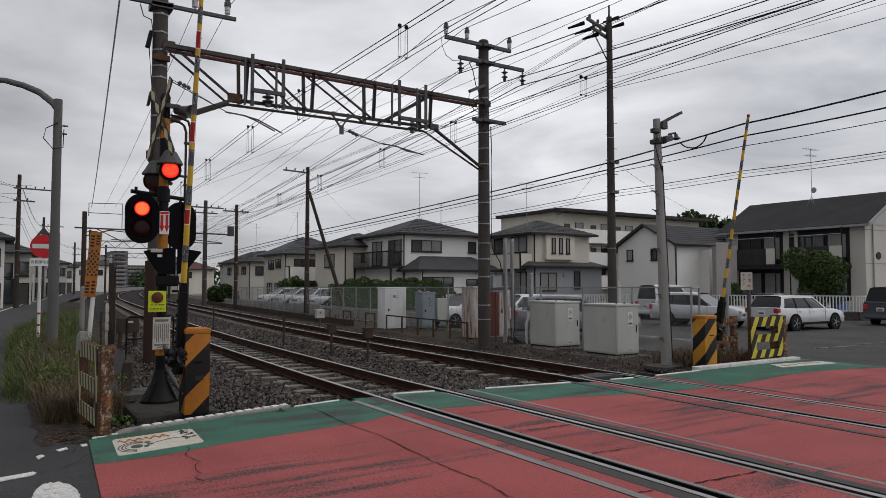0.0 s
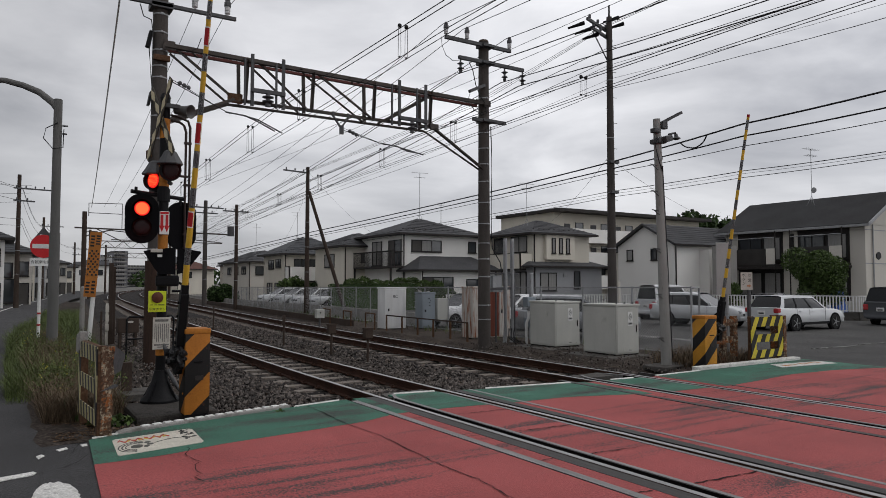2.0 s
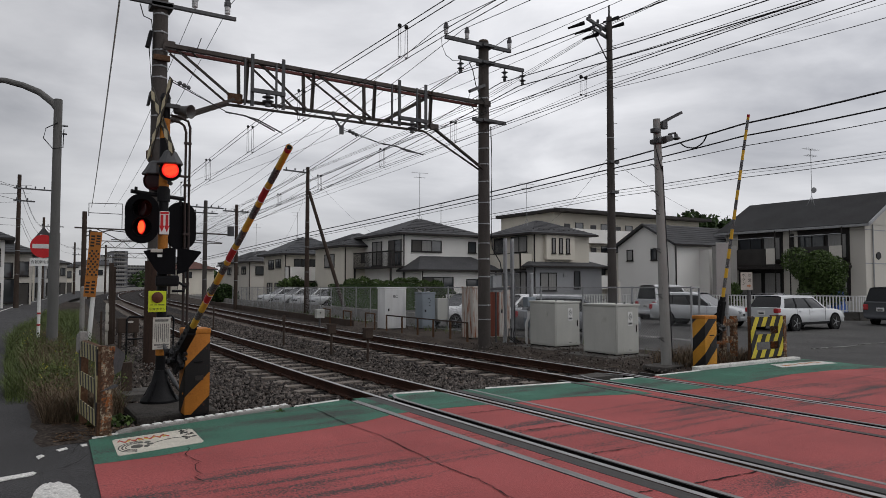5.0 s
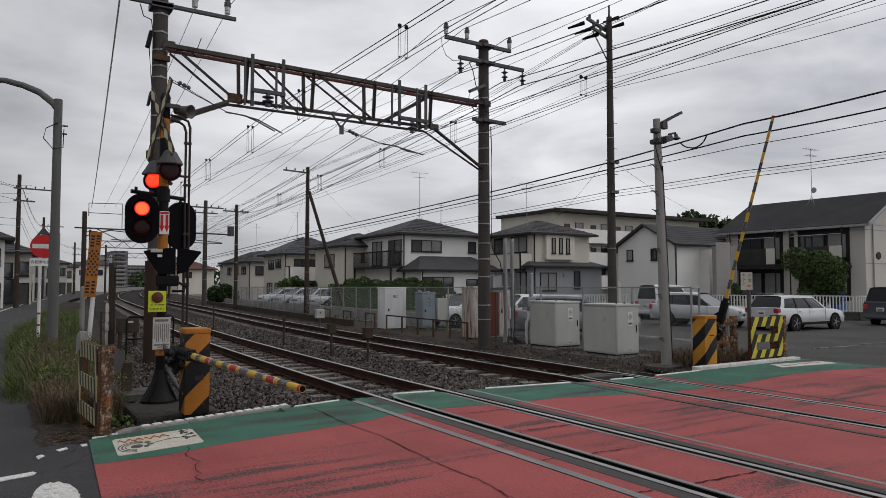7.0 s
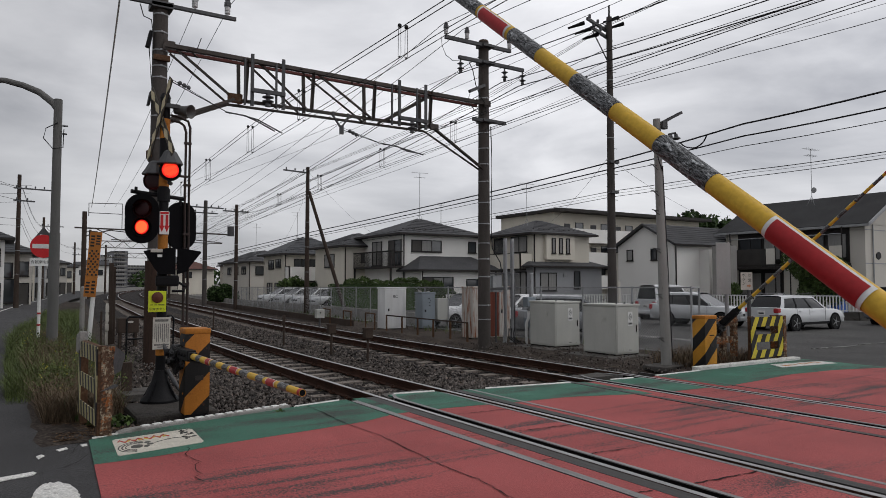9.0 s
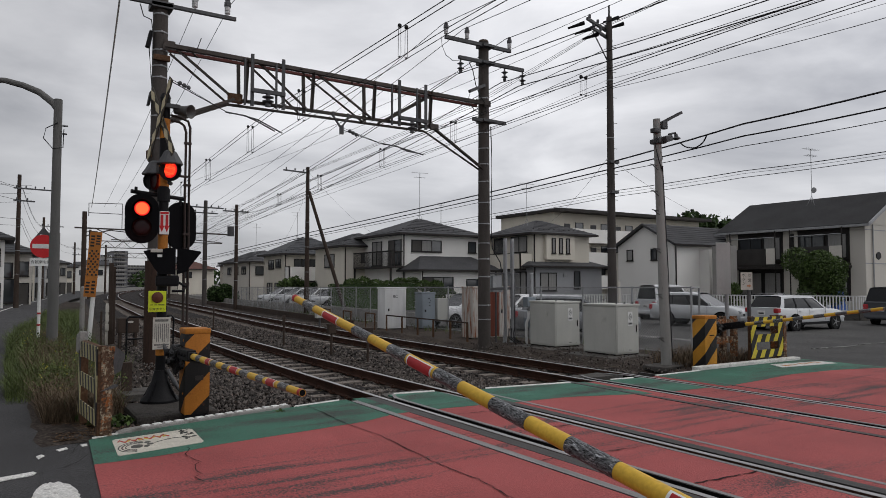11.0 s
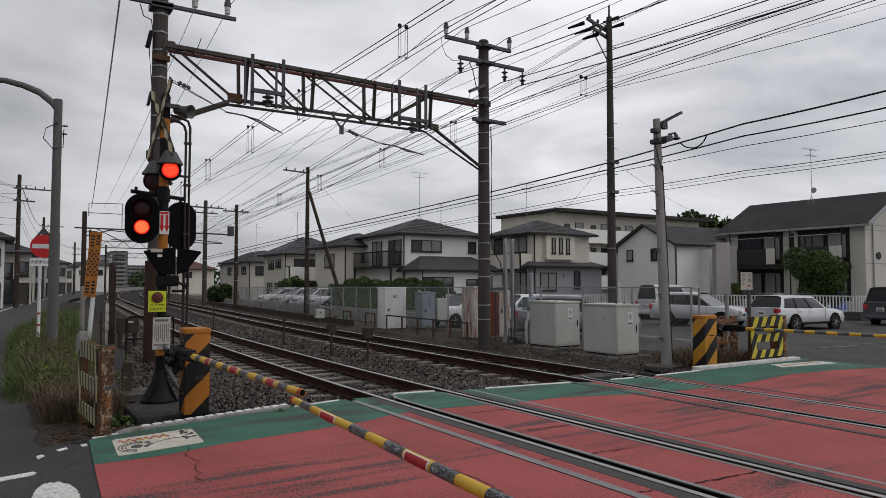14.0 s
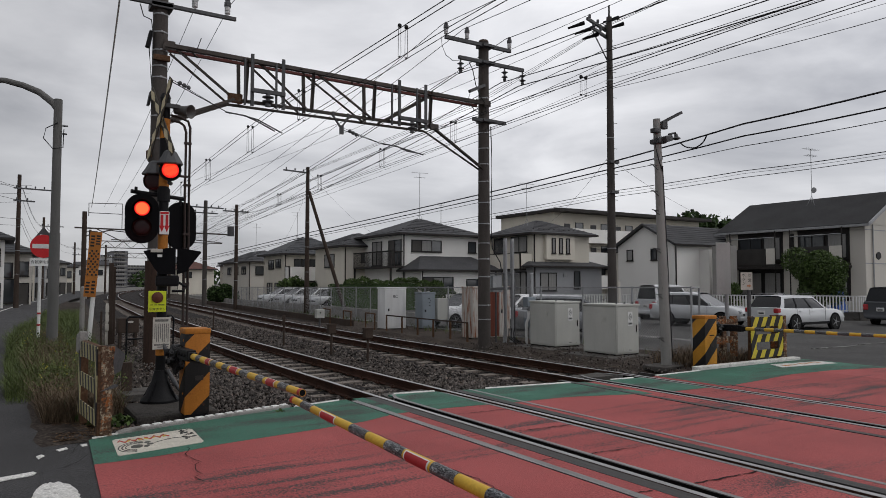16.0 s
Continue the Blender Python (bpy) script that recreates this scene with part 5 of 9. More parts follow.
for k, y in enumerate((1.02, 1.09, 1.16)):
    bm = bm_new()
    box(bm, (0.02, y, 0.97 - 0.02 * k), (0.10, 0.06, 0.22), 0.02)
    part("stacked_block", bm, CONCRETE, bar_w)
STRIPE_E = striped("yellow_black_stripes", (0.52, 0.43, 0.045), (0.022, 0.022, 0.022), (1.0, 0.0, -0.55), 0.30, 0.48, 0.2, (0.18, 0.12, 0.05), 0.16)
bar_e = thing("steel_barricade", (13.02, 8.68, 0.0), "yellow and black striped hazard barricade at the kerb", "barricade")
bm = bm_new()
for lo, hi in (((0, 0.72), (1.12, 0.92)), ((0, 0.40), (1.12, 0.56)), ((0, 0.08), (1.12, 0.24)), ((0, 0.24), (0.17, 0.40)), ((0, 0.56), (0.17, 0.72)), ((0.95, 0.24), (1.12, 0.40)), ((0.95, 0.56), (1.12, 0.72))):
    span_box(bm, (lo[0], -0.012, lo[1]), (hi[0], 0.0, hi[1]))
part("striped_panel", bm, STRIPE_E, bar_e, "yellow and black striped panel with openings")
for x in (0.05, 1.07):
    bm = bm_new()
    span_box(bm, (x - 0.04, 0.002, -0.04), (x + 0.06, 0.08, 0.94), 0.006)
    part("upright", bm, RUST, bar_e)
for z in (0.85, 0.48, 0.15):
    bm = bm_new()
    span_box(bm, (0.0, 0.003, z - 0.03), (1.12, 0.05, z + 0.03), 0.006)
    part("rail_bar", bm, RUST, bar_e)
bm = bm_new()
span_box(bm, (1.13, -0.02, -0.04), (1.24, 0.3, 0.93), 0.01)
part("end_post", bm, RUST_FLAKE, bar_e)
block = thing("rusty_frame", (12.35, 9.1, -0.05), "rusted steel frame behind the barrier", "frame")
for i, x in enumerate((0.0, 0.35, 0.72)):
    bm = bm_new()
    span_box(bm, (x, 0, 0), (x + 0.12, 0.1, 0.98 - 0.08 * (i == 0)), 0.006)
    part("upright", bm, RUST_FLAKE, block)
for z in (0.78, 0.42):
    bm = bm_new()
    span_box(bm, (0, -0.01, z), (0.84, 0.06, z + 0.14), 0.006)
    part("rail_bar", bm, RUST_FLAKE, block)
btn_e = thing("button_sign", pose(13.31, 8.95, -0.1, 0, 0, -25), "white emergency button sign on a steel post", "sign")
bm = bm_new()
rod(bm, (0.05, 0, 0), (0.05, 0, 1.66), 0.040, seg=12)
part("sign_post", bm, GALV_DARK, btn_e)
bm = bm_new()
box(bm, (-0.03, -0.055, 1.765), (0.26, 0.014, 0.37), 0.004)
part("sign_plate", bm, CREAM_SIGN, btn_e)
for txt, x, z in (("ボ", -0.095, 1.885), ("タ", -0.095, 1.80), ("ン", -0.095, 1.715), ("非", 0.035, 1.885), ("常", 0.035, 1.775)):
    letters("writing", txt, 0.085, INK, btn_e, pose(x, -0.0645, z))
bm = bm_new()
plate(bm, [(-0.03, 1.68), (0.02, 1.68), (0.02, 1.70), (0.065, 1.665), (0.02, 1.63), (0.02, 1.65), (-0.03, 1.65)], -0.0665, -0.0635)
part("arrow", bm, mat("faded_orange_arrow", (0.45, 0.20, 0.10), 0.7, 0, 0.15, 8, 60, 0.1, 0.0), btn_e)
back_s = thing("road_sign", pose(13.17, 9.40, -0.1, 0, 0, -32), "blank grey back of a tall road sign on a steel post", "sign")
bm = bm_new()
rod(bm, (0.08, 0.05, 0), (0.08, 0.05, 2.5), 0.042, seg=12)
part("sign_post", bm, GALV, back_s)
bm = bm_new()
box(bm, (0, 0, 2.04), (0.31, 0.03, 1.12), 0.006)
part("sign_plate", bm, mat("bare_sign_back", (0.36, 0.355, 0.345), 0.6, 0.2, 0.08, 2, 60, 0.08, 0.03, (0.28, 0.26, 0.24), 0.3, (3, 3, 0.5)), back_s)
for z in (1.68, 2.40):
    bm = bm_new()
    box(bm, (0, 0.028, z), (0.30, 0.022, 0.035), 0.003)
    part("rail_bar", bm, GALV_DARK, back_s)


# ---- overhead line: masts, truss, wires ----
MY = 16.0


def ringed_pole(parent, x, y, z0, z1, r0, r1, material, rings=(), name="pole"):
    bm = bm_new()
    rod(bm, (x, y, z0), (x, y, z1), r0, r1, 24)
    pole = part(name, bm, material, parent, "", 40)
    for z in rings:
        r = r0 + (r1 - r0) * (z - z0) / (z1 - z0)
        bm = bm_new()
        rod(bm, (x, y, z - 0.013), (x, y, z + 0.013), r + 0.006, None, 24)
        box(bm, (x, y - r - 0.012, z), (0.05, 0.03, 0.045), 0.004)
        part("steel_band", bm, GALV, pole, "bright steel band", 40)
    return pole


def insulator(bm_body, bm_cap, x, y, z, up=1, s=1.0):
    at = Matrix.Translation((x, y, z)) @ Matrix.Diagonal((1, 1, up, 1))
    if up > 0:
        turned(bm_body, [(0.022 * s, 0.0), (0.022 * s, 0.03 * s), (0.050 * s, 0.04 * s), (0.052 * s, 0.07 * s), (0.042 * s, 0.08 * s), (0.052 * s, 0.09 * s), (0.052 * s, 0.12 * s), (0.042 * s, 0.13 * s), (0.052 * s, 0.14 * s), (0.048 * s, 0.17 * s)], 12, at)
        turned(bm_cap, [(0.058 * s, 0.165 * s), (0.062 * s, 0.18 * s), (0.060 * s, 0.25 * s), (0.040 * s, 0.27 * s), (0.048 * s, 0.30 * s), (0.020 * s, 0.33 * s)], 12, at)
    else:
        turned(bm_body, [(0.02 * s, 0.0), (0.02 * s, 0.06 * s), (0.085 * s, 0.10 * s), (0.03 * s, 0.13 * s), (0.025 * s, 0.18 * s), (0.085 * s, 0.22 * s), (0.03 * s, 0.25 * s)], 12, at)
        turned(bm_cap, [(0.03 * s, 0.25 * s), (0.045 * s, 0.28 * s), (0.03 * s, 0.33 * s)], 8, at)


mast1 = thing("catenary_mast", (2.83, MY, -0.25), "tall weathered concrete catenary mast with steel bands", "mast", "catenary masts")
ringed_pole(mast1, 0, 0, 0, 9.6, 0.178, 0.15, POLE_CONCRETE, (2.6, 4.45, 5.0, 5.5, 6.35, 6.6, 6.95, 7.35, 7.75))
bm = bm_new()
rod(bm, (0, 0, 0), (0, 0, 2.35), 0.225, 0.215, 24)
part("lower_sleeve", bm, mat("red_brown_sleeve", (0.050, 0.029, 0.021), 0.85, 0, 0.2, 1.5, 50, 0.25, 0.2, (0.030, 0.021, 0.017), 0.4, (3, 3, 0.5)), mast1, "brown steel sleeve round the foot", 40)
bm = bm_new()
box(bm, (0.42, -0.19, 7.93), (2.35, 0.08, 0.08), 0.006)
box(bm, (0, -0.02, 7.93), (0.45, 0.42, 0.14), 0.01)
part("crossarm", bm, GALV_DARK, mast1, "steel crossarm")
for x in (0.68, 1.40):
    b1, b2 = bm_new(), bm_new()
    insulator(b1, b2, x, -0.19, 7.97, 1, 1.25)
    ins = part("insulator", b1, CERAMIC, mast1, "white ceramic insulator with dark cap", 40)
    part("cap", b2, CERAMIC_DARK, ins)
for x, y, z, sx, sy, sz, tilt, m in ((-0.24, -0.1, 7.15, 0.08, 0.12, 0.38, 12, BLACK), (-0.21, -0.1, 5.85, 0.05, 0.18, 0.30, 10, BLACK), (0.0, -0.2, 6.75, 0.34, 0.10, 0.12, 0, RUST), (-0.2, -0.1, 4.65, 0.10, 0.12, 0.14, 0, RUST)):
    part("bracket", box(bm_new(), (x, y, z), (sx, sy, sz), 0.01, Matrix.Rotation(radians(tilt), 3, "Y")), m, mast1, "bolted clamp")
bm = bm_new()
hose(bm, [(-0.45, -0.2, 7.85), (-0.38, -0.2, 7.6), (-0.22, -0.2, 7.55), (-0.18, -0.18, 7.3), (-0.25, -0.18, 6.9), (-0.2, -0.18, 6.3), (-0.16, -0.18, 5.9)], 0.012)
hose(bm, [(0.16, -0.18, 6.98), (0.45, -0.19, 6.93), (0.75, -0.19, 7.1), (0.83, -0.19, 7.35)], 0.010)
part("jumper_cable", bm, CABLE, mast1)
mast2 = thing("catenary_mast", (11.58, MY, -0.30), "weathered brown-grey concrete catenary mast with steel bands", "mast", "catenary masts")
ringed_pole(mast2, 0, 0, 0, 8.86, 0.182, 0.145, POLE_CONCRETE, (0.9, 1.3, 2.1, 2.6, 3.05, 3.6, 4.2, 4.8, 5.3, 5.75, 6.2, 7.2, 8.2))
bm = bm_new()
rod(bm, (0, 0, 8.84), (0, 0, 8.90), 0.155, 0.13, 20)
part("cap", bm, POLE_BROWN, mast2)
for z, a, b, yo in ((8.69, -1.43, 0.84, -0.18), (8.20, -0.98, 1.32, -0.18), (6.52, -0.52, 0.62, -0.2)):
    bm = bm_new()
    box(bm, ((a + b) / 2, yo, z), (b - a, 0.085, 0.10), 0.006)
    box(bm, (0, yo / 2, z), (0.40, abs(yo) + 0.2, 0.08), 0.006)
    part("crossarm", bm, GALV_DARK, mast2, "steel crossarm")
for x, z, up in ((-1.40, 8.73, 1), (-0.70, 8.73, 1), (0.80, 8.73, 1), (-0.92, 8.14, -1), (0.62, 8.14, -1), (1.28, 8.14, -1)):
    b1, b2 = bm_new(), bm_new()
    insulator(b1, b2, x, -0.18, z, up, 1.15)
    ins = part("insulator", b1, CERAMIC if up > 0 else CERAMIC_DARK, mast2, "ceramic line insulator", 40)
    part("cap", b2, CERAMIC_DARK, ins)
bm = bm_new()
beam(bm, (-0.7, -0.3, 7.25), (-0.08, -0.15, 7.55), 0.08, 0.08)
part("strut", bm, GALV_DARK, mast2)
bm = bm_new()
hose(bm, [(-0.62, -0.25, 7.3), (-0.72, -0.25, 7.0), (-0.5, -0.25, 6.75), (-0.2, -0.22, 6.7)], 0.012)
hose(bm, [(-0.66, -0.22, 8.1), (-0.55, -0.24, 7.9), (-0.45, -0.24, 7.5), (-0.30, -0.24, 7.2), (-0.10, -0.22, 7.0), (-0.05, -0.2, 6.75)], 0.012)
hose(bm, [(-1.62, -0.3, 8.62), (-1.58, -0.25, 8.4), (-1.42, -0.2, 8.18), (-1.2, -0.2, 8.06), (-0.92, -0.18, 8.1)], 0.008)
hose(bm, [(0.17, -0.1, 6.4), (0.2, -0.1, 5.8), (0.2, -0.1, 4.6), (0.18, -0.1, 3.4), (0.22, -0.1, 2.9), (0.5, -0.1, 2.5), (0.55, -0.1, 2.2)], 0.014)
part("cable", bm, CABLE, mast2)
# truss between the masts
truss = thing("truss_girder", (0, MY, 0), "weathered steel lattice girder spanning the tracks", "girder")
F, BK = -0.20, 0.32
for y, m in ((F, TRUSS), (BK, TRUSS_RED)):
    bm = bm_new()
    up = 0.0 if y == F else 0.05
    angle_bar(bm, (2.9, y, 6.82 + up), (11.6, y, 6.73 + up), 0.12 if y == F else 0.08, 0.014)
    part("top_chord", bm, m, truss)
    bm = bm_new()
    angle_bar(bm, (4.41, y, 5.82), (9.78, y, 5.82), 0.08 if y == F else 0.06, 0.012)
    part("bottom_chord", bm, TRUSS, truss)
    for a, b in (((3.1, 6.80), (4.41, 5.84)), ((4.95, 6.80), (6.15, 5.85)), ((6.35, 6.80), (7.90, 5.85)), ((8.35, 5.85), (9.85, 6.78)), ((9.78, 5.82), (11.5, 4.88)), ((4.41, 5.82), (2.95, 5.15))):
        bm = bm_new()
        angle_bar(bm, (a[0], y, a[1]), (b[0], y * 0.4 if a[0] == 9.78 else y, b[1]), (0.06 if a[0] != 9.78 else 0.09) if y == F else 0.05, 0.012)
        part("diagonal", bm, TRUSS, truss)
    for x in (4.66, 6.28, 7.95, 9.64):
        bm = bm_new()
        angle_bar(bm, (x, y, 5.84), (x + (0.05 if y == F else -0.02), y, 6.80), 0.065, 0.010)
        part("web_post", bm, TRUSS, truss)
for x in stations(3.4, 11.2, 1.3):
    bm = bm_new()
    beam(bm, (x, F, 6.80), (x + 0.3, BK, 6.80), 0.05, 0.012)
    part("lacing", bm, TRUSS, truss)
for x in (4.62, 4.79, 5.36, 5.53, 8.44, 8.66, 9.19, 9.46):
    bm = bm_new()
    heavy = x in (4.79, 5.53, 8.66, 9.46)
    top = 6.91 if heavy else 6.78
    box(bm, (x, F - 0.10, (5.70 + top) / 2), (0.075 if heavy else 0.045, 0.045, top - 5.70), 0.004)
    part("hanger_post", bm, GALV_DARK, truss, "perforated steel hanger")
for x0, x1, z in ((4.76, 5.56, 6.06), (8.64, 9.50, 5.91)):
    bm = bm_new()
    box(bm, ((x0 + x1) / 2, F - 0.14, z), (x1 - x0, 0.08, 0.09), 0.004)
    part("hanger_beam", bm, GALV_DARK, truss)
for x, z in ((5.15, 6.02), (9.02, 5.86)):
    bm = bm_new()
    turned(bm, [(0.05, 0.0), (0.05, -0.04), (0.13, -0.07), (0.13, -0.09), (0.05, -0.11), (0.05, -0.14), (0.13, -0.17), (0.13, -0.19), (0.05, -0.22), (0.07, -0.30)], 16, Matrix.Translation((x, F - 0.14, z)))
    part("insulator", bm, CERAMIC_DARK, truss, "stacked grey disc insulator", 40)
bm = bm_new()
for s in (-1, 1):
    beam(bm, (7.03 + s * 0.20, F - 0.05, 5.85), (7.03 + s * 0.20, F - 0.05, 5.72), 0.06, 0.03)
    beam(bm, (7.03 + s * 0.20, F - 0.05, 5.74), (7.03 + s * 0.03, F - 0.05, 5.50), 0.06, 0.03)
box(bm, (7.05, F - 0.05, 5.42), (0.10, 0.05, 0.22))
part("y_hanger", bm, GALV_DARK, truss)
for x0, z0, x1, z1 in ((4.42, 5.84, 0.34, 0.22), (9.78, 5.82, 0.26, 0.18), (2.98, 6.80, 0.25, 0.2), (11.55, 6.71, 0.22, 0.18)):
    bm = bm_new()
    box(bm, (x0, F - 0.02, z0), (x1, 0.02, z1), 0.003)
    part("gusset", bm, RUST if x0 == 4.42 else TRUSS, truss)


def wire(pts, r, label, group, name="overhead_wire", n=10, sag=0.0, material=CABLE):
    """A wire hung through the given points, with sag in each span."""
    fine = []
    for a, b in zip(pts, pts[1:]):
        a, b = Vector(a), Vector(b)
        for i in range(n):
            t = i / n
            p = a.lerp(b, t)
            p.z -= 4 * sag * t * (1 - t)
            fine.append(p)
    fine.append(Vector(pts[-1]))
    bm = bm_new()
    hose(bm, fine, r * (0.78 if r < 0.02 else 1.0), 5)
    return solo(name, bm, material, label, "wire", group)


def along(x, ys, z, dx=0.0, k=1.0):
    return [(x + dx + bend(y) * k, y, z(y) if callable(z) else z) for y in ys]


# contact and messenger wires over both tracks, a pair each, with droppers
cat_z = lambda base, low: (lambda y: base - low * math.sin(math.pi * min(1, max(0, (abs(y - MY) % 40) / 40))))
for c, wz in ((5.24, 0), (9.10, -0.12)):
    for d in (-0.06, 0.06):
        wire(along(c, [-24, -12, 0, 8, MY, 26, 36, 46, 56, 80, 110], lambda y: 5.03 + wz * 0.3 - (0.010 * (y - MY) if y > MY else -0.02 * min(MY - y, 10)), d), 0.008, "dark contact wire above the track", "contact wires")
        wire(along(c, [-24, -14, -4, 6, MY, 26, 36, 46, 56, 80, 110], lambda y: 5.70 + wz * 1.6 - 0.00085 * min((y - MY) ** 2, 400) - (0.006 * (y - MY) if y > MY else 0), d), 0.010, "dark messenger wire above the contact wire", "messenger wires")
    for y in (4.2, 9.4, 13.9, 17.8, 23.0, 28.0, 34.0):
        for d in (-0.06, 0.06):
            bm = bm_new()
            zt = 5.70 + wz * 1.6 - 0.00085 * min((y - MY) ** 2, 400) - (0.006 * (y - MY) if y > MY else 0)
            zb = 5.03 + wz * 0.3 - (0.010 * (y - MY) if y > MY else -0.02 * min(MY - y, 10))
            x = c + d + bend(y)
            hose(bm, [(x - 0.02, y, zt), (x - 0.025, y, zb)], 0.0045, 4)
            hose(bm, [(x + 0.02, y, zt), (x + 0.025, y, zb)], 0.0045, 4)
            ball(bm, (x, y, zt), 0.035, 8)
            ball(bm, (x, y, zb), 0.02, 6)
            solo("dropper", bm, CABLE, "thin double dropper wire with clamps", "dropper", "droppers")
# pull-off arms with their bent bars
for x0, z0, x1, z1, m in ((3.05, 5.98, 5.3, 5.15, 1), (7.1, 5.4, 9.2, 5.02, 1)):
    arm = thing("pull_off_arm", (0, MY - 0.3, 0), "steel pull-off arm with insulators and jumpers", "pull-off arm", "pull-off arms")
    bm = bm_new()
    hose(bm, [(x0, 0, z0), (x0 + (x1 - x0) * 0.55, 0, z1 + (z0 - z1) * 0.36)], 0.010)
    hose(bm, [(x0, 0, z0 + 0.05), (x0 + (x1 - x0) * 0.5, 0, z1 + (z0 - z1) * 0.42)], 0.006)
    part("stay_wire", bm, CABLE, arm)
    bm = bm_new()
    xa, za = x0 + (x1 - x0) * 0.55, z1 + (z0 - z1) * 0.36
    hose(bm, [(xa - 0.1, 0, za + 0.03), (xa + 0.35, 0, za), (xa + 0.6, -0.05, za - 0.10), (x1, -0.1, z1)], 0.018)
    hose(bm, [(xa + 0.3, 0, za), (xa + 0.65, 0.05, za - 0.04), (x1 + 0.25, 0.1, z1 + 0.02)], 0.016)
    part("registration_bar", bm, GALV_DARK, arm)
    bm = bm_new()
    for k in range(3):
        ball(bm, (x0 + 0.15 + 0.09 * k, 0, z0 - 0.035 * k), 0.05, 8)
    part("insulator", bm, CERAMIC_DARK, arm)
# feeders on the mast tops
# this one is coloured white to give the sheen of a lit wire
wire([(2.0, MY, 7.68), (5.22, 53.5, 6.85)], 0.021, "feeder wire between masts, coloured white for its sheen", "feeder wires", sag=0.25, material=WHITE)
for pts in ([(3.63, MY, 8.05), (5.95, 53.0, 6.85)], [(4.33, MY, 8.05), (6.6, 52.7, 6.85)],
            [(3.63, -26, 8.3), (3.63, MY, 8.05)], [(4.33, -26, 8.3), (4.33, MY, 8.05)]):
    wire(pts, 0.009, "thin feeder wire between masts", "feeder wires", sag=0.25)
for x, z, r in ((10.18, 8.80, 0.012), (10.88, 8.80, 0.012), (12.38, 8.80, 0.014), (10.66, 7.47, 0.016), (12.20, 7.47, 0.016), (12.86, 7.47, 0.019)):
    wire([(x, -26, z + 0.1), (x, MY, z)], r, "dark feeder wire along the masts", "feeder wires", n=24, sag=0.75)
    wire([(x, MY, z), (x + 3.0, 52, z - 1.3), (x + 9, 100, z - 1.6)], r, "dark feeder wire along the masts", "feeder wires", sag=0.22)
# low-voltage and telephone lines along the poles behind the car park
for zs_, r in (((11.4, 11.0, 10.9, 10.75, 9.6, 8.9, 8.2), 0.010), ((11.3, 10.95, 10.85, 10.70, 9.5, 8.85, 8.1), 0.010), ((11.2, 10.9, 10.8, 10.66, 9.4, 8.8, 8.0), 0.010), ((9.3, 9.53, 9.62, 9.88, 9.2, 8.2, 7.6), 0.015),
               ((8.95, 9.12, 9.22, 9.43, 8.7, 7.6, 7.0), 0.013), ((8.85, 8.98, 9.05, 9.25, 8.5, 7.4, 6.8), 0.008), ((8.1, 8.35, 8.5, 8.75, 8.1, 7.1, 6.6), 0.007), ((7.7, 8.0, 8.15, 8.4, 7.8, 6.9, 6.4), 0.012),
               ((6.0, 6.24, 6.17, 5.82, 5.44, 4.85, 4.3), 0.026), ((5.6, 5.83, 5.82, 5.58, 5.25, 4.62, 4.1), 0.022), ((5.3, 5.52, 5.53, 5.45, 5.1, 4.5, 4.0), 0.014), ((4.6, 4.77, 4.82, 4.80, 4.5, 3.95, 3.5), 0.014), ((4.5, 4.62, 4.63, 4.60, 4.3, 3.7, 3.3), 0.012), ((4.4, 4.70, 4.74, 4.70, 4.4, 3.8, 3.4), 0.006)):
    wire([(x, y, z) for x, y, z in zip((17.9, 17.82, 17.82, 17.82, 17.5, 16.75, 18.8), (-10, 8.0, 12.0, 17.1, 25.0, 42.7, 80.0), zs_)], r, "dark service cable along the street poles", "service cables", n=4, sag=0.02)
wire([(17.85, 13.2, 6.10), (17.85, 13.45, 5.82), (17.85, 13.85, 5.80), (17.85, 14.2, 6.02)], 0.022, "sagging loop of black cable", "service cables", n=4, sag=0.05)
for a, b, r in (((17.9, -8, 11.6), (10.4, 46, 8.2), 0.010), ((17.9, -8, 11.2), (11.0, 46, 7.9), 0.010), ((16.75, 42.7, 8.9), (31.0, 60, 6.0), 0.008), ((16.75, 42.7, 8.0), (14.3, 50.2, 6.6), 0.010), ((16.75, 42.7, 7.6), (12.4, 51.4, 6.4), 0.010),
                ((16.0, 42.7, 9.0), (14.0, 50.2, 7.1), 0.008), ((17.0, 42.7, 8.4), (24.5, 70, 5.4), 0.008), ((17.82, 17.1, 6.1), (37, 44, 5.9), 0.008), ((17.82, 17.1, 5.9), (44, 30, 5.6), 0.008), ((14.3, 50.2, 6.9), (12.4, 75, 6.2), 0.010)):
    wire([a, b], r, "thin dark overhead cable", "service cables", sag=0.5)


def utility_pole(x, y, h, r0, r1, label, arms=(), material=POLE_CONCRETE, extras=True):
    p = thing("utility_pole", (x, y, -0.35), label, "utility pole", "utility poles")
    ringed_pole(p, 0, 0, 0, h, r0, r1, material, [h * q for q in (0.28, 0.45, 0.62, 0.8)] if extras else ())
    for z, a, b, ay in arms:
        bm = bm_new()
        beam(bm, (a, -ay, z), (b, ay, z), 0.08, 0.09)
        arm = part("crossarm", bm, GALV_DARK, p, "steel crossarm")
        n = max(2, int((b - a) / 0.5))
        for k in range(n):
            t = (k + 0.3) / n
            b1, b2 = bm_new(), bm_new()
            insulator(b1, b2, a + (b - a) * t, -ay + 2 * ay * t, z + 0.04, 1, 0.9)
            part("insulator", b1, CERAMIC_DARK, arm)
            b2.free()
    return p


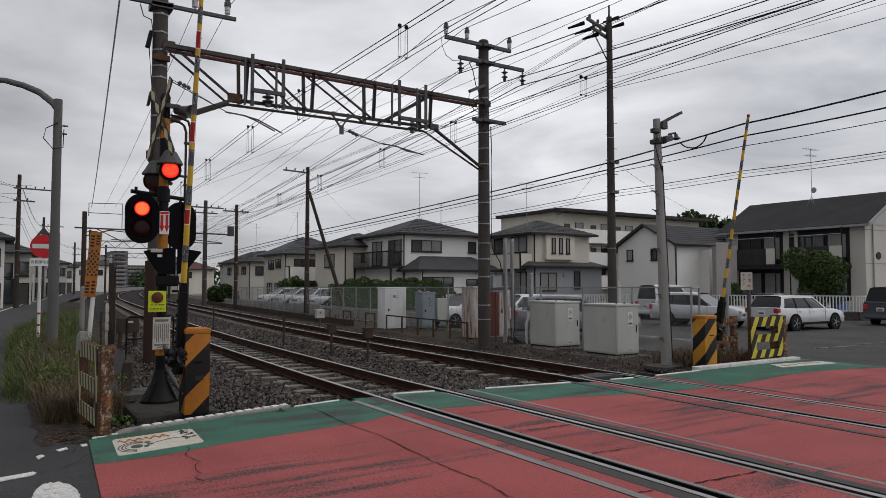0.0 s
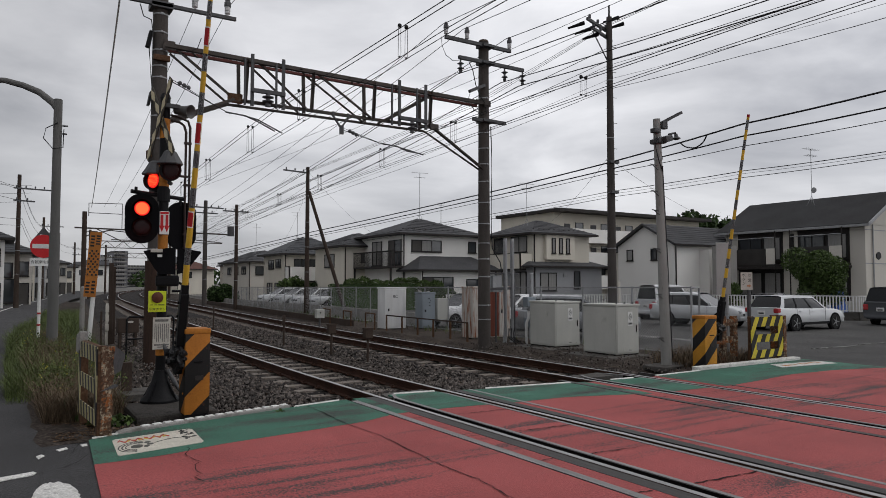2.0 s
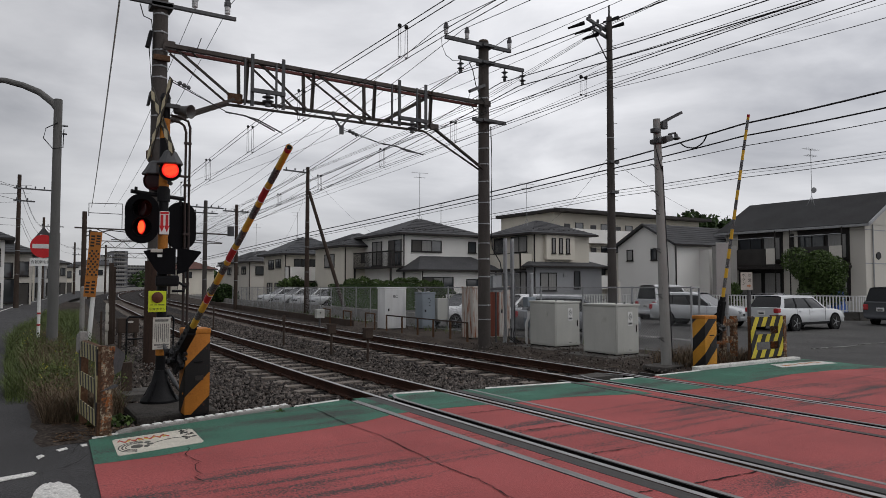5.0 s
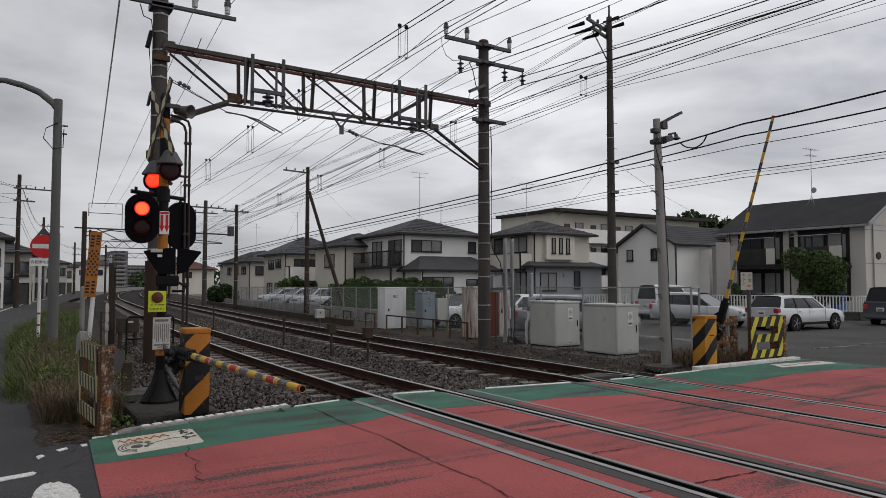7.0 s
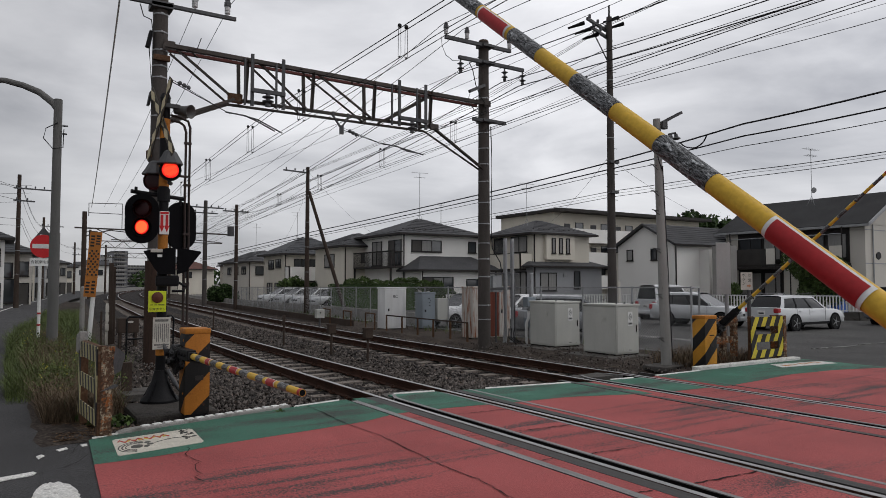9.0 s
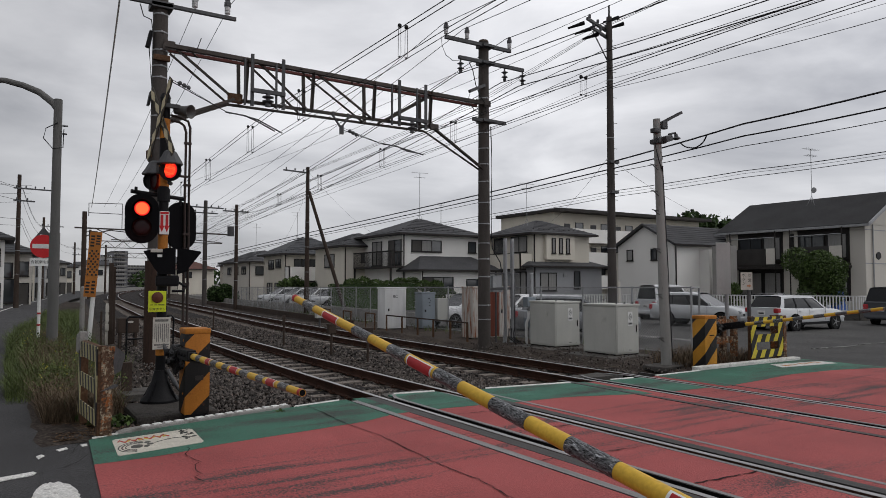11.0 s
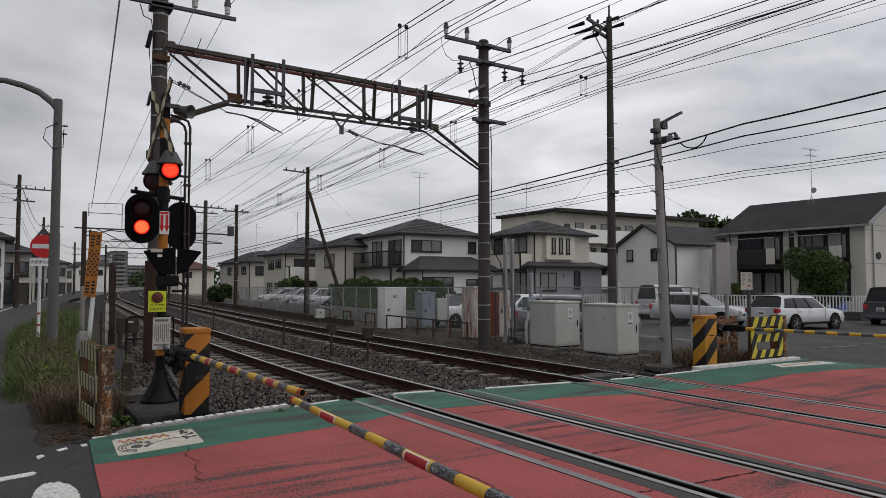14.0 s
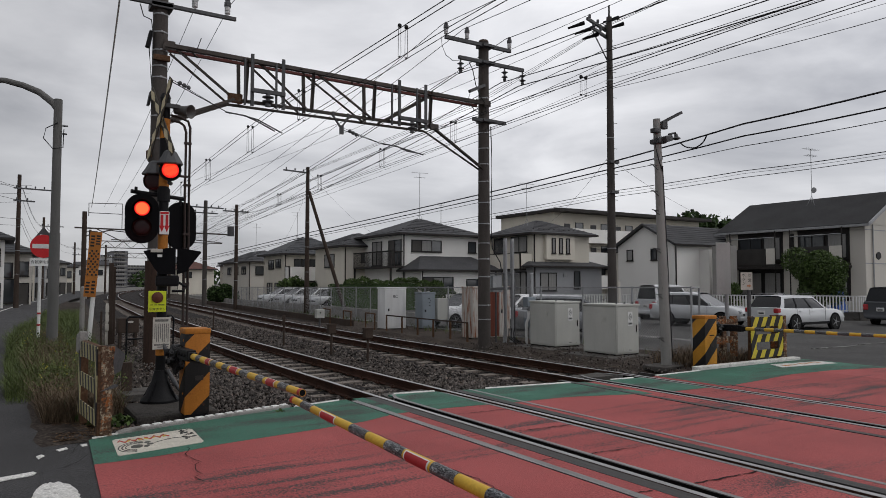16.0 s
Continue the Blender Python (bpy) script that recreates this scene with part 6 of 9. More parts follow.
pr = utility_pole(17.82, 17.1, 11.30, 0.165, 0.095, "tall concrete utility pole with step bolts and cables", ((10.88, -1.35, 0.40, 0.3), (10.62, -1.15, 0.42, 0.3)))
for k in range(18):
    bm = bm_new()
    s = 1 if k % 2 else -1
    rod(bm, (0, 0, 2.6 + 0.45 * k), (s * 0.27, -0.05, 2.6 + 0.45 * k), 0.010, seg=6)
    part("step_bolt", bm, GALV_DARK, pr)
bm = bm_new()
rod(bm, (0, 0, 11.28), (0, 0, 11.72), 0.04, 0.03, 8)
part("top_pin", bm, GALV_DARK, pr)
for z, sx in ((6.15, 0.42), (5.1, 0.36)):
    part("clamp", box(bm_new(), (0.0, -0.15, z), (sx, 0.12, 0.09), 0.01), GALV_DARK, pr)
for dx, dz in ((-1.75, 10.62), (-1.45, 10.48), (-1.1, 10.36), (-0.1, 11.15), (0.15, 10.98)):
    part("strain_insulator", rod(bm_new(), (dx, 0.2, dz), (dx + 0.42, -0.15, dz + 0.16), 0.035, 0.075, 8), BLACK, pr)
part("stay", beam(bm_new(), (-0.9, -0.1, 10.6), (-0.08, 0, 9.7), 0.03, 0.03), GALV_DARK, pr)
bm = bm_new()
box(bm, (0.13, -0.2, 1.6), (0.10, 0.02, 0.9))
part("plate_sign", bm, CREAM_SIGN, pr)
p3 = utility_pole(16.75, 42.7, 9.5, 0.17, 0.11, "slim dark utility pole with a raking strut", ((9.15, -1.7, 0.2, 0.2),), POLE_BROWN)
bm = bm_new()
rod(bm, (0.1, 0, 7.9), (2.2, -1.2, 0.0), 0.10, 0.13, 12)
part("raking_strut", bm, POLE_BROWN, p3)
utility_pole(12.4, 51.4, 7.9, 0.17, 0.13, "concrete mast beside the far tracks", ((7.4, -1.3, 1.3, 0.1), (7.0, -0.9, 0.9, 0.1)))
px = utility_pole(14.3, 50.2, 7.6, 0.14, 0.11, "dark pole with a transformer drum", ((7.1, -1.0, 0.9, 0.1),), POLE_BROWN)
bm = bm_new()
rod(bm, (-0.4, 0, 5.3), (-0.4, 0, 6.0), 0.24, None, 14)
part("transformer", bm, GALV_DARK, px, "grey transformer drum", 40)
m3 = thing("catenary_mast", (4.83, 53.8, -0.3), "distant brown catenary mast with a steel frame", "mast", "catenary masts")
ringed_pole(m3, 0, 0, 0, 6.85, 0.17, 0.15, POLE_BROWN)
bm = bm_new()
for a, b in (((0.25, 0, 6.55), (0.25, 0, 7.45)), ((0.25, 0, 7.45), (2.3, -0.6, 7.45)), ((2.3, -0.6, 7.45), (2.3, -0.6, 5.6)), ((0.25, 0, 6.78), (2.3, -0.6, 6.72))):
    beam(bm, a, b, 0.045, 0.045)
part("top_frame", bm, GALV_DARK, m3, "light steel frame with insulators")
bm = bm_new()
beam(bm, (-0.6, 0.1, 5.72), (9.6, -0.8, 5.55), 0.10, 0.10)
beam(bm, (-0.1, 0, 5.1), (1.6, -0.3, 5.6), 0.08, 0.08)
beam(bm, (0.8, 0, 5.65), (2.3, -0.3, 4.85), 0.06, 0.06)
beam(bm, (1.6, 0, 5.6), (9.2, -0.8, 4.9), 0.06, 0.06)
beam(bm, (1.7, 0, 4.95), (9.2, -0.8, 4.85), 0.06, 0.06)
part("portal_beam", bm, TRUSS, m3)
for y in (92.0, 128.0):
    m = thing("catenary_portal", (bend(y), y, -0.3), "far steel catenary portal over both tracks", "portal", "catenary portals")
    for x in (2.6, 11.6):
        bm = bm_new()
        rod(bm, (x, 0, 0), (x, 0, 8.2), 0.17, 0.14, 10)
        part("mast", bm, POLE_BROWN, m, "", 40)
    bm = bm_new()
    for z in (6.1, 6.9):
        beam(bm, (2.6, 0, z), (11.6, 0, z), 0.10, 0.10)
    for i in range(10):
        beam(bm, (2.6 + 0.9 * i, 0, 6.1 if i % 2 else 6.9), (3.5 + 0.9 * i, 0, 6.9 if i % 2 else 6.1), 0.06, 0.06)
    part("beam", bm, TRUSS, m)
    bm = bm_new()
    beam(bm, (1.8, 0, 8.0), (3.4, 0, 8.0), 0.09, 0.09)
    beam(bm, (10.8, 0, 8.0), (12.4, 0, 8.0), 0.09, 0.09)
    part("crossarm", bm, GALV_DARK, m)

# camera and floodlight pole beside the crossing
cp = thing("camera_pole", pose(11.78, 9.80, -0.12, 0, -2.2, 0), "grey concrete pole with crossing sensors and floodlight", "pole")
ringed_pole(cp, 0, 0, 0, 5.20, 0.110, 0.075, POLE_GREY, (4.35, 4.8))
for z in (0.6, 1.5, 2.45, 3.25, 3.65, 4.2):
    bm = bm_new()
    rod(bm, (0, -0.02, z), (-0.30, -0.04, z + 0.03), 0.010, seg=6)
    rod(bm, (-0.24, -0.04, z + 0.02), (0, -0.04, z - 0.12), 0.010, seg=6)
    part("cable_hook", bm, GALV_DARK, cp)
bm = bm_new()
beam(bm, (0.05, -0.05, 5.10), (0.52, -0.22, 5.34), 0.09, 0.06)
box(bm, (0.12, -0.08, 5.06), (0.14, 0.10, 0.16), 0.01)
part("lamp_arm", bm, GALV_DARK, cp, "slim grey floodlight on an arm")
bm = bm_new()
box(bm, (0.10, -0.14, 4.76), (0.22, 0.20, 0.13), 0.02, Matrix.Rotation(radians(-15), 3, "Y"))
box(bm, (-0.14, -0.08, 4.93), (0.18, 0.14, 0.10), 0.02)
box(bm, (0.0, -0.02, 4.72), (0.24, 0.26, 0.10), 0.02)
rod(bm, (0.16, -0.16, 4.86), (0.34, -0.20, 4.90), 0.02, seg=8)
turned(bm, [(0.03, 0.10), (0.05, 0.03), (0.10, 0.0), (0.04, -0.03)], 12, Matrix.Translation((0.35, -0.2, 4.78)))
part("sensor_head", bm, GALV_DARK, cp, "grey sensor heads and siren")
bm = bm_new()
hose(bm, [(-0.12, -0.1, 4.8), (-0.2, -0.1, 4.65), (-0.16, -0.1, 4.5), (-0.1, -0.1, 4.3), (0.0, -0.1, 4.1)], 0.012)
hose(bm, [(0.03, -0.085, 4.2), (0.05, -0.10, 2.0), (0.06, -0.11, 0.2)], 0.010)
part("cable", bm, CABLE, cp)
bm = bm_new()
box(bm, (0.05, 0.0, 0.0), (0.9, 0.6, 0.10), 0.02)
part("footing", bm, CONCRETE_DARK, cp)

# street lamp, signs and posts along the western road
LAMP_POLE = mat("grey_lamp_pole", (0.135, 0.132, 0.126), 0.7, 0.1, 0.12, 2, 50, 0.1, 0.05, (0.10, 0.085, 0.07), 0.28, (3, 3, 0.5))
sl = thing("street_lamp", (1.10, 19.4, -0.05), "grey steel street lamp with a curved arm", "street lamp")
bm = bm_new()
rod(bm, (0, 0, 0), (0, 0, 2.9), 0.125, 0.118, 20)
rod(bm, (0, 0, 2.9), (0, 0, 6.2), 0.105, 0.095, 20)
part("pole", bm, LAMP_POLE, sl, "grey painted pole", 40)
bm = bm_new()
hose(bm, [(0, 0, 5.95), (-0.12, 0.06, 6.12), (-0.40, 0.25, 6.38), (-0.75, 0.45, 6.55), (-1.12, 0.65, 6.66), (-1.6, 0.95, 6.70), (-2.2, 1.3, 6.70)], [0.085, 0.085, 0.08, 0.075, 0.07, 0.065, 0.06], 12)
part("curved_arm", bm, LAMP_POLE, sl, "curved arm", 50)
bm = bm_new()
box(bm, (-2.6, 1.5, 6.70), (0.8, 0.35, 0.16), 0.05)
part("lantern", bm, GALV_DARK, sl)
bm = bm_new()
hose(bm, [(0.0, -0.1, 5.6), (-0.25, -0.05, 5.45), (-0.3, -0.05, 5.2), (-0.1, -0.1, 4.95), (0.12, -0.1, 5.0), (0.13, -0.1, 5.45)], 0.012)
rod(bm, (0.1, -0.02, 5.55), (0.22, -0.04, 5.55), 0.02, seg=8)
rod(bm, (0.1, -0.02, 5.35), (0.2, -0.04, 5.35), 0.02, seg=8)
part("cable_loop", bm, CABLE, sl)
ne = thing("no_entry_sign", (0.88, 21.15, -0.05), "red round no entry sign on a white post", "road sign")
bm = bm_new()
rod(bm, (0, 0, 0), (0, 0, 2.95), 0.040, None, 12)
part("sign_post", bm, WHITE, ne, "white post", 40)
bm = bm_new()
turned(bm, [(0.305, 0.0), (0.305, 0.012), (0.0, 0.012)], 36, pose(0.06, -0.05, 2.64, 90, 0, 0))
part("disc", bm, RED_SIGN, ne)
bm = bm_new()
box(bm, (0.06, -0.0655, 2.64), (0.50, 0.004, 0.115))
part("white_bar", bm, WHITE, ne)
bm = bm_new()
box(bm, (0.06, -0.05, 2.22), (0.60, 0.012, 0.20), 0.004)
sub = part("sub_plate", bm, WHITE, ne, "white plate with black writing")
letters("writing", "自転車を除く", 0.095, INK, sub, pose(0.06, -0.058, 2.22))
bm = bm_new()
for z in (0.55, 0.85):
    rod(bm, (0, 0, z), (0, 0, z + 0.05), 0.043, None, 12)
part("red_ring", bm, RED, ne)
bm = bm_new()
plate(bm, [(-0.15, 2.86), (0.27, 2.86), (0.09, 3.12), (0.03, 3.12)], -0.03, -0.01)
part("back_plate", bm, GALV_DARK, ne)
bn = thing("warning_board", (2.15, 22.0, -0.1), "tall orange warning board with black pattern on a white post", "sign")
bm = bm_new()
rod(bm, (0, 0, 0), (0.10, 0, 1.5), 0.06, None, 12)
part("sign_post", bm, WHITE, bn, "white leaning post", 40)
bpose = pose(0.06, -0.05, 2.25, 0, 4.5, -8)
bd = part("board", box(bm_new(), (0, 0, 0), (0.31, 0.02, 1.85), 0.004), mat("orange_board", (0.40, 0.15, 0.03), 0.6, 0, 0.1, 3, 50, 0.1, 0.0), bn, "orange board", None, bpose)
for j in range(10):
    for i in range(5):
        if (i + j) % 2:
            part("pattern_bar", box(bm_new(), (-0.11 + 0.055 * i, -0.0125, 0.38 - 0.075 * j), (0.047, 0.004, 0.055)), INK, bd)
for x, z, w, h in ((-0.07, 0.66, 0.10, 0.36), (0.07, 0.70, 0.10, 0.3), (-0.075, -0.66, 0.10, 0.36), (0.065, -0.64, 0.09, 0.4)):
    for k in range(4):
        part("print_bar", box(bm_new(), (x, -0.0125, z - h / 2 + h * (k + 0.5) / 4), (w, 0.004, h / 7)), INK, bd)
bm = bm_new()
rod(bm, (2.15, 24.0, -0.1), (2.15, 24.0, 1.45), 0.075, 0.07, 10)
ball(bm, (2.15, 24.0, 1.45), 0.07, 10)
solo("marker_post", bm, CONCRETE, "weathered concrete boundary post", "post")
for x, y, h, w in ((2.72, 22.2, 2.35, 0.12), (2.83, 22.35, 2.25, 0.07), (1.63, 11.35, 0.60, 0.14), (2.35, 21.0, 1.0, 0.05)):
    bm = bm_new()
    box(bm, (0, 0, h / 2), (w, w * 0.8, h), 0.01)
    solo("wooden_post", bm, POLE_BROWN, "dark brown weathered post", "post", "brown posts", at=(x, y, -0.15))
bm = bm_new()
box(bm, (2.6, 21.94, 0.42), (0.07, 0.03, 1.24), 0.004)
for dz in (0.35, 0.62, 0.9):
    box(bm, (2.6, 21.91, dz), (0.09, 0.05, 0.2), 0.01)
solo("cable_terminal", bm, CREAM_SIGN, "small pale cable terminals on a post", "terminal")
bx = thing("equipment_box", (3.1, 21.6, -0.2), "rust-brown steel equipment box on legs", "box")
bm = bm_new()
box(bm, (0, 0, 0.62), (0.55, 0.4, 0.42), 0.02)
part("body", bm, POLE_BROWN, bx)
bm = bm_new()
box(bm, (0.05, -0.21, 0.72), (0.14, 0.01, 0.06), 0.003)
part("nameplate", bm, CREAM_SIGN, bx)
for x in (-0.2, 0.2):
    bm = bm_new()
    box(bm, (x, 0, 0.2), (0.06, 0.3, 0.45), 0.0)
    part("leg", bm, POLE_BROWN, bx)
hr = thing("pipe_railing", (2.45, 17.2, -0.15), "low black pipe railing beside the track", "railing")
bm = bm_new()
hose(bm, [(0, 0, 0), (0, 0, 0.95), (0.05, 0, 1.0), (1.0, 0.2, 1.0), (1.05, 0.2, 0.95), (1.05, 0.2, 0)], 0.024, 8)
hose(bm, [(0, 0, 0.5), (1.05, 0.2, 0.5)], 0.02, 8)
part("rail_frame", bm, BLACK, hr)


# ---- lineside cabinets, fence, railings ----
def cabinet(x, y, w, d, h, zb, body, label, doors=2, name="equipment_cabinet"):
    """A steel cabinet with its south-west foot at x, y."""
    c = thing(name, (x, y, zb), label, "cabinet")
    bm = bm_new()
    span_box(bm, (0, 0, 0.05), (w, d, h - 0.05), 0.012)
    part("body", bm, body, c, "", 35)
    bm = bm_new()
    span_box(bm, (-0.025, -0.025, h - 0.055), (w + 0.025, d + 0.025, h), 0.015)
    part("roof", bm, body, c, "", 35)
    bm = bm_new()
    span_box(bm, (0.03, 0.03, -0.02), (w - 0.03, d - 0.03, 0.06))
    part("plinth", bm, CONCRETE_DARK, c)
    return c


def diamond_label(parent, x, z, y=-0.006):
    bm = bm_new()
    box(bm, (x, y, z), (0.16, 0.006, 0.34), 0.002)
    lab = part("label_plate", bm, WHITE, parent, "white label with a black diamond")
    bm = bm_new()
    plate(bm, [(x, z - 0.045), (x + 0.065, z + 0.045), (x, z + 0.135), (x - 0.065, z + 0.045)], y - 0.006, y - 0.003)
    part("diamond", bm, INK, lab)
    bm = bm_new()
    plate(bm, [(x, z - 0.02), (x + 0.045, z + 0.045), (x, z + 0.11), (x - 0.045, z + 0.045)], y - 0.008, y - 0.005)
    part("diamond_core", bm, WHITE, lab)
    for px_, pz_, pw_, ph_ in ((-0.045, -0.115, 0.032, 0.045), (0.0, -0.115, 0.032, 0.045), (0.045, -0.115, 0.032, 0.045), (0.0, 0.045, 0.05, 0.025)):
        part("print_bar", box(bm_new(), (x + px_, y - (0.0085 if pz_ > 0 else 0.005), z + pz_), (pw_, 0.004, ph_)), INK, lab)


def vent(parent, y, z, x=-0.006):
    bm = bm_new()
    for k in range(6):
        box(bm, (x, y, z + 0.028 * k), (0.012, 0.16, 0.012), 0.0)
    part("louvre", bm, CABINET, parent)


for x, y, w, d, h in ((12.74, 14.33, 0.90, 1.05, 1.27), (12.54, 11.92, 0.78, 1.12, 1.26)):
    c = cabinet(x, y, w, d, h, -0.15, CABINET, "plain grey-green steel signal cabinet on a concrete base")
    bm = bm_new()
    span_box(bm, (0.03, -0.012, 0.09), (w - 0.03, 0.0, h - 0.09), 0.004)
    dr = part("door", bm, CABINET, c)
    bm = bm_new()
    box(bm, (w - 0.10, -0.022, 0.66), (0.025, 0.022, 0.17), 0.006)
    part("handle", bm, BLACK, dr, "black handle")
    bm = bm_new()
    box(bm, (w * 0.6, -0.014, 0.14), (0.08, 0.004, 0.012))
    part("keyhole_slot", bm, BLACK, dr)
    diamond_label(c, w * 0.60, h - 0.36, -0.016)
    bm = bm_new()
    span_box(bm, (-0.012, 0.03, 0.09), (0.0, d - 0.03, h - 0.09), 0.004)
    part("side_panel", bm, CABINET, c)
    vent(c, d * 0.35, h - 0.42, -0.016)
    for k in range(3):
        bm = bm_new()
        turned(bm, [(0.02, 0.0), (0.02, 0.03), (0.012, 0.045), (0.0, 0.05)], 10, Matrix.Translation((w * (0.12 + 0.36 * k), 0.08, h)))
        part("lifting_eye", bm, GALV_DARK, c)
    bm = bm_new()
    for k in range(9):
        box(bm, (w * (k + 0.5) / 9, 0.02, 0.02), (0.05, 0.02, 0.05))
        box(bm, (0.02, d * (k + 0.5) / 9, 0.02), (0.02, 0.05, 0.05))
    part("foot_vents", bm, GROOVE, c)
    bm = bm_new()
    box(bm, (x + w / 2 - 0.16, y + d / 2 - 0.05, -0.27), (w + 0.75, d + 0.6, 0.28), 0.03)
    setting("plinth_east", bm, CONCRETE_DARK, "dark concrete base slab", "plinth")
# white cabinet, grey cabinet, rusting cabinet
c = cabinet(12.72, 24.2, 0.95, 0.62, 1.66, -0.22, CABINET_WHITE, "white steel signal cabinet with a hinged door")
bm = bm_new()
span_box(bm, (0.04, -0.014, 0.10), (0.91, 0.0, 1.56), 0.004)
dr = part("door", bm, CABINET_WHITE, c)
bm = bm_new()
box(bm, (0.16, -0.03, 0.78), (0.05, 0.03, 0.10), 0.006)
part("handle", bm, BLACK, dr)
letters("writing", "BC", 0.17, INK, dr, pose(0.46, -0.0155, 1.30))
c = cabinet(13.98, 23.5, 0.62, 0.5, 1.45, -0.2, CABINET_GREY, "blue-grey steel relay cabinet on a concrete base")
bm = bm_new()
span_box(bm, (0.05, -0.014, 0.12), (0.57, 0.0, 1.35), 0.004)
dr = part("door", bm, CABINET_GREY, c)
bm = bm_new()
box(bm, (0.16, -0.03, 0.72), (0.05, 0.03, 0.09), 0.006)
for dx, dz in ((0.33, 1.2), (0.40, 1.12), (0.36, 1.05), (0.36, 0.92)):
    box(bm, (dx, -0.017, dz), (0.06, 0.006, 0.035))
part("handle", bm, BLACK, dr)
bm = bm_new()
span_box(bm, (0.8, 0.1, 0.35), (1.3, 0.4, 1.2), 0.01)
part("side_box", bm, CABINET, c)
rc = cabinet(12.95, 18.55, 1.55, 0.62, 1.72, -0.22, RUST_PANEL, "old rust-streaked steel cabinet behind the mast")
bm = bm_new()
span_box(bm, (0.02, -0.016, 0.08), (0.42, 0.0, 1.62), 0.004)
part("door", bm, RUST_PANEL, rc, "rust-streaked pale door")
bm = bm_new()
span_box(bm, (0.47, -0.012, 0.08), (0.56, 0.0, 1.62), 0.004)
part("door_strip", bm, CABINET_WHITE, rc, "pale strip between the doors")
bm = bm_new()
span_box(bm, (0.60, -0.016, 0.08), (1.06, 0.0, 1.62), 0.004)
part("door", bm, RUST_RED, rc, "rust-red door")
bm = bm_new()
span_box(bm, (1.10, -0.016, 0.08), (1.52, 0.0, 1.62), 0.004)
dr = part("door", bm, RUST_PANEL, rc, "rust-streaked pale door")
bm = bm_new()
box(bm, (1.18, -0.03, 0.9), (0.04, 0.03, 0.12), 0.006)
part("handle", bm, BLACK, dr)
for x in (0.1, 1.45):
    bm = bm_new()
    span_box(bm, (x - 0.08, 0.05, -0.12), (x + 0.08, 0.55, 0.05))
    part("foot", bm, GROOVE, rc)
# control boxes on stands and vertical ducts by the mast
bm = bm_new()
for k, x in enumerate((12.72, 12.98)):
    hose(bm, [(x - 0.03, 16.5, -0.15), (x, 16.5, 0.15), (x, 16.5, 1.1), (x, 16.5, 2.9)], 0.062, 12)
    rod(bm, (x, 16.5, 2.86), (x, 16.5, 2.95), 0.07, 0.05, 12)
solo("cable_duct", bm, GALV, "pair of grey vertical cable ducts", "duct", smooth=50)
st = thing("control_box_stand", (13.0, 15.75, -0.15), "grey control boxes and conduits on a stand", "control box")
for x, y, z, sx, sy, sz in ((0.10, 0.1, 1.22, 0.30, 0.22, 0.28), (0.10, 0.12, 0.62, 0.24, 0.2, 0.26), (0.42, 0.2, 1.0, 0.36, 0.25, 0.46), (-0.55, 0.9, 1.75, 0.36, 0.26, 0.5), (-0.95, 0.8, 1.85, 0.18, 0.2, 0.34)):
    bm = bm_new()
    box(bm, (x, y, z), (sx, sy, sz), 0.015)
    part("control_box", bm, CABINET_GREY if sz < 0.45 else GALV, st)
bm = bm_new()
hose(bm, [(-0.10, 0.0, 0.0), (-0.10, 0.0, 0.55), (-0.08, 0.0, 0.65), (-0.02, 0.0, 0.75), (0.0, 0.0, 0.95)], 0.042, 10)
part("conduit", bm, CABINET_WHITE, st, "pale bent conduit", 50)
bm = bm_new()
for k in range(4):
    hose(bm, [(0.15 + 0.07 * k, 0.1, 0.5), (0.18 + 0.1 * k, 0.05, 0.25), (0.30 + 0.08 * k, 0.05, 0.02)], 0.016, 6)
for k in range(3):
    hose(bm, [(-0.5 + 0.1 * k, 0.3, 0.45), (-0.55 + 0.08 * k, 0.25, 0.2), (-0.3 + 0.1 * k, 0.2, 0.0)], 0.02, 6)
part("cable", bm, CABLE, st)
bm = bm_new()
beam(bm, (-1.25, 0.75, 1.58), (0.2, 0.75, 1.62), 0.06, 0.08)
beam(bm, (-1.25, 0.75, 2.05), (0.2, 0.75, 2.05), 0.05, 0.06)
for x in (0.1, -0.6):
    rod(bm, (x, 0.8, 0.0), (x, 0.8, 2.1), 0.03, seg=8)
part("stand_frame", bm, GALV_DARK, st)
sp = thing("grey_post", (14.0, 16.85, -0.15), "slim grey steel post beside the cabinets", "post")
bm = bm_new()
rod(bm, (0, 0, -0.1), (0, 0, 2.05), 0.065, 0.06, 14)
rod(bm, (0, 0, 2.05), (0, 0, 2.09), 0.068, 0.05, 14)
part("pole", bm, GALV, sp, "", 40)


# chain-link fence along the railway
def fence_z(y):
    return -0.22 - 0.006 * max(0, y - 10)


fence = thing("chain_link_fence", (0, 0, 0), "grey chain-link fence along the railway", "fence")
FX = 14.9
posts = [11.6 + 2.0 * i for i in range(28)]
for y in posts:
    bm = bm_new()
    x = FX + bend(y)
    rod(bm, (x, y, fence_z(y) - 0.1), (x, y, fence_z(y) + 1.77), 0.028, None, 8)
    part("fence_post", bm, GALV, fence)
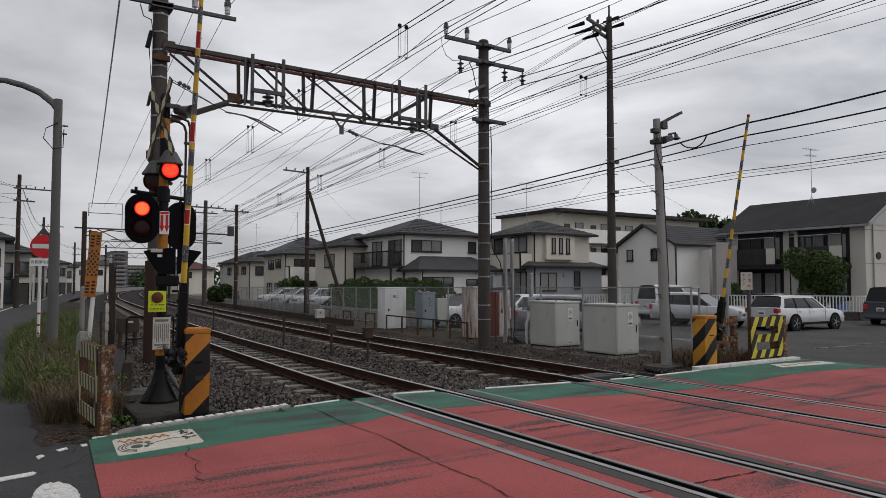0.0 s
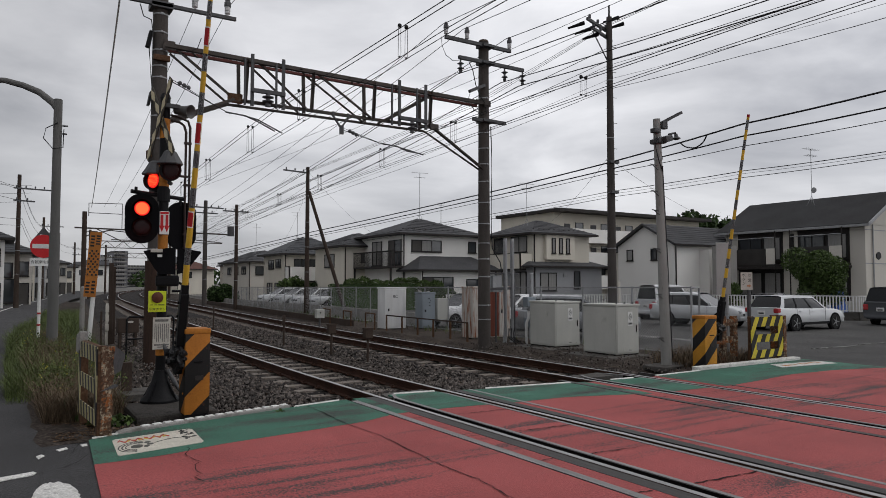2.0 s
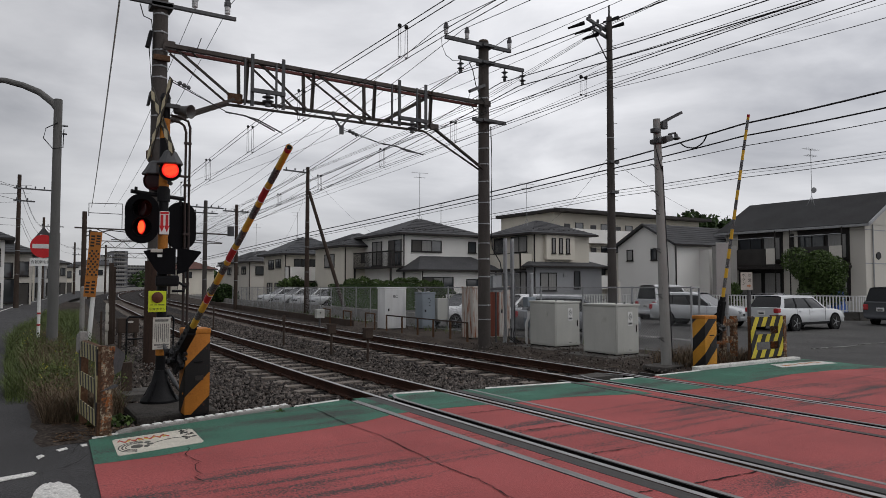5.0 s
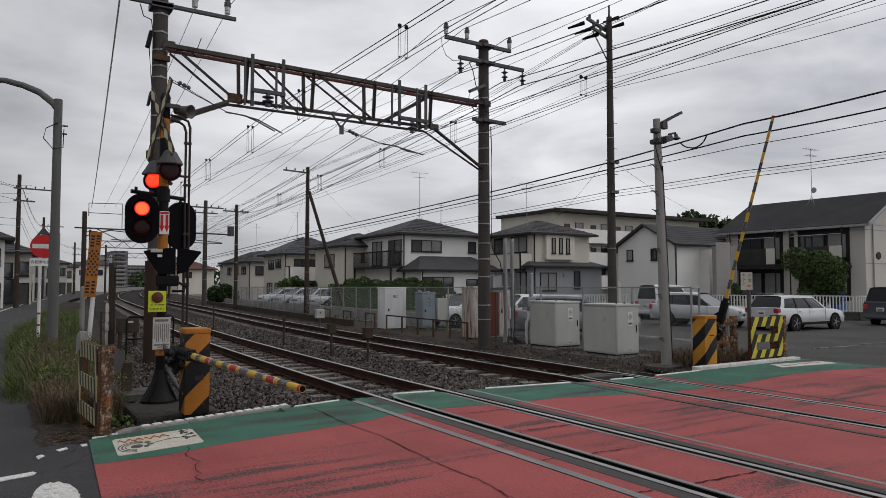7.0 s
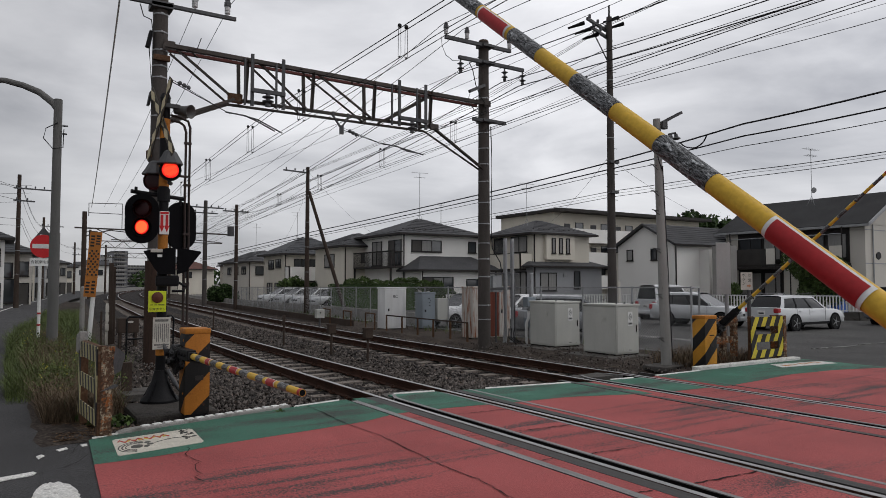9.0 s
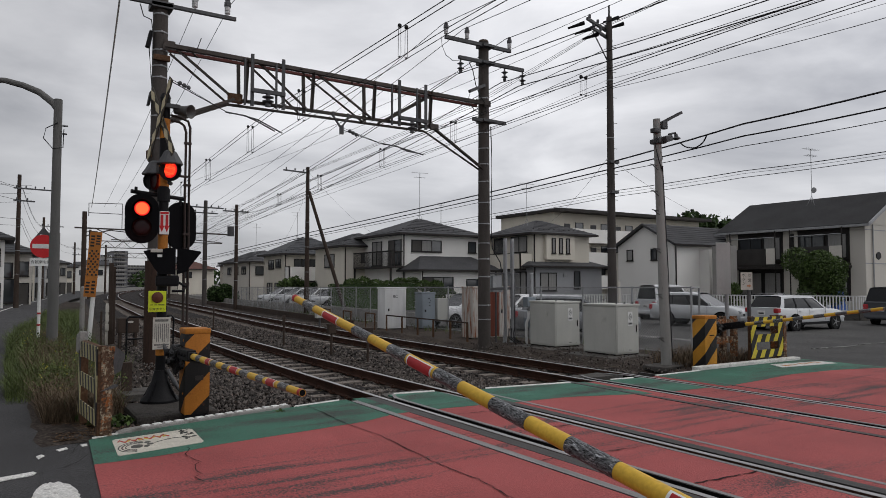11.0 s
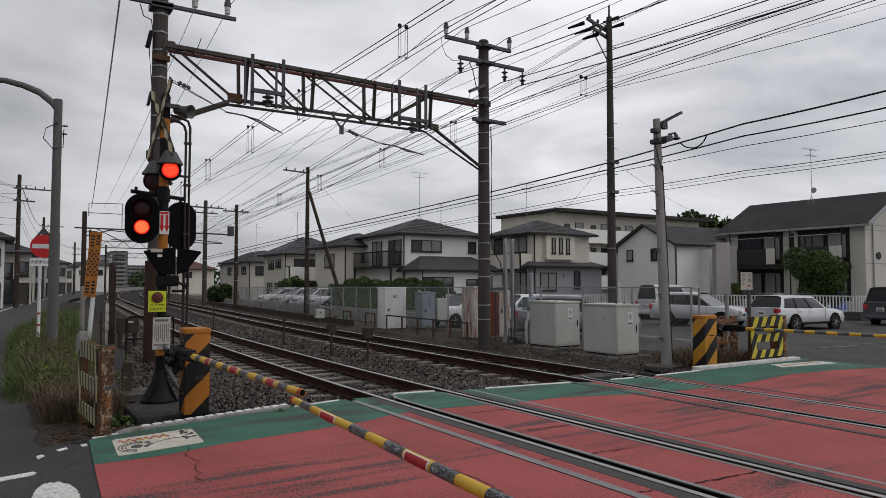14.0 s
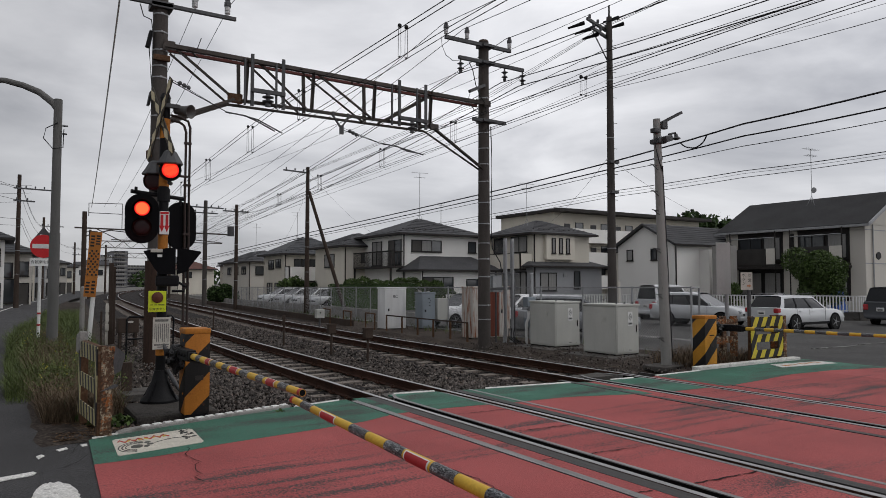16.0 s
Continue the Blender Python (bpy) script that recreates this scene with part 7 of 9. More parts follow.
for i, (a, b) in enumerate(zip(posts, posts[1:])):
    xa, xb, za, zb = FX + bend(a), FX + bend(b), fence_z(a), fence_z(b)
    for h in (1.74, 0.04):
        part("rail", hose(bm_new(), [(xa, a, za + h), (xb, b, zb + h)], 0.020, 6), GALV, fence)
    bm = bm_new()
    H, step, L = 1.68, 0.085, b - a
    lines = []
    n = int((L + H) / step)
    for k in range(n):
        s = -H + k * step
        u0, u1 = max(0, s), min(L, s + H)
        if u1 - u0 > 0.05:
            lines.append((u0, u0 - s, u1, u1 - s))
            lines.append((L - u0, u0 - s, L - u1, u1 - s))
    for u0, v0, u1, v1 in lines:
        p = Vector((xa + (xb - xa) * u0 / L, a + u0, za + 0.05 + v0))
        q = Vector((xa + (xb - xa) * u1 / L, a + u1, za + 0.05 + v1))
        side = Vector((0, (q - p).z, -(q - p).y)).normalized() * 0.0028
        dep = Vector((0.0028, 0, 0))
        vs = [bm.verts.new(t) for t in (p - side, p + side, p + dep, q - side, q + side, q + dep)]
        for f in ((0, 1, 4, 3), (1, 2, 5, 4), (2, 0, 3, 5)):
            bm.faces.new([vs[t] for t in f])
    part("wire_mesh", bm, GALV, fence, "diamond wire mesh")
bm = bm_new()
hose(bm, [(FX, 11.6, 1.50), (FX + 0.2, 11.5, 1.5), (FX + 0.2, 11.5, -0.3)], 0.03, 8)
part("corner_brace", bm, GALV, fence)
# low wall under the fence farther off
lw = thing("low_wall", (0, 0, 0), "low grey concrete wall beneath the fence", "wall", kind="structure")
for a, b in zip(stations(27, 120, 3.1), stations(27, 120, 3.1)[1:]):
    bm = bm_new()
    xa, xb = FX + 0.25 + bend(a), FX + 0.25 + bend(b)
    slab(bm, [(xa, a + 0.02), (xb, b - 0.02), (xb + 0.14, b - 0.02), (xa + 0.14, a + 0.02)], -0.45, 0.28 - 0.006 * max(0, a - 27))
    part("wall_panel", bm, CONCRETE, lw)
pr2 = thing("white_fence", (0, 0, 0), "white painted metal fence behind the car park", "fence")
picket_mesh = mesh_of("picket", box(bm_new(), (0, 0, 0), (0.045, 0.045, 0.80)), WHITE)
fp = [(21.5, 33.5), (33.6, 26.0), (37.6, 18.9), (46.0, 17.2)]
for (ax_, ay_), (bx_, by_) in zip(fp, fp[1:]):
    L = math.hypot(bx_ - ax_, by_ - ay_)
    n = int(L / 0.15)
    for k in range(n):
        t = (k + 0.5) / n
        pk = new("picket", picket_mesh)
        pk.parent = pr2
        pk.matrix_basis = pose(ax_ + (bx_ - ax_) * t, ay_ + (by_ - ay_) * t, 0.50)
    bm = bm_new()
    for z in (0.15, 0.92):
        beam(bm, (ax_, ay_, z), (bx_, by_, z), 0.05, 0.05)
    part("fence_rail", bm, WHITE, pr2)
    bm = bm_new()
    beam(bm, (ax_, ay_, -0.14), (bx_, by_, -0.14), 0.16, 0.44)
    part("kerb_wall", bm, CONCRETE_DARK, pr2)

# brown pipe railing between the far track and the cabinets
pr3 = thing("pipe_railing", (0, 0, 0), "low brown pipe railing beside the far track", "railing")
ry = [17.6, 18.6, 19.7, 20.8, 22.0, 23.3]
for a in ry:
    bm = bm_new()
    beam(bm, (11.95 + bend(a), a, -0.35), (11.95 + bend(a), a, 0.41), 0.05, 0.05)
    part("railing_post", bm, RUST, pr3)
bm = bm_new()
for a, b in zip(ry, ry[1:]):
    beam(bm, (11.95 + bend(a), a, 0.40), (11.95 + bend(b), b, 0.40), 0.042, 0.042)
part("top_rail", bm, POLE_BROWN, pr3)
for y in (24.5, 27.0, 29.6):
    g1 = thing("pipe_loop_railing", (12.0 + bend(y), y, -0.35), "small rusty pipe loop beside the track", "railing", "pipe loops")
    bm = bm_new()
    hose(bm, [(0, 0, 0), (0, 0, 0.70), (0.04, 0.05, 0.75), (0.2, 1.2, 0.75), (0.22, 1.25, 0.70), (0.22, 1.25, 0)], 0.03, 8)
    part("pipe", bm, RUST, g1)
# low retaining board along the far track
rb = thing("retaining_boards", (0, 0, 0), "old brown boards holding the far ballast edge", "retaining boards", kind="structure")
for k in range(16):
    y = 27 + 2.4 * k
    bm = bm_new()
    beam(bm, (12.1 + bend(y), y, -0.12), (12.1 + bend(y + 2.35), y + 2.35, -0.12), 0.06, 0.30)
    part("board", bm, POLE_BROWN, rb)
# little posts and boxes between and beside the tracks
for x, y, h, bw in ((6.72, 19.4, 0.72, 0.10), (6.95, 16.3, 0.62, 0.24), (7.12, 14.5, 0.62, 0.24), (6.1, 26.0, 0.8, 0.08)):
    q = thing("trackside_marker", (x + bend(y), y, -0.2), "dark iron marker post beside the rails", "marker", "track markers")
    bm = bm_new()
    rod(bm, (0, 0, 0), (0, 0, h), 0.032, None, 8)
    part("stem", bm, POLE_BROWN, q)
    bm = bm_new()
    box(bm, (0, 0, h + 0.04), (bw * 0.85, bw * 0.65, 0.22), 0.02)
    box(bm, (0, 0, h + 0.16), (bw * 0.95, bw * 0.75, 0.03), 0.01)
    part("head", bm, POLE_BROWN, q)
q = thing("trackside_box", (11.0, 26.6, -0.25), "small white junction box on a stand", "junction box")
bm = bm_new()
box(bm, (0, 0, 0.62), (0.34, 0.22, 0.36), 0.015)
part("body", bm, CABINET, q)
bm = bm_new()
rod(bm, (0, 0, 0), (0, 0, 0.45), 0.04, None, 8)
part("stem", bm, GALV_DARK, q)
bm = bm_new()
box(bm, (-0.02, -0.13, 0.66), (0.06, 0.01, 0.06))
part("mark", bm, INK, q)


# ---- houses ----
def window(parent, face, u0, u1, z0, z1, style="glass", off=0.0):
    """A window in the west (x = off) or south (y = off) wall of a house, with frame, panes and sill."""
    def put(bm, a, b, lo, hi, d0, d1):
        if face == "S":
            span_box(bm, (a, off - d1, lo), (b, off - d0, hi))
        else:
            span_box(bm, (off - d1, a, lo), (off - d0, b, hi))
    t = 0.07
    n = max(1, int(round((u1 - u0) / 0.95)))
    us = [u0, u0 + t]
    for k in range(1, n):
        c = u0 + (u1 - u0) * k / n
        us += [c - 0.03, c + 0.03]
    us += [u1 - t, u1]
    zs_ = [z0, z0 + t, z1 - t, z1]
    bm = bm_new()
    gv = [[bm.verts.new((u, off, z) if face == "S" else (off, u, z)) for u in us] for z in zs_]
    for j in range(3):
        for i in range(len(us) - 1):
            if j == 1 and i % 2 == 1:
                continue
            bm.faces.new((gv[j][i], gv[j][i + 1], gv[j + 1][i + 1], gv[j + 1][i]))
    r = bmesh.ops.extrude_face_region(bm, geom=bm.faces[:])
    bmesh.ops.translate(bm, vec=(0, -0.07, 0) if face == "S" else (-0.07, 0, 0), verts=[q for q in r["geom"] if isinstance(q, bmesh.types.BMVert)])
    w = part("window", bm, FRAME_DARK, parent, "dark framed window")
    for k in range(n):
        a, b = u0 + (u1 - u0) * k / n + 0.03, u0 + (u1 - u0) * (k + 1) / n - 0.03
        bm = bm_new()
        put(bm, a, b, z0 + 0.03, z1 - 0.03, 0.005, 0.03)
        m = PANE
        if style == "curtain" and k % 3 != 2:
            m = CURTAIN
        if style == "shutter" and k == (n - 1 if face == "W" else 0):
            m = SHUTTER
        elif style == "shutter":
            m = CURTAIN if k == 1 else PANE
        part("pane", bm, m, w)
    bm = bm_new()
    put(bm, u0 - 0.04, u1 + 0.04, z0 - 0.06, z0, 0.0, 0.11)
    part("sill", bm, BROWN_TRIM, w)
    return w


def roof_mesh(w, d, ze, zr, over, kind, thick=0.16):
    """Hip or gable roof over a w by d plan."""
    bm = bm_new()
    a, b, c, e = -over, w + over, -over, d + over
    if kind == "hip":
        if w >= d:
            r = (e - c) / 2
            p, q = (a + r * 0.95, (c + e) / 2), (b - r * 0.95, (c + e) / 2)
        else:
            r = (b - a) / 2
            p, q = ((a + b) / 2, c + r * 0.95), ((a + b) / 2, e - r * 0.95)
    elif kind == "gable_x":
        p, q = (a, (c + e) / 2), (b, (c + e) / 2)
    elif kind == "gable_y":
        p, q = ((a + b) / 2, c), ((a + b) / 2, e)
    else:
        p, q = (a + 2.2, e), (b - 1.5, e)
    lv = [(a, c, ze), (b, c, ze), (b, e, ze), (a, e, ze), (*p, zr), (*q, zr)]
    top = [bm.verts.new(v) for v in lv]
    if kind in ("gable_x", "gable_y"):
        for f in ([(0, 1, 5, 4), (2, 3, 4, 5)] if kind == "gable_x" else [(1, 2, 5, 4), (3, 0, 4, 5)]):
            bm.faces.new([top[i] for i in f])
        bmesh.ops.recalc_face_normals(bm, faces=bm.faces)
        bmesh.ops.solidify(bm, geom=bm.faces[:], thickness=thick)
        return bm
    faces = [(0, 1, 4), (1, 2, 5, 4), (2, 3, 5), (3, 0, 4, 5)] if w < d else [(0, 1, 5, 4), (1, 2, 5), (2, 3, 4, 5), (3, 0, 4)]
    low = [bm.verts.new((v[0], v[1], v[2] - thick)) for v in lv[:4]]
    for f in faces:
        bm.faces.new([top[i] for i in f])
    for i in range(4):
        j = (i + 1) % 4
        bm.faces.new((low[i], low[j], top[j], top[i]))
    bm.faces.new(low[::-1])
    return bm


guard_mesh = mesh_of("snow_guard", box(bm_new(), (0, 0, 0.02), (0.10, 0.05, 0.07), 0.01), BROWN_TRIM)


def house(name, x0, y0, w, d, ze, zr, wall, roof, label, kind="hip", over=0.55, windows=(), zb=-0.45, parent=None, at=(0, 0), guards=False):
    """A house with its south-west corner at x0, y0; or a wing of the house given as parent, at an offset."""
    h = parent or thing(name, (x0, y0, 0), label, "house")
    m = Matrix.Translation((at[0], at[1], 0))
    bm = bm_new()
    span_box(bm, (0, 0, zb), (w, d, ze - 0.02))
    if kind in ("gable_x", "gable_y"):
        k = (zr - ze) * (d / (d + 2 * over)) if kind == "gable_x" else (zr - ze) * (w / (w + 2 * over))
        if kind == "gable_x":
            pts = [(0, ze - 0.03), (d, ze - 0.03), (d / 2, ze + k)]
            plate(bm, pts, 0.0, w, Matrix(((0, 1, 0, 0), (1, 0, 0, 0), (0, 0, 1, 0), (0, 0, 0, 1))))
        else:
            plate(bm, [(0, ze - 0.03), (w, ze - 0.03), (w / 2, ze + k)], 0.0, d)
    wl_ = part("wall", bm, wall, h, "", None, m)
    bm = roof_mesh(w, d, ze, zr, over, kind)
    rf = part("roof", bm, roof, h, "", None, m)
    bm = bm_new()
    for a, b, skip in (((-over, -over), (w + over, -over), "gable_y"), ((-over, -over), (-over, d + over), "gable_x")):
        if kind == skip:
            continue
        beam(bm, (a[0], a[1], ze - 0.10), (b[0], b[1], ze - 0.10), 0.11, 0.13)
    part("gutter", bm, BROWN_TRIM, rf)
    bm = bm_new()
    # slate rows, as low ribs following the slope of the two visible faces
    n = 9
    cx, cy = w / 2, d / 2
    for k in range(1, n):
        t = k / n
        z = ze + (zr - ze) * t + 0.015
        if kind == "hip":
            r = min(w, d) / 2 + over
            i = r * t * (0.95 if w >= d else 1.0)
            j = r * t
            beam(bm, (-over + i, -over + j, z), (w + over - i, -over + j, z), 0.03, 0.02)
            beam(bm, (-over + j, -over + i, z), (-over + j, d + over - i, z), 0.03, 0.02)
        elif kind == "gable_y":
            beam(bm, (-over + (w / 2 + over) * t, -over, z), (-over + (w / 2 + over) * t, d + over, z), 0.03, 0.02)
        elif kind == "gable_x":
            beam(bm, (-over, -over + (d / 2 + over) * t, z), (w + over, -over + (d / 2 + over) * t, z), 0.03, 0.02)
    if len(bm.faces):
        part("slate_rows", bm, roof, rf)
    else:
        bm.free()
    if guards:
        for q in range(int(w / 0.55)):
            gm = new("snow_guard", guard_mesh)
            gm.parent = rf
            gm.matrix_basis = pose(0.2 + 0.55 * q, -over + (min(w, d) / 2 + over) * (0.20 if kind == "hip" else 0.32), ze + (zr - ze) * (0.20 if kind == "hip" else 0.16) + 0.03)
    for spec in windows:
        window(wl_, *spec)
    bm = bm_new()
    rod(bm, (0.12, -0.06, zb), (0.12, -0.06, ze - 0.15), 0.05, None, 8)
    part("downpipe", bm, BROWN_TRIM, wl_)
    return h


def balcony(parent, x0, x1, y0, y1, z0, z1, material, name="balcony", slats=0):
    bm = bm_new()
    span_box(bm, (x0, y0, z0 - 0.14), (x1, y1, z0))
    b = part(name, bm, BROWN_TRIM, parent)
    bm = bm_new()
    if slats:
        for k in range(slats):
            t = (k + 0.5) / slats
            span_box(bm, (x0, y0 + (y1 - y0) * t - 0.025, z0), (x0 + 0.03, y0 + (y1 - y0) * t + 0.025, z1))
        for k in range(4):
            span_box(bm, (x0 + (x1 - x0) * k / 4, y0, z0), (x0 + (x1 - x0) * k / 4 + 0.05, y0 + 0.03, z1))
        span_box(bm, (x0, y0, z1 - 0.06), (x0 + 0.06, y1, z1))
        span_box(bm, (x0, y0, z1 - 0.06), (x1, y0 + 0.06, z1))
    else:
        span_box(bm, (x0, y0, z0), (x0 + 0.10, y1, z1))
        span_box(bm, (x0, y0, z0), (x1, y0 + 0.10, z1))
    part("parapet", bm, material, b)
    bm = bm_new()
    span_box(bm, (x0 - 0.02, y0 - 0.02, z1), (x0 + 0.12, y1, z1 + 0.05))
    part("handrail", bm, BROWN_TRIM, b)


hd = house("house", 27.32, 48.99, 7.5, 7.5, 5.66, 7.25, WALL_WHITE, ROOF_DARK, "two-storey white house with a dark hipped slate roof", guards=True, windows=[
    ("S", 0.84, 3.73, 4.15, 5.12, "shutter"), ("S", 6.43, 7.25, 4.15, 5.12, "glass"), ("W", 0.1, 2.3, 3.05, 5.12, "shutter"), ("W", 3.5, 5.3, 3.05, 5.12, "curtain")])
balcony(hd, -1.1, 0.0, -0.15, 6.9, 2.95, 4.15, BROWN_TRIM, slats=36)
bm = bm_new()
for y in (0.0, 6.7):
    span_box(bm, (-1.08, y, -0.45), (-0.95, y + 0.13, 2.85))
part("balcony_post", bm, BROWN_TRIM, hd)
house("wing", 0, 0, 7.3, 2.5, 2.66, 3.98, WALL_WHITE, ROOF_DARK, "", "lean", 0.5, [("S", 0.15, 3.0, 1.03, 2.06, "shutter"), ("S", 4.26, 5.5, 1.03, 1.9, "glass")], parent=hd, at=(0.25, -2.53))
hg = house("house", 36.22, 43.33, 6.2, 5.9, 5.68, 7.0, WALL_CREAM, ROOF_DARK, "two-storey cream and grey house with dark roofs", guards=True, windows=[("W", 0.7, 2.8, 4.1, 5.45, "curtain"), ("W", 3.8, 5.2, 4.1, 5.45, "glass")])
bm = bm_new()
span_box(bm, (1.13, -0.36, 3.5), (4.21, 0.0, 5.62), 0.02)
bay = part("bay", bm, WALL_CREAM, hg, "projecting cream bay")
for u in (1.68, 2.47, 3.24):
    window(bay, "S", u, u + 0.40, 4.0, 5.28, "curtain", -0.36)
balcony(hg, -1.25, 0.0, 0.1, 5.9, 2.75, 3.95, WALL_CREAM)
house("wing", 0, 0, 7.5, 3.3, 2.98, 4.1, WALL_GREY, ROOF_DARK, "", "lean", 0.45, [("S", 0.69, 2.41, 0.95, 2.42, "curtain"), ("S", 4.33, 5.01, 1.1, 2.57, "glass"), ("W", 0.8, 2.3, 0.3, 2.5, "curtain")], parent=hg, at=(-0.66, -0.80))
bm = bm_new()
span_box(bm, (2.5, -0.90, 2.10), (2.9, -0.802, 2.35), 0.01)
part("meter_box", bm, GALV, hg)

ap = thing("apartment_block", (53.79, 60.59, 0), "three-storey cream apartment block with open galleries", "apartment block")
bm = bm_new()
span_box(bm, (0, 0.0, -0.45), (26, 10, 9.75))
apw = part("wall", bm, WALL_CREAM, ap)
bm = bm_new()
span_box(bm, (-0.6, -1.7, 9.75), (26.5, 10.4, 10.1))
part("roof", bm, BROWN_TRIM, ap)
for z in (1.0, 3.7, 6.4):
    bm = bm_new()
    span_box(bm, (0.0, -1.5, z), (26, -1.38, z + 1.45))
    span_box(bm, (0.0, -1.5, z), (0.12, 0.0, z + 1.45))
    span_box(bm, (0.0, -1.5, z - 0.16), (26, 0.0, z))
    part("gallery", bm, WALL_WHITE, ap)
    for k in range(6):
        bm = bm_new()
        span_box(bm, (1.6 + 4.2 * k, -0.06, z), (2.5 + 4.2 * k, 0.0, z + 2.1))
        part("door", bm, GALV_DARK, apw)
        window(apw, "S", 3.3 + 4.2 * k, 4.6 + 4.2 * k, z + 1.5, z + 2.3, "glass")
gh = house("house", 42.63, 34.6, 9.0, 5.6, 4.55, 6.25, WALL_WHITE, ROOF_DARK, "white gabled house with a dark slate roof", "gable_x", 0.35, [
    ("W", 4.0, 4.65, 3.35, 4.25, "curtain"), ("W", 1.6, 2.2, 3.35, 4.25, "glass"), ("S", 3.42, 4.1, 2.6, 3.72, "curtain")])
bm = bm_new()
span_box(bm, (2.9, -0.9, -0.45), (4.4, 0.0, 4.1))
part("projection", bm, WALL_WHITE, gh)
bm = bm_new()
span_box(bm, (45.2, 31.6, -0.45), (45.9, 33.2, 4.35))
solo("grey_wall_block", bm, mat("weathered_grey_wall", (0.27, 0.26, 0.245), 0.9, 0, 0.1, 0.8, 30, 0.1, 0.1, (0.20, 0.19, 0.18), 0.35), "plain beige wall block between the houses", "building")
a2 = thing("apartment_house", (49.39, 24.26, 0), "two-storey white apartment house with dark roof and balconies", "apartment house")
bm = bm_new()
span_box(bm, (0.0, 0.0, -0.45), (8.2, 10.7, 5.60))
plate(bm, [(0.0, 5.57), (8.2, 5.57), (4.1, 7.80)], 0.0, 10.7)
a2w = part("wall", bm, WALL_BEIGE, a2)
bm = roof_mesh(8.2, 10.7, 5.62, 8.15, 0.55, "gable_y", 0.20)
a2r = part("roof", bm, ROOF_BLACK, a2)
bm = bm_new()
beam(bm, (-0.6, -0.6, 5.50), (-0.6, 11.3, 5.50), 0.14, 0.16)
beam(bm, (-0.58, -0.58, 5.55), (4.1, -0.58, 8.08), 0.06, 0.22)
part("fascia", bm, GALV, a2r)
for y0, y1 in ((1.0, 4.7), (5.85, 9.6)):
    for z0, z1 in ((0.35, 2.75), (3.0, 5.42)):
        bm = bm_new()
        span_box(bm, (-0.03, y0, z0), (0.05, y1, z1))
        part("recess_panel", bm, BROWN_TRIM, a2w)
        window(a2w, "W", y0 + 0.15, y0 + 1.55, z0 + 0.3, z1 - 0.35, "curtain", -0.04)
        window(a2w, "W", y0 + 1.7, y1 - 0.15, z0 + 0.3, z1 - 0.35, "glass" if z0 > 2 else "curtain", -0.04)
    b = part("balcony", span_box(bm_new(), (-1.1, y0 - 0.05, 2.82), (0, y1 + 0.05, 2.98)), BROWN_TRIM, a2)
    bm = bm_new()
    span_box(bm, (-1.1, y0 + (0.9 if y0 < 2 else 0.75), 2.98), (-1.04, y1, 4.16))
    part("dark_panel", bm, LATTICE, b, "dark slatted balcony panel")
    bm = bm_new()
    span_box(bm, (-1.11, y0, 2.98), (-1.03, y0 + (0.85 if y0 < 2 else 0.7), 4.16))
    part("white_panel", bm, WALL_BEIGE, b, "pale balcony panel")
    bm = bm_new()
    rod(bm, (-1.06, y0, 4.98), (-1.06, y1, 4.95), 0.03, None, 6)
    part("washing_pole", bm, GALV, b)
    for y in (y0, y1):
        bm = bm_new()
        span_box(bm, (-1.09, y - 0.035, -0.45), (-1.02, y + 0.035, 5.45))
        part("post", bm, BROWN_TRIM, b)
    bm = bm_new()
    span_box(bm, (-1.5, y0 - 0.1, 2.62), (-0.02, y1 + 0.1, 2.80), 0.02)
    part("canopy", bm, BROWN_TRIM, b)
bm = bm_new()
span_box(bm, (-0.09, 5.0, 3.2), (-0.01, 5.3, 5.2))
part("slit_window", bm, FRAME_DARK, a2w)
bm = bm_new()
plate(bm, [(1.4, 3.35), (1.7, 3.2), (2.0, 3.35), (2.0, 3.6), (1.7, 3.75), (1.4, 3.6)], -0.06, 0.0)
part("wall_emblem", bm, FRAME_DARK, a2w)
bm = bm_new()
for z in (2.9, 5.2):
    span_box(bm, (-0.02, -0.03, z), (8.2, 0.0, z + 0.06))
rod(bm, (0.9, -0.08, -0.45), (0.9, -0.08, 5.6), 0.05, None, 8)
part("trim_line", bm, GALV, a2w)
ht = house("house", 23.42, 65.71, 7.0, 6.2, 4.5, 6.3, WALL_CREAM, ROOF_TILE, "cream two-storey house with a grey tiled roof", windows=[("W", 2.95, 4.56, 3.0, 3.9, "glass"), ("W", 0.9, 2.4, 3.1, 3.95, "glass"), ("S", 1.0, 3.4, 3.2, 3.95, "glass"), ("W", 1.0, 2.6, 0.2, 1.6, "glass"), ("W", 3.4, 5.0, 0.2, 1.6, "glass"), ("S", 0.6, 2.6, 0.0, 1.6, "curtain")])
balcony(ht, 0.1, 3.4, -1.1, 0.0, 1.8, 3.15, WALL_WHITE)
bm = bm_new()
beam(bm, (3.3, -1.2, 0.9), (6.4, -1.2, 3.4), 0.3, 0.25)
beam(bm, (3.6, -2.0, 0.2), (6.6, -2.0, 2.6), 0.3, 0.25)
part("outside_stair", bm, BROWN_TRIM, ht)
hc = house("house", 25.3, 55.83, 5.3, 6.5, 4.9, 6.2, WALL_CREAM, ROOF_DARK, "cream house with a low dark roof", windows=[("S", 1.6, 2.3, 3.4, 4.2, "glass"), ("S", 3.6, 5.2, 3.2, 4.3, "glass"), ("W", 2.0, 4.2, 3.0, 4.2, "curtain")])
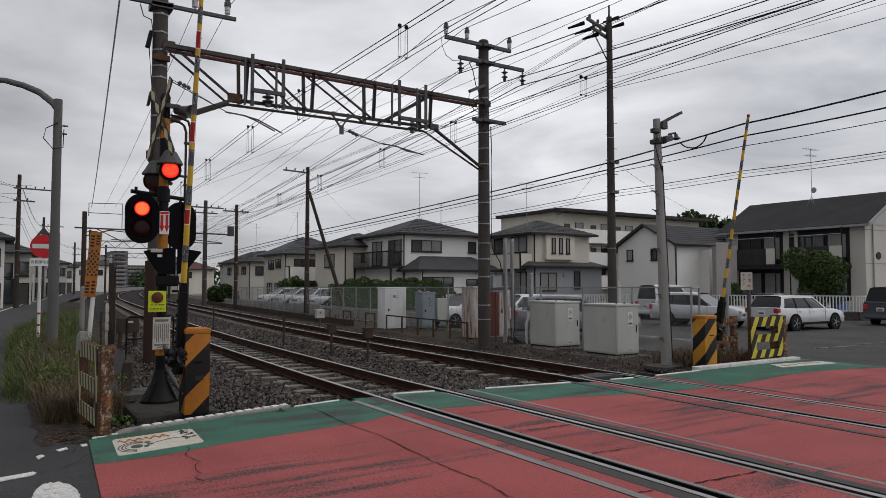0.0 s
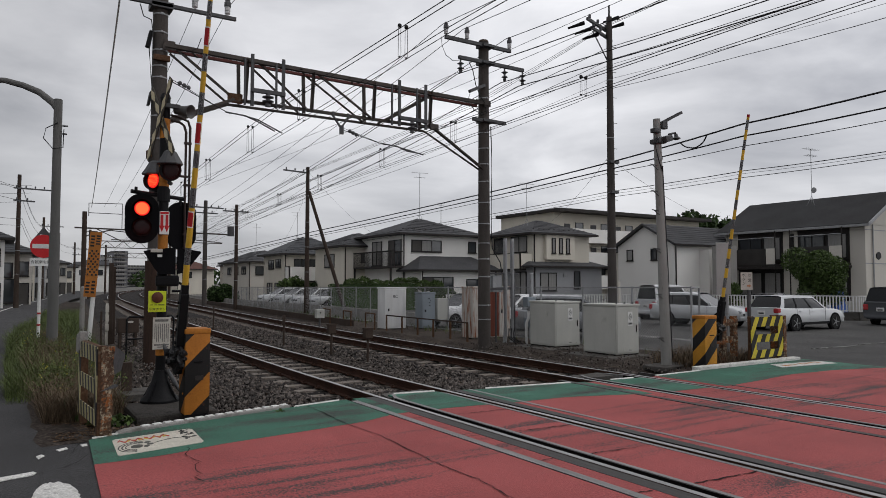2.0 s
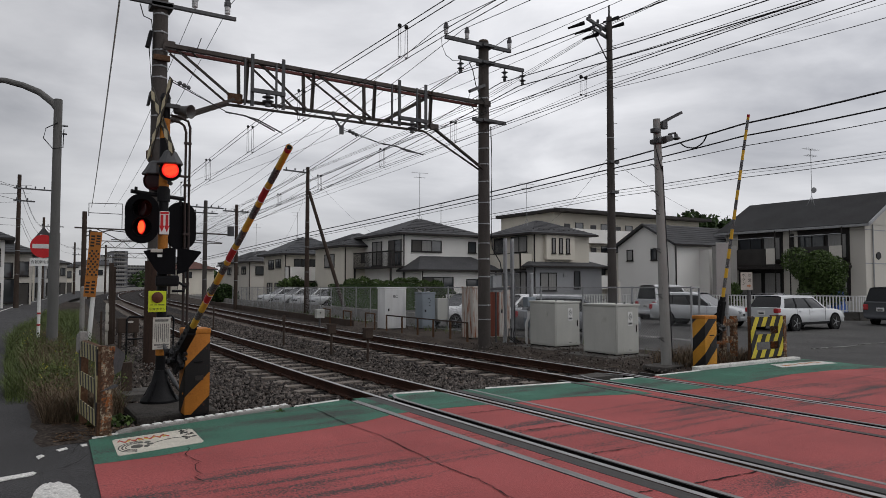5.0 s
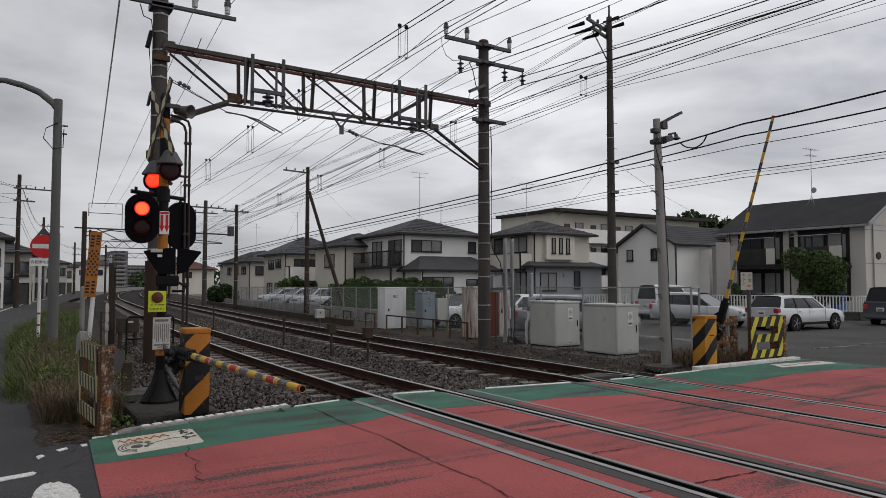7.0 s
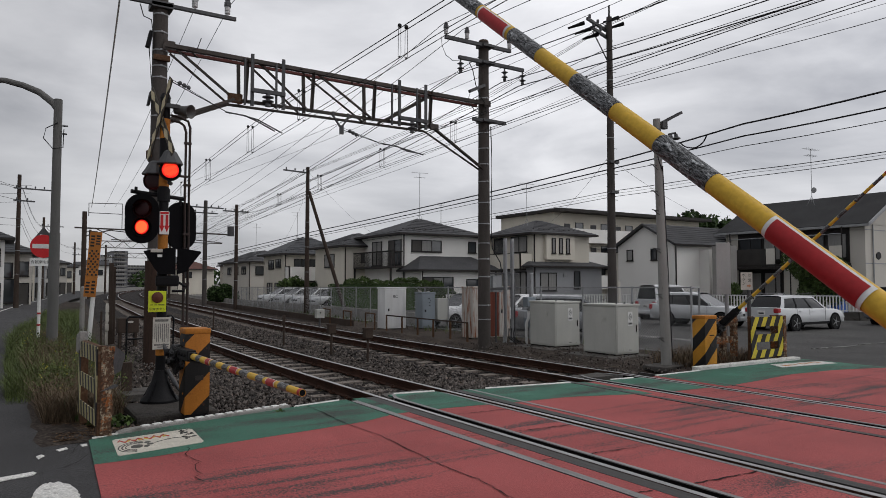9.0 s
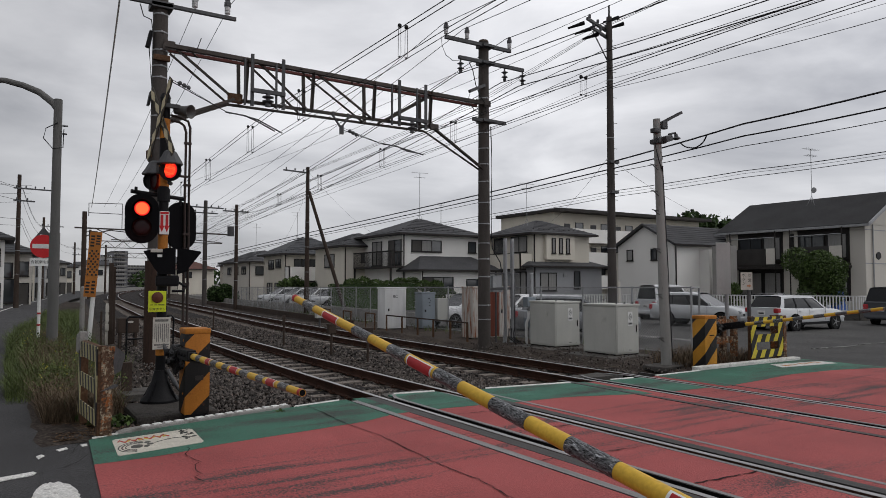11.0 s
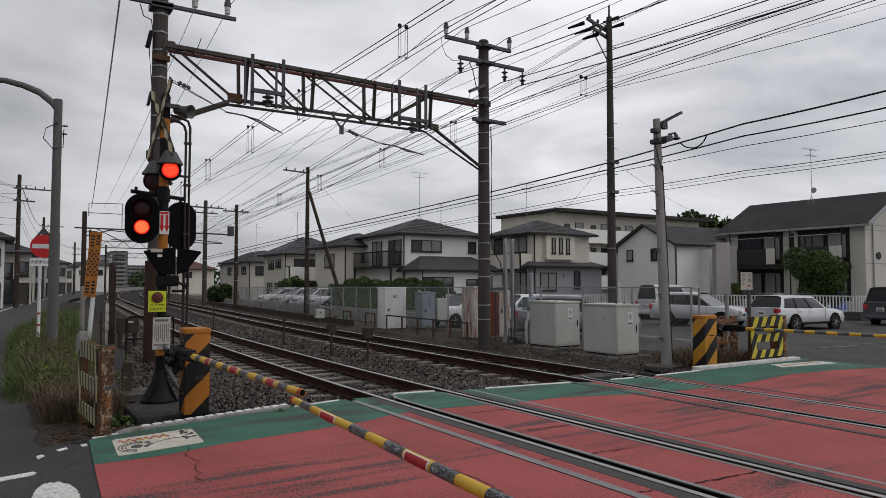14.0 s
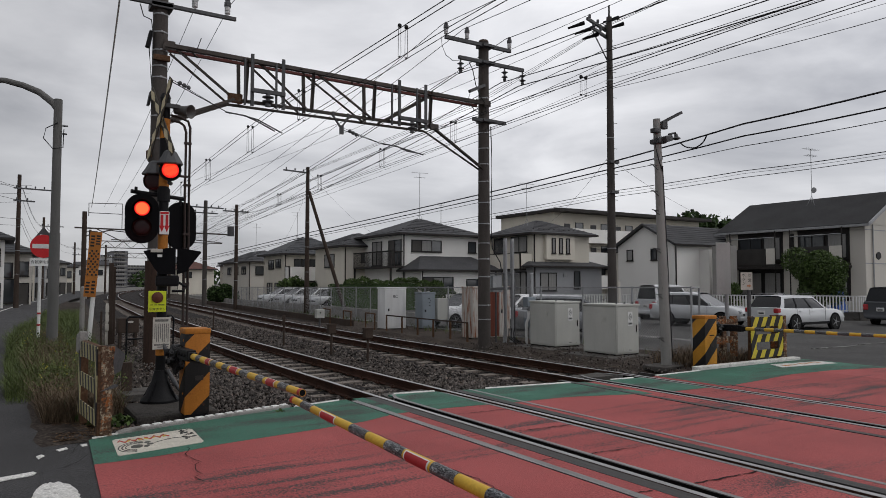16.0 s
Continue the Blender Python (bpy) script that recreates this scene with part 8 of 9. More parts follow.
house("house", 24.1, 79.5, 5.5, 10.8, 4.1, 5.5, WALL_BEIGE, ROOF_DARK, "beige house with a grey roof beyond the car park", windows=[("W", 1.0, 2.6, 2.6, 3.5, "glass"), ("W", 4.0, 5.6, 2.6, 3.5, "glass"), ("W", 7.0, 8.6, 2.6, 3.5, "glass"), ("S", 0.8, 2.0, 2.5, 3.5, "glass"), ("S", 3.0, 4.4, 0.2, 1.6, "glass")])
house("house", 24.5, 120.0, 6.0, 8.0, 3.9, 5.3, WALL_CREAM, mat("red_brown_roof", (0.10, 0.05, 0.042), 0.85, 0, 0.2, 0.6, 14, 0.3, 0.2), "cream house with a red-brown roof", windows=[("W", 1.0, 3.0, 2.4, 3.4, "glass"), ("W", 5.0, 6.6, 2.4, 3.4, "glass"), ("S", 1.0, 2.4, 2.4, 3.4, "glass")])
rng = random.Random(21)
for k, (x, y, w, d, ze) in enumerate([(-8.0, 52.5, 8.2, 5.5, 4.5), (-6.0, 60.5, 8.0, 6.5, 3.9), (-6.0, 72, 8.6, 7, 3.6), (-4.6, 84, 8.6, 8, 4.1), (-3.0, 97, 8.6, 9, 4.0), (-1.0, 112, 9, 9, 4.4), (1.0, 128, 9, 10, 4.2), (3.0, 148, 9, 10, 4.6)]):
    house("house", x, y, w, d, ze, ze + 1.5, (WALL_WHITE, WALL_BEIGE, WALL_CREAM, WALL_GREY)[k % 4], (ROOF_DARK, ROOF_TILE)[k % 2], ("white", "beige", "cream", "grey")[k % 4] + " two-storey house along the western road", windows=[
        ("S", w - 3.4, w - 1.2, ze - 1.9, ze - 0.8, "glass"), ("S", w - 3.6, w - 1.0, 0.1, 1.9, "glass"), ("S", 1.0, 2.4, ze - 1.9, ze - 0.9, "curtain"), ("S", w - 0.85, w - 0.2, ze - 1.8, ze - 0.7, "glass"), ("S", w - 0.9, w - 0.15, -0.2, 1.6, "shutter")])
for k, (x, y) in enumerate([(13, 165), (27, 150), (33, 118), (42, 104), (40, 135), (54, 96), (52, 118), (66, 84), (70, 104), (84, 72), (88, 92), (62, 58), (74, 46), (92, 50), (66, 28), (80, 20)]):
    w, d, ze = rng.uniform(7, 11), rng.uniform(7, 10), rng.uniform(4.6, 5.8)
    house("house", x, y, w, d, ze, ze + rng.uniform(1.2, 1.9), (WALL_WHITE, WALL_CREAM, WALL_BEIGE)[k % 3], (ROOF_DARK, ROOF_TILE, ROOF_BLACK)[k % 3], ("white", "cream", "beige")[k % 3] + " distant house with a dark roof", windows=[
        ("W", 1.0, 2.8, 3.2, 4.3, "glass"), ("W", 4.0, 5.6, 3.2, 4.3, "curtain"), ("S", 1.0, 2.8, 3.2, 4.3, "glass"), ("S", 4.2, 5.6, 3.2, 4.3, "glass")])
TOWER = mat("dark_grey_tower_wall", (0.15, 0.15, 0.158), 0.85, 0, 0.12, 0.3, 20, 0.1, 0.05)
for x, y, w, h, n in ((28.0, 262, 4.2, 11.4, 7), (32.6, 266, 5.2, 13.0, 9), (26, 320, 9, 10.5, 7), (46, 330, 9, 9.5, 6)):
    t = thing("apartment_tower", (x, y, -0.4), "distant grey apartment tower with balconies", "apartment tower", "towers")
    bm = bm_new()
    span_box(bm, (0, 0, 0), (w, 14, h))
    part("wall", bm, WALL_GREY if h == 11.4 else TOWER, t)
    for k in range(n):
        bm = bm_new()
        span_box(bm, (0.5, -1.2, h * (k + 0.25) / n), (w - 0.5, -1.0, h * (k + 0.62) / n))
        part("balcony_band", bm, CONCRETE, t)
        for j in range(6):
            bm = bm_new()
            span_box(bm, (0.9 + (w - 1.8) * j / 6, -0.06, h * (k + 0.6) / n), (0.9 + (w - 1.8) * (j + 0.7) / 6, 0.0, h * (k + 0.98) / n))
            part("window", bm, FRAME_DARK, t)


def aerial(x, y, z, h, s=1.0):
    """A television aerial on a roof mast."""
    a = thing("roof_aerial", (x, y, z), "thin metal television aerial on a roof mast", "aerial", "roof aerials")
    bm = bm_new()
    rod(bm, (0, 0, 0), (0, 0, h), 0.022, None, 6)
    for k in range(3):
        t = 2 * math.pi * k / 3
        rod(bm, (0.35 * math.cos(t), 0.35 * math.sin(t), -0.25), (0, 0, 0.5), 0.014, None, 5)
    part("mast", bm, GALV, a)
    bm = bm_new()
    for zz, L in ((h - 0.05, 1.5 * s), (h - 0.45 * s, 1.0 * s)):
        rod(bm, (-L / 2, 0.1, zz), (L / 2, -0.1, zz), 0.012, None, 5)
        for k in range(8):
            u = -L / 2 + L * k / 7
            rod(bm, (u - 0.1, -0.28, zz), (u + 0.1, 0.28, zz), 0.007, None, 4)
    part("elements", bm, GALV, a)
    return a


aerial(30.9, 52.3, 7.2, 4.1)
aerial(33.3, 52.6, 6.6, 2.2, 0.5)
aerial(37.8, 46.0, 6.6, 3.5)
ae = aerial(51.8, 29.2, 7.7, 4.1, 1.2)
bm = bm_new()
turned(bm, [(0.22, 0.08), (0.17, 0.03), (0.0, 0.0)], 16, pose(-0.15, -0.2, 0.9, 100, 0, -30))
part("dish", bm, GALV, ae, "grey satellite dish", 40)
aerial(25.9, 68.8, 6.1, 2.8, 0.8)
aerial(26.2, 83.5, 5.4, 3.4, 1.0)

# ---- trees, hedges, weeds ----
def leaves(name, parent, centres, n, size, material, seed, label=""):
    """A crown of many small leaf cards scattered through clumps (x, y, z, rx, ry, rz)."""
    rs = np.random.RandomState(seed)
    vs, fs = [], []
    wts = np.array([c[3] * c[4] * c[5] for c in centres]) ** 0.66
    pick = rs.choice(len(centres), n, p=wts / wts.sum())
    for i in range(n):
        cx, cy, cz, rx, ry, rz = centres[pick[i]]
        d = rs.normal(size=3)
        d /= np.linalg.norm(d)
        rad = 0.55 + 0.5 * rs.rand() ** 0.6
        p = np.array((cx, cy, cz)) + d * (rx, ry, rz) * rad
        a = rs.normal(size=3)
        a /= np.linalg.norm(a)
        b = np.cross(a, rs.normal(size=3))
        b /= np.linalg.norm(b)
        s = size * (0.6 + 0.8 * rs.rand())
        k = len(vs)
        vs += [tuple(p - a * s), tuple(p + b * s * 0.55), tuple(p + a * s), tuple(p - b * s * 0.55)]
        fs.append((k, k + 1, k + 2, k + 3))
    ob = raw(name, vs, fs, material)
    if parent:
        ob.parent = parent
    if label:
        ob["label"] = label
    return ob


def tree(x, y, zb, h, r, seed, label, material=LEAF, n=5200, size=0.11):
    t = thing("tree", (x, y, zb), label, "tree", "trees")
    rng = random.Random(seed)
    bm = bm_new()
    hose(bm, [(0, 0, 0), (0.04, 0.02, h * 0.2), (-0.03, 0.03, h * 0.4), (0.02, 0, h * 0.62)], [0.13, 0.11, 0.085, 0.05], 9)
    part("trunk", bm, BARK, t, "", 50)
    cl = []
    for k in range(9):
        a, e = rng.uniform(0, 6.28), rng.uniform(0.3, 1.0)
        q = (math.cos(a) * r * rng.uniform(0.4, 0.8), math.sin(a) * r * rng.uniform(0.4, 0.8), h * (0.35 + 0.5 * e))
        bm = bm_new()
        hose(bm, [(0, 0, h * rng.uniform(0.25, 0.5)), (q[0] * 0.5, q[1] * 0.5, q[2] * 0.85), q], [0.05, 0.035, 0.015], 6)
        part("limb", bm, BARK, t)
        cl.append((*q, r * rng.uniform(0.32, 0.5), r * rng.uniform(0.32, 0.5), h * rng.uniform(0.12, 0.2)))
    cl.append((0, 0, h * 0.62, r * 0.6, r * 0.6, h * 0.26))
    cl.append((0.1, -0.1, h * 0.36, r * 0.72, r * 0.72, h * 0.22))
    cl.append((0.2, 0, h * 0.85, r * 0.4, r * 0.4, h * 0.14))
    leaves("crown", t, cl, n, size, material, seed, "dense uneven crown of small leaves")
    return t


tree(39.5, 22.0, -0.35, 3.9, 1.75, 5, "bushy green tree in front of the apartment house", LEAF, n=19000, size=0.065)
tree(41.9, 29.3, -0.35, 2.0, 0.8, 6, "small shrub beside the white gabled house", n=3600, size=0.06)
tree(26.3, 62.5, -0.35, 2.5, 1.2, 7, "dark green garden tree between houses", LEAF_DARK, 2600, 0.15)
bush = thing("bush", (19.2, 72.0, -0.4), "dark green bush beyond the fence", "bush")
leaves("foliage", bush, [(0, 0, 0.7, 1.2, 0.8, 0.8), (0.9, 0, 0.6, 0.8, 0.7, 0.7), (-0.8, 0.2, 0.8, 0.7, 0.7, 0.9), (0.3, 0, 1.4, 0.7, 0.6, 0.5)], 2600, 0.15, LEAF_DARK, 8)
tree(23.0, 62.0, -0.35, 2.6, 1.5, 9, "green garden bush beyond the fence", LEAF, 2000, 0.15)
hg1 = thing("hedge", (20.2, 46.5, -0.4), "clipped dark green garden hedge", "hedge", "hedges")
hdg = []
for k in range(24):
    t = k / 23
    for z in (0.35, 0.8, 1.25, 1.68):
        hdg.append((5.2 * t, -2.7 * t, z + 0.03 * math.sin(k * 2.1), 0.32, 0.50, 0.26))
leaves("foliage", hg1, hdg, 17000, 0.07, LEAF_DARK, 31, "dense dark green leaves")
bm = bm_new()
beam(bm, (0, 0, 0.92), (5.2, -2.7, 0.92), 0.7, 1.75)
part("inner_growth", bm, LEAF_DARK, hg1)
hg2 = thing("hedge", (22.0, 47.2, -0.4), "loose bright green hedge top with shoots", "hedge", "hedges")
leaves("foliage", hg2, [(0.8 * k, -0.42 * k, 1.9 + 0.15 * math.sin(k * 1.7), 0.6, 0.5, 0.42) for k in range(8)], 7000, 0.07, LEAF, 32)
leaves("foliage", hg2, [(5.4 + 0.5 * k, -3.2 - 0.25 * k, 1.0 + 0.15 * math.sin(k * 2.7), 0.5, 0.5, 0.6) for k in range(3)], 2600, 0.07, LEAF, 33)
hill = []
rng = random.Random(40)
for k in range(46):
    t = k / 45
    hill.append((140 + 24 * t + rng.uniform(-2, 2), 124 - 17 * t + rng.uniform(-3, 3), 9 + 6.5 * math.sin(0.35 + 2.4 * t) + rng.uniform(-1.5, 2.0), 3.2, 3.2, 3.0))
    hill.append((140 + 24 * t, 124 - 17 * t, 5.0, 3.5, 3.5, 6.0))
tagged(leaves("far_woods", None, hill, 9000, 0.75, LEAF_DARK, 41), "dark wooded rise behind the houses", "woods", "", "stuff")
far = []
for k in range(60):
    far.append((-60 + 5.5 * k + rng.uniform(-3, 3), 330 + rng.uniform(-20, 20), 2.5 + rng.uniform(0, 3.0), 5, 4, 3.5))
tagged(leaves("distant_treeline", None, far, 5000, 1.1, LEAF_DARK, 42), "distant dark treeline", "woods", "", "stuff")


def blades(name, n, place, height, width, material, seed, label):
    """Bent blades of grass rooted where place(rs) puts them."""
    rs = np.random.RandomState(seed)
    vs, fs = [], []
    for i in range(n):
        x, y, z, k_ = place(rs)
        h = height * (0.4 + 0.9 * rs.rand()) * k_
        a = rs.rand() * 6.28
        lean = h * (0.2 + 0.85 * rs.rand())
        dx, dy = math.cos(a), math.sin(a)
        wv = width * (0.6 + 0.8 * rs.rand())
        k = len(vs)
        for t, wd in ((0.0, 1.0), (0.55, 0.8)):
            px, py, pz = x + dx * lean * t * t, y + dy * lean * t * t, z + h * t
            vs += [(px - dy * wv * wd, py + dx * wv * wd, pz), (px + dy * wv * wd, py - dx * wv * wd, pz)]
        vs.append((x + dx * lean, y + dy * lean, z + h * 0.94))
        fs += [(k, k + 1, k + 3, k + 2), (k + 2, k + 3, k + 4)]
    return tagged(raw(name, vs, fs, material), label, "weeds", "", "stuff")


def west_verge(rs):
    t = rs.rand() ** 1.6
    y = 10.5 + 21 * t
    x = road_edge(y) - 0.30 + 1.35 * rs.rand() ** 1.2
    lush = noise.noise((x * 1.3, y * 0.6, 0))
    return x, y, -0.07, max(0.12, 0.50 + 0.75 * lush) * (1.0 if y > 11.5 else 0.65)


blades("verge_grass", 24000, west_verge, 0.56, 0.0042, GRASS, 51, "overgrown green weeds along the road edge")
blades("roadside_grass", 9000, lambda rs: ((lambda y: (road_edge(y) + 0.02 + 1.6 * rs.rand() ** 1.4, y, -0.06, 0.9))(13.5 + 28 * rs.rand())), 0.42, 0.006, GRASS, 59, "strip of green grass along the road edge")
blades("verge_dry_grass", 11000, lambda rs: ((lambda y: (road_edge(y) + 0.05 + 0.85 * rs.rand(), y, -0.08, 0.9))(9.5 + 14 * rs.rand() ** 1.7)), 0.46, 0.0038, STRAW, 52, "dry brown grass on the verge")
blades("far_kerb_grass", 2600, lambda rs: (11.9 + 2.2 * rs.rand(), 8.9 + 1.5 * rs.rand(), -0.14, 0.9), 0.42, 0.006, STRAW, 53, "dry straw-coloured weeds behind the kerb")
blades("fence_weeds", 500, lambda rs: ((lambda y: (13.2 + bend(y) + 1.0 * rs.rand(), y, -0.25, 0.8))(10.5 + 30 * rs.rand())), 0.35, 0.010, GRASS, 54, "green weeds at the foot of the fence")
rs_ = np.random.RandomState(55)
cl = []
for k in range(34):
    y = 10.4 + 12 * rs_.rand() ** 1.5
    cl.append((road_edge(y) + 0.05 + 0.9 * rs_.rand(), y, 0.06 + 0.26 * rs_.rand(), 0.24, 0.3, 0.22))
tagged(leaves("verge_leaves", None, cl, 9000, 0.016, GRASS, 56), "leafy green weeds on the verge", "weeds", "", "stuff")
tagged(leaves("verge_flowers", None, [(c[0], c[1], c[2] + 0.18, 0.25, 0.3, 0.12) for c in cl[:22]], 240, 0.012, FLOWER, 57), "small yellow wild flowers", "flowers", "", "stuff")
tagged(leaves("low_leaves", None, [(0.95, 9.6, 0.0, 0.15, 0.3, 0.10), (0.80, 10.0, 0.05, 0.15, 0.3, 0.14), (1.2, 9.2, -0.02, 0.2, 0.2, 0.06), (3.05, 8.62, 0.0, 0.06, 0.03, 0.03)], 700, 0.035, LEAF, 58), "low broad green leaves at the barricade foot", "weeds", "", "stuff")
rs_ = np.random.RandomState(60)
vs, fs = [], []
for i in range(2600):
    y = 8.8 + 8 * rs_.rand() ** 1.6
    x = 1.0 + 1.9 * rs_.rand() if rs_.rand() < 0.6 else 10.9 + 2.6 * rs_.rand()
    q = octa * (0.022 * (0.5 + rs_.rand())) * (0.7 + 0.6 * rs_.rand(6, 1)) + (x, y, -0.07 if x < 5 else -0.12)
    k = len(vs)
    vs += q.tolist()
    fs += [(k + a, k + b, k + c) for a, b, c in tri]
tagged(raw("scattered_stones", vs, fs, BALLAST), "scattered small stones on the soil", "stones", "", "stuff")


LITTER = variegate(mat("dead_leaf_litter", (0.085, 0.055, 0.034), 0.9, 0, 0.3, 3, 30, 0.3, 0.0, spec=0.08), 0.3, 1.9)
rs_ = np.random.RandomState(61)
vs, fs = [], []
for i in range(3400):
    y = 8.25 + 3.6 * rs_.rand() ** 1.4
    x = 0.50 + 0.12 * rs_.rand() + 1.25 * rs_.rand() ** 1.3
    if y < edge_y(x) + 0.22 and x > 0.78:
        continue
    a, q = rs_.rand() * 6.28, 0.010 + 0.018 * rs_.rand()
    lift = -0.004 if y < 8.7 else -0.035 - 0.05 * (x > 0.9)
    ca, sa, k = math.cos(a) * q, math.sin(a) * q, len(vs)
    tz = 0.012 * rs_.rand(4)
    vs += [(x - ca, y - sa, lift + tz[0]), (x + sa * 0.5, y - ca * 0.5, lift + tz[1]), (x + ca, y + sa, lift + tz[2]), (x - sa * 0.5, y + ca * 0.5, lift + tz[3])]
    fs.append((k, k + 1, k + 2, k + 3))
tagged(raw("leaf_litter", vs, fs, LITTER), "dead brown leaves and scraps on the soil", "litter", "", "stuff")


# ---- cars ----
def loft(bm, sections):
    rings = [[bm.verts.new(p) for p in s] for s in sections]
    n = len(rings[0])
    for a, b in zip(rings, rings[1:]):
        for k in range(n):
            bm.faces.new((a[k], a[(k + 1) % n], b[(k + 1) % n], b[k]))
    bm.faces.new(rings[0][::-1])
    bm.faces.new(rings[-1])
    return bm


def rounded(secs, steps=4):
    """More sections in between, on smooth curves through the given ones."""
    s = [np.array(q) for q in secs]
    s = [2 * s[0] - s[1]] + s + [2 * s[-1] - s[-2]]
    out = []
    for k in range(1, len(s) - 2):
        for j in range(steps):
            t = j / steps
            out.append(0.5 * (2 * s[k] + (s[k + 1] - s[k - 1]) * t + (2 * s[k - 1] - 5 * s[k] + 4 * s[k + 1] - s[k + 2]) * t * t + (3 * s[k] - s[k - 1] - 3 * s[k + 1] + s[k + 2]) * t ** 3))
    out.append(s[-2])
    return [[tuple(p) for p in q] for q in out]


def car(x, y, heading, paint, label, L=4.6, W=1.74, H=1.48, kind="wagon", zb=-0.345):
    """A parked car; heading: degrees from east, anticlockwise. Its length runs along local x, nose at +x."""
    c = thing("car", pose(x, y, zb, 0, 0, heading), label, "car", "parked cars")
    hw = W / 2
    belt = 0.90 if kind != "van" else 1.02
    shapes = {"wagon": ((-0.50, 0.62, 0.92), (-0.485, 0.28, belt + 0.06), (-0.30, 0.24, belt + 0.03), (0.10, 0.24, belt), (0.22, 0.24, belt - 0.02), (0.34, 0.25, 0.86), (0.44, 0.28, 0.77), (0.48, 0.32, 0.70), (0.497, 0.40, 0.60)),
              "suv": ((-0.50, 0.66, 1.0), (-0.48, 0.32, belt + 0.12), (-0.30, 0.28, belt + 0.08), (0.10, 0.28, belt + 0.05), (0.24, 0.28, belt + 0.03), (0.36, 0.29, 0.92), (0.46, 0.34, 0.82), (0.497, 0.42, 0.66)),
              "van": ((-0.50, 0.5, 1.1), (-0.49, 0.28, belt), (-0.30, 0.26, belt), (0.15, 0.26, belt), (0.34, 0.26, belt - 0.02), (0.44, 0.28, 0.92), (0.48, 0.32, 0.80), (0.499, 0.40, 0.66))}[kind]
    secs = []
    for u, lo, hi in shapes:
        k = 0.90 if abs(u) > 0.47 else (0.97 if abs(u) > 0.4 else 1.0)
        w = hw * k
        m = (lo + hi) / 2
        secs.append([(u * L, s * yy, z) for s, yy, z in ((-1, w * 0.86, lo), (-1, w * 0.99, lo + 0.10), (-1, w, m), (-1, w * 0.97, hi - 0.06), (-1, w * 0.90, hi), (1, w * 0.90, hi), (1, w * 0.97, hi - 0.06), (1, w, m), (1, w * 0.99, lo + 0.10), (1, w * 0.86, lo))])
    part("body", loft(bm_new(), rounded(secs)), paint, c, "", 50)
    r0, r1, f1, f0 = {"wagon": (-0.475, -0.40, 0.06, 0.235), "suv": (-0.46, -0.37, 0.04, 0.25), "van": (-0.485, -0.455, 0.20, 0.38)}[kind]
    zb_ = belt + (0.02 if kind == "wagon" else 0.06)

    ts = (0.0, 0.07, 0.31, 0.335, 0.62, 0.645, 0.94, 1.0)
    vsn = (0.0, 0.4, 0.86, 1.0)

    def shell(u_, v_, side, inset=0.0):
        """A point of the cabin: u_ from the tail to the nose, v_ from the belt to the roof edge."""
        ub, ut = r0 + (f0 - r0) * u_, r1 + (f1 - r1) * u_
        w = hw * (0.93 - 0.20 * v_ ** 1.35) * (1 - 0.10 * (2 * u_ - 1) ** 4)
        zt = H - 0.055 - 0.09 * max(0.0, 0.45 - u_) ** 1.5 - 0.06 * max(0.0, u_ - 0.6)
        k = v_ ** 0.9
        return ((ub + (ut - ub) * k) * L, side * (w - inset), zb_ - 0.05 + (zt - zb_ + 0.05 - inset) * v_)

    def patch(bm, cells, inset, sides=(-1, 1)):
        for u0, u1, v0, v1 in cells:
            for side in sides:
                bm.faces.new([bm.verts.new(shell(a, b, side, inset)) for a, b in ((u0, v0), (u1, v0), (u1, v1), (u0, v1))])

    bm = bm_new()
    patch(bm, [(a, b, c_, d_) for a, b in zip(ts, ts[1:]) for c_, d_ in zip(vsn, vsn[1:])], 0.012)
    for u_ in (0.0, 1.0):
        for v0, v1 in zip(vsn, vsn[1:]):
            bm.faces.new([bm.verts.new(shell(u_, v, side, 0.012)) for side, v in ((-1, v0), (1, v0), (1, v1), (-1, v1))])
    bmesh.ops.remove_doubles(bm, verts=bm.verts[:], dist=0.001)
    part("glasshouse", bm, CAR_GLASS, c, "dark tinted windows", 40)
    bm = bm_new()
    for u0, u1 in zip(ts, ts[1:]):
        ring = []
        for u_ in (u0, u1):
            a, b = Vector(shell(u_, 1.0, -1)), Vector(shell(u_, 1.0, 1))
            ring.append([a, a.lerp(b, 0.12) + Vector((0, 0, 0.032)), a.lerp(b, 0.5) + Vector((0, 0, 0.05)), a.lerp(b, 0.88) + Vector((0, 0, 0.032)), b])
        for k in range(4):
            bm.faces.new([bm.verts.new(q) for q in (ring[0][k], ring[0][k + 1], ring[1][k + 1], ring[1][k])])
    patch(bm, [(a, b, 0.86, 1.0) for a, b in zip(ts, ts[1:])], 0.0)
    bmesh.ops.remove_doubles(bm, verts=bm.verts[:], dist=0.001)
    part("roof", bm, paint, c, "", 40)
    for u0, u1, m in ((0.0, 0.07, paint), (0.31, 0.335, BLACK), (0.62, 0.645, BLACK), (0.94, 1.0, paint)):
        for side in (-1, 1):
            bm = bm_new()
            patch(bm, [(u0, u1, v0, v1) for v0, v1 in zip(vsn[:3], vsn[1:3])], 0.0, (side,))
            bmesh.ops.remove_doubles(bm, verts=bm.verts[:], dist=0.001)
            part("pillar", bm, m, c)
    if kind == "wagon":
        for side in (-1, 1):
            bm = bm_new()
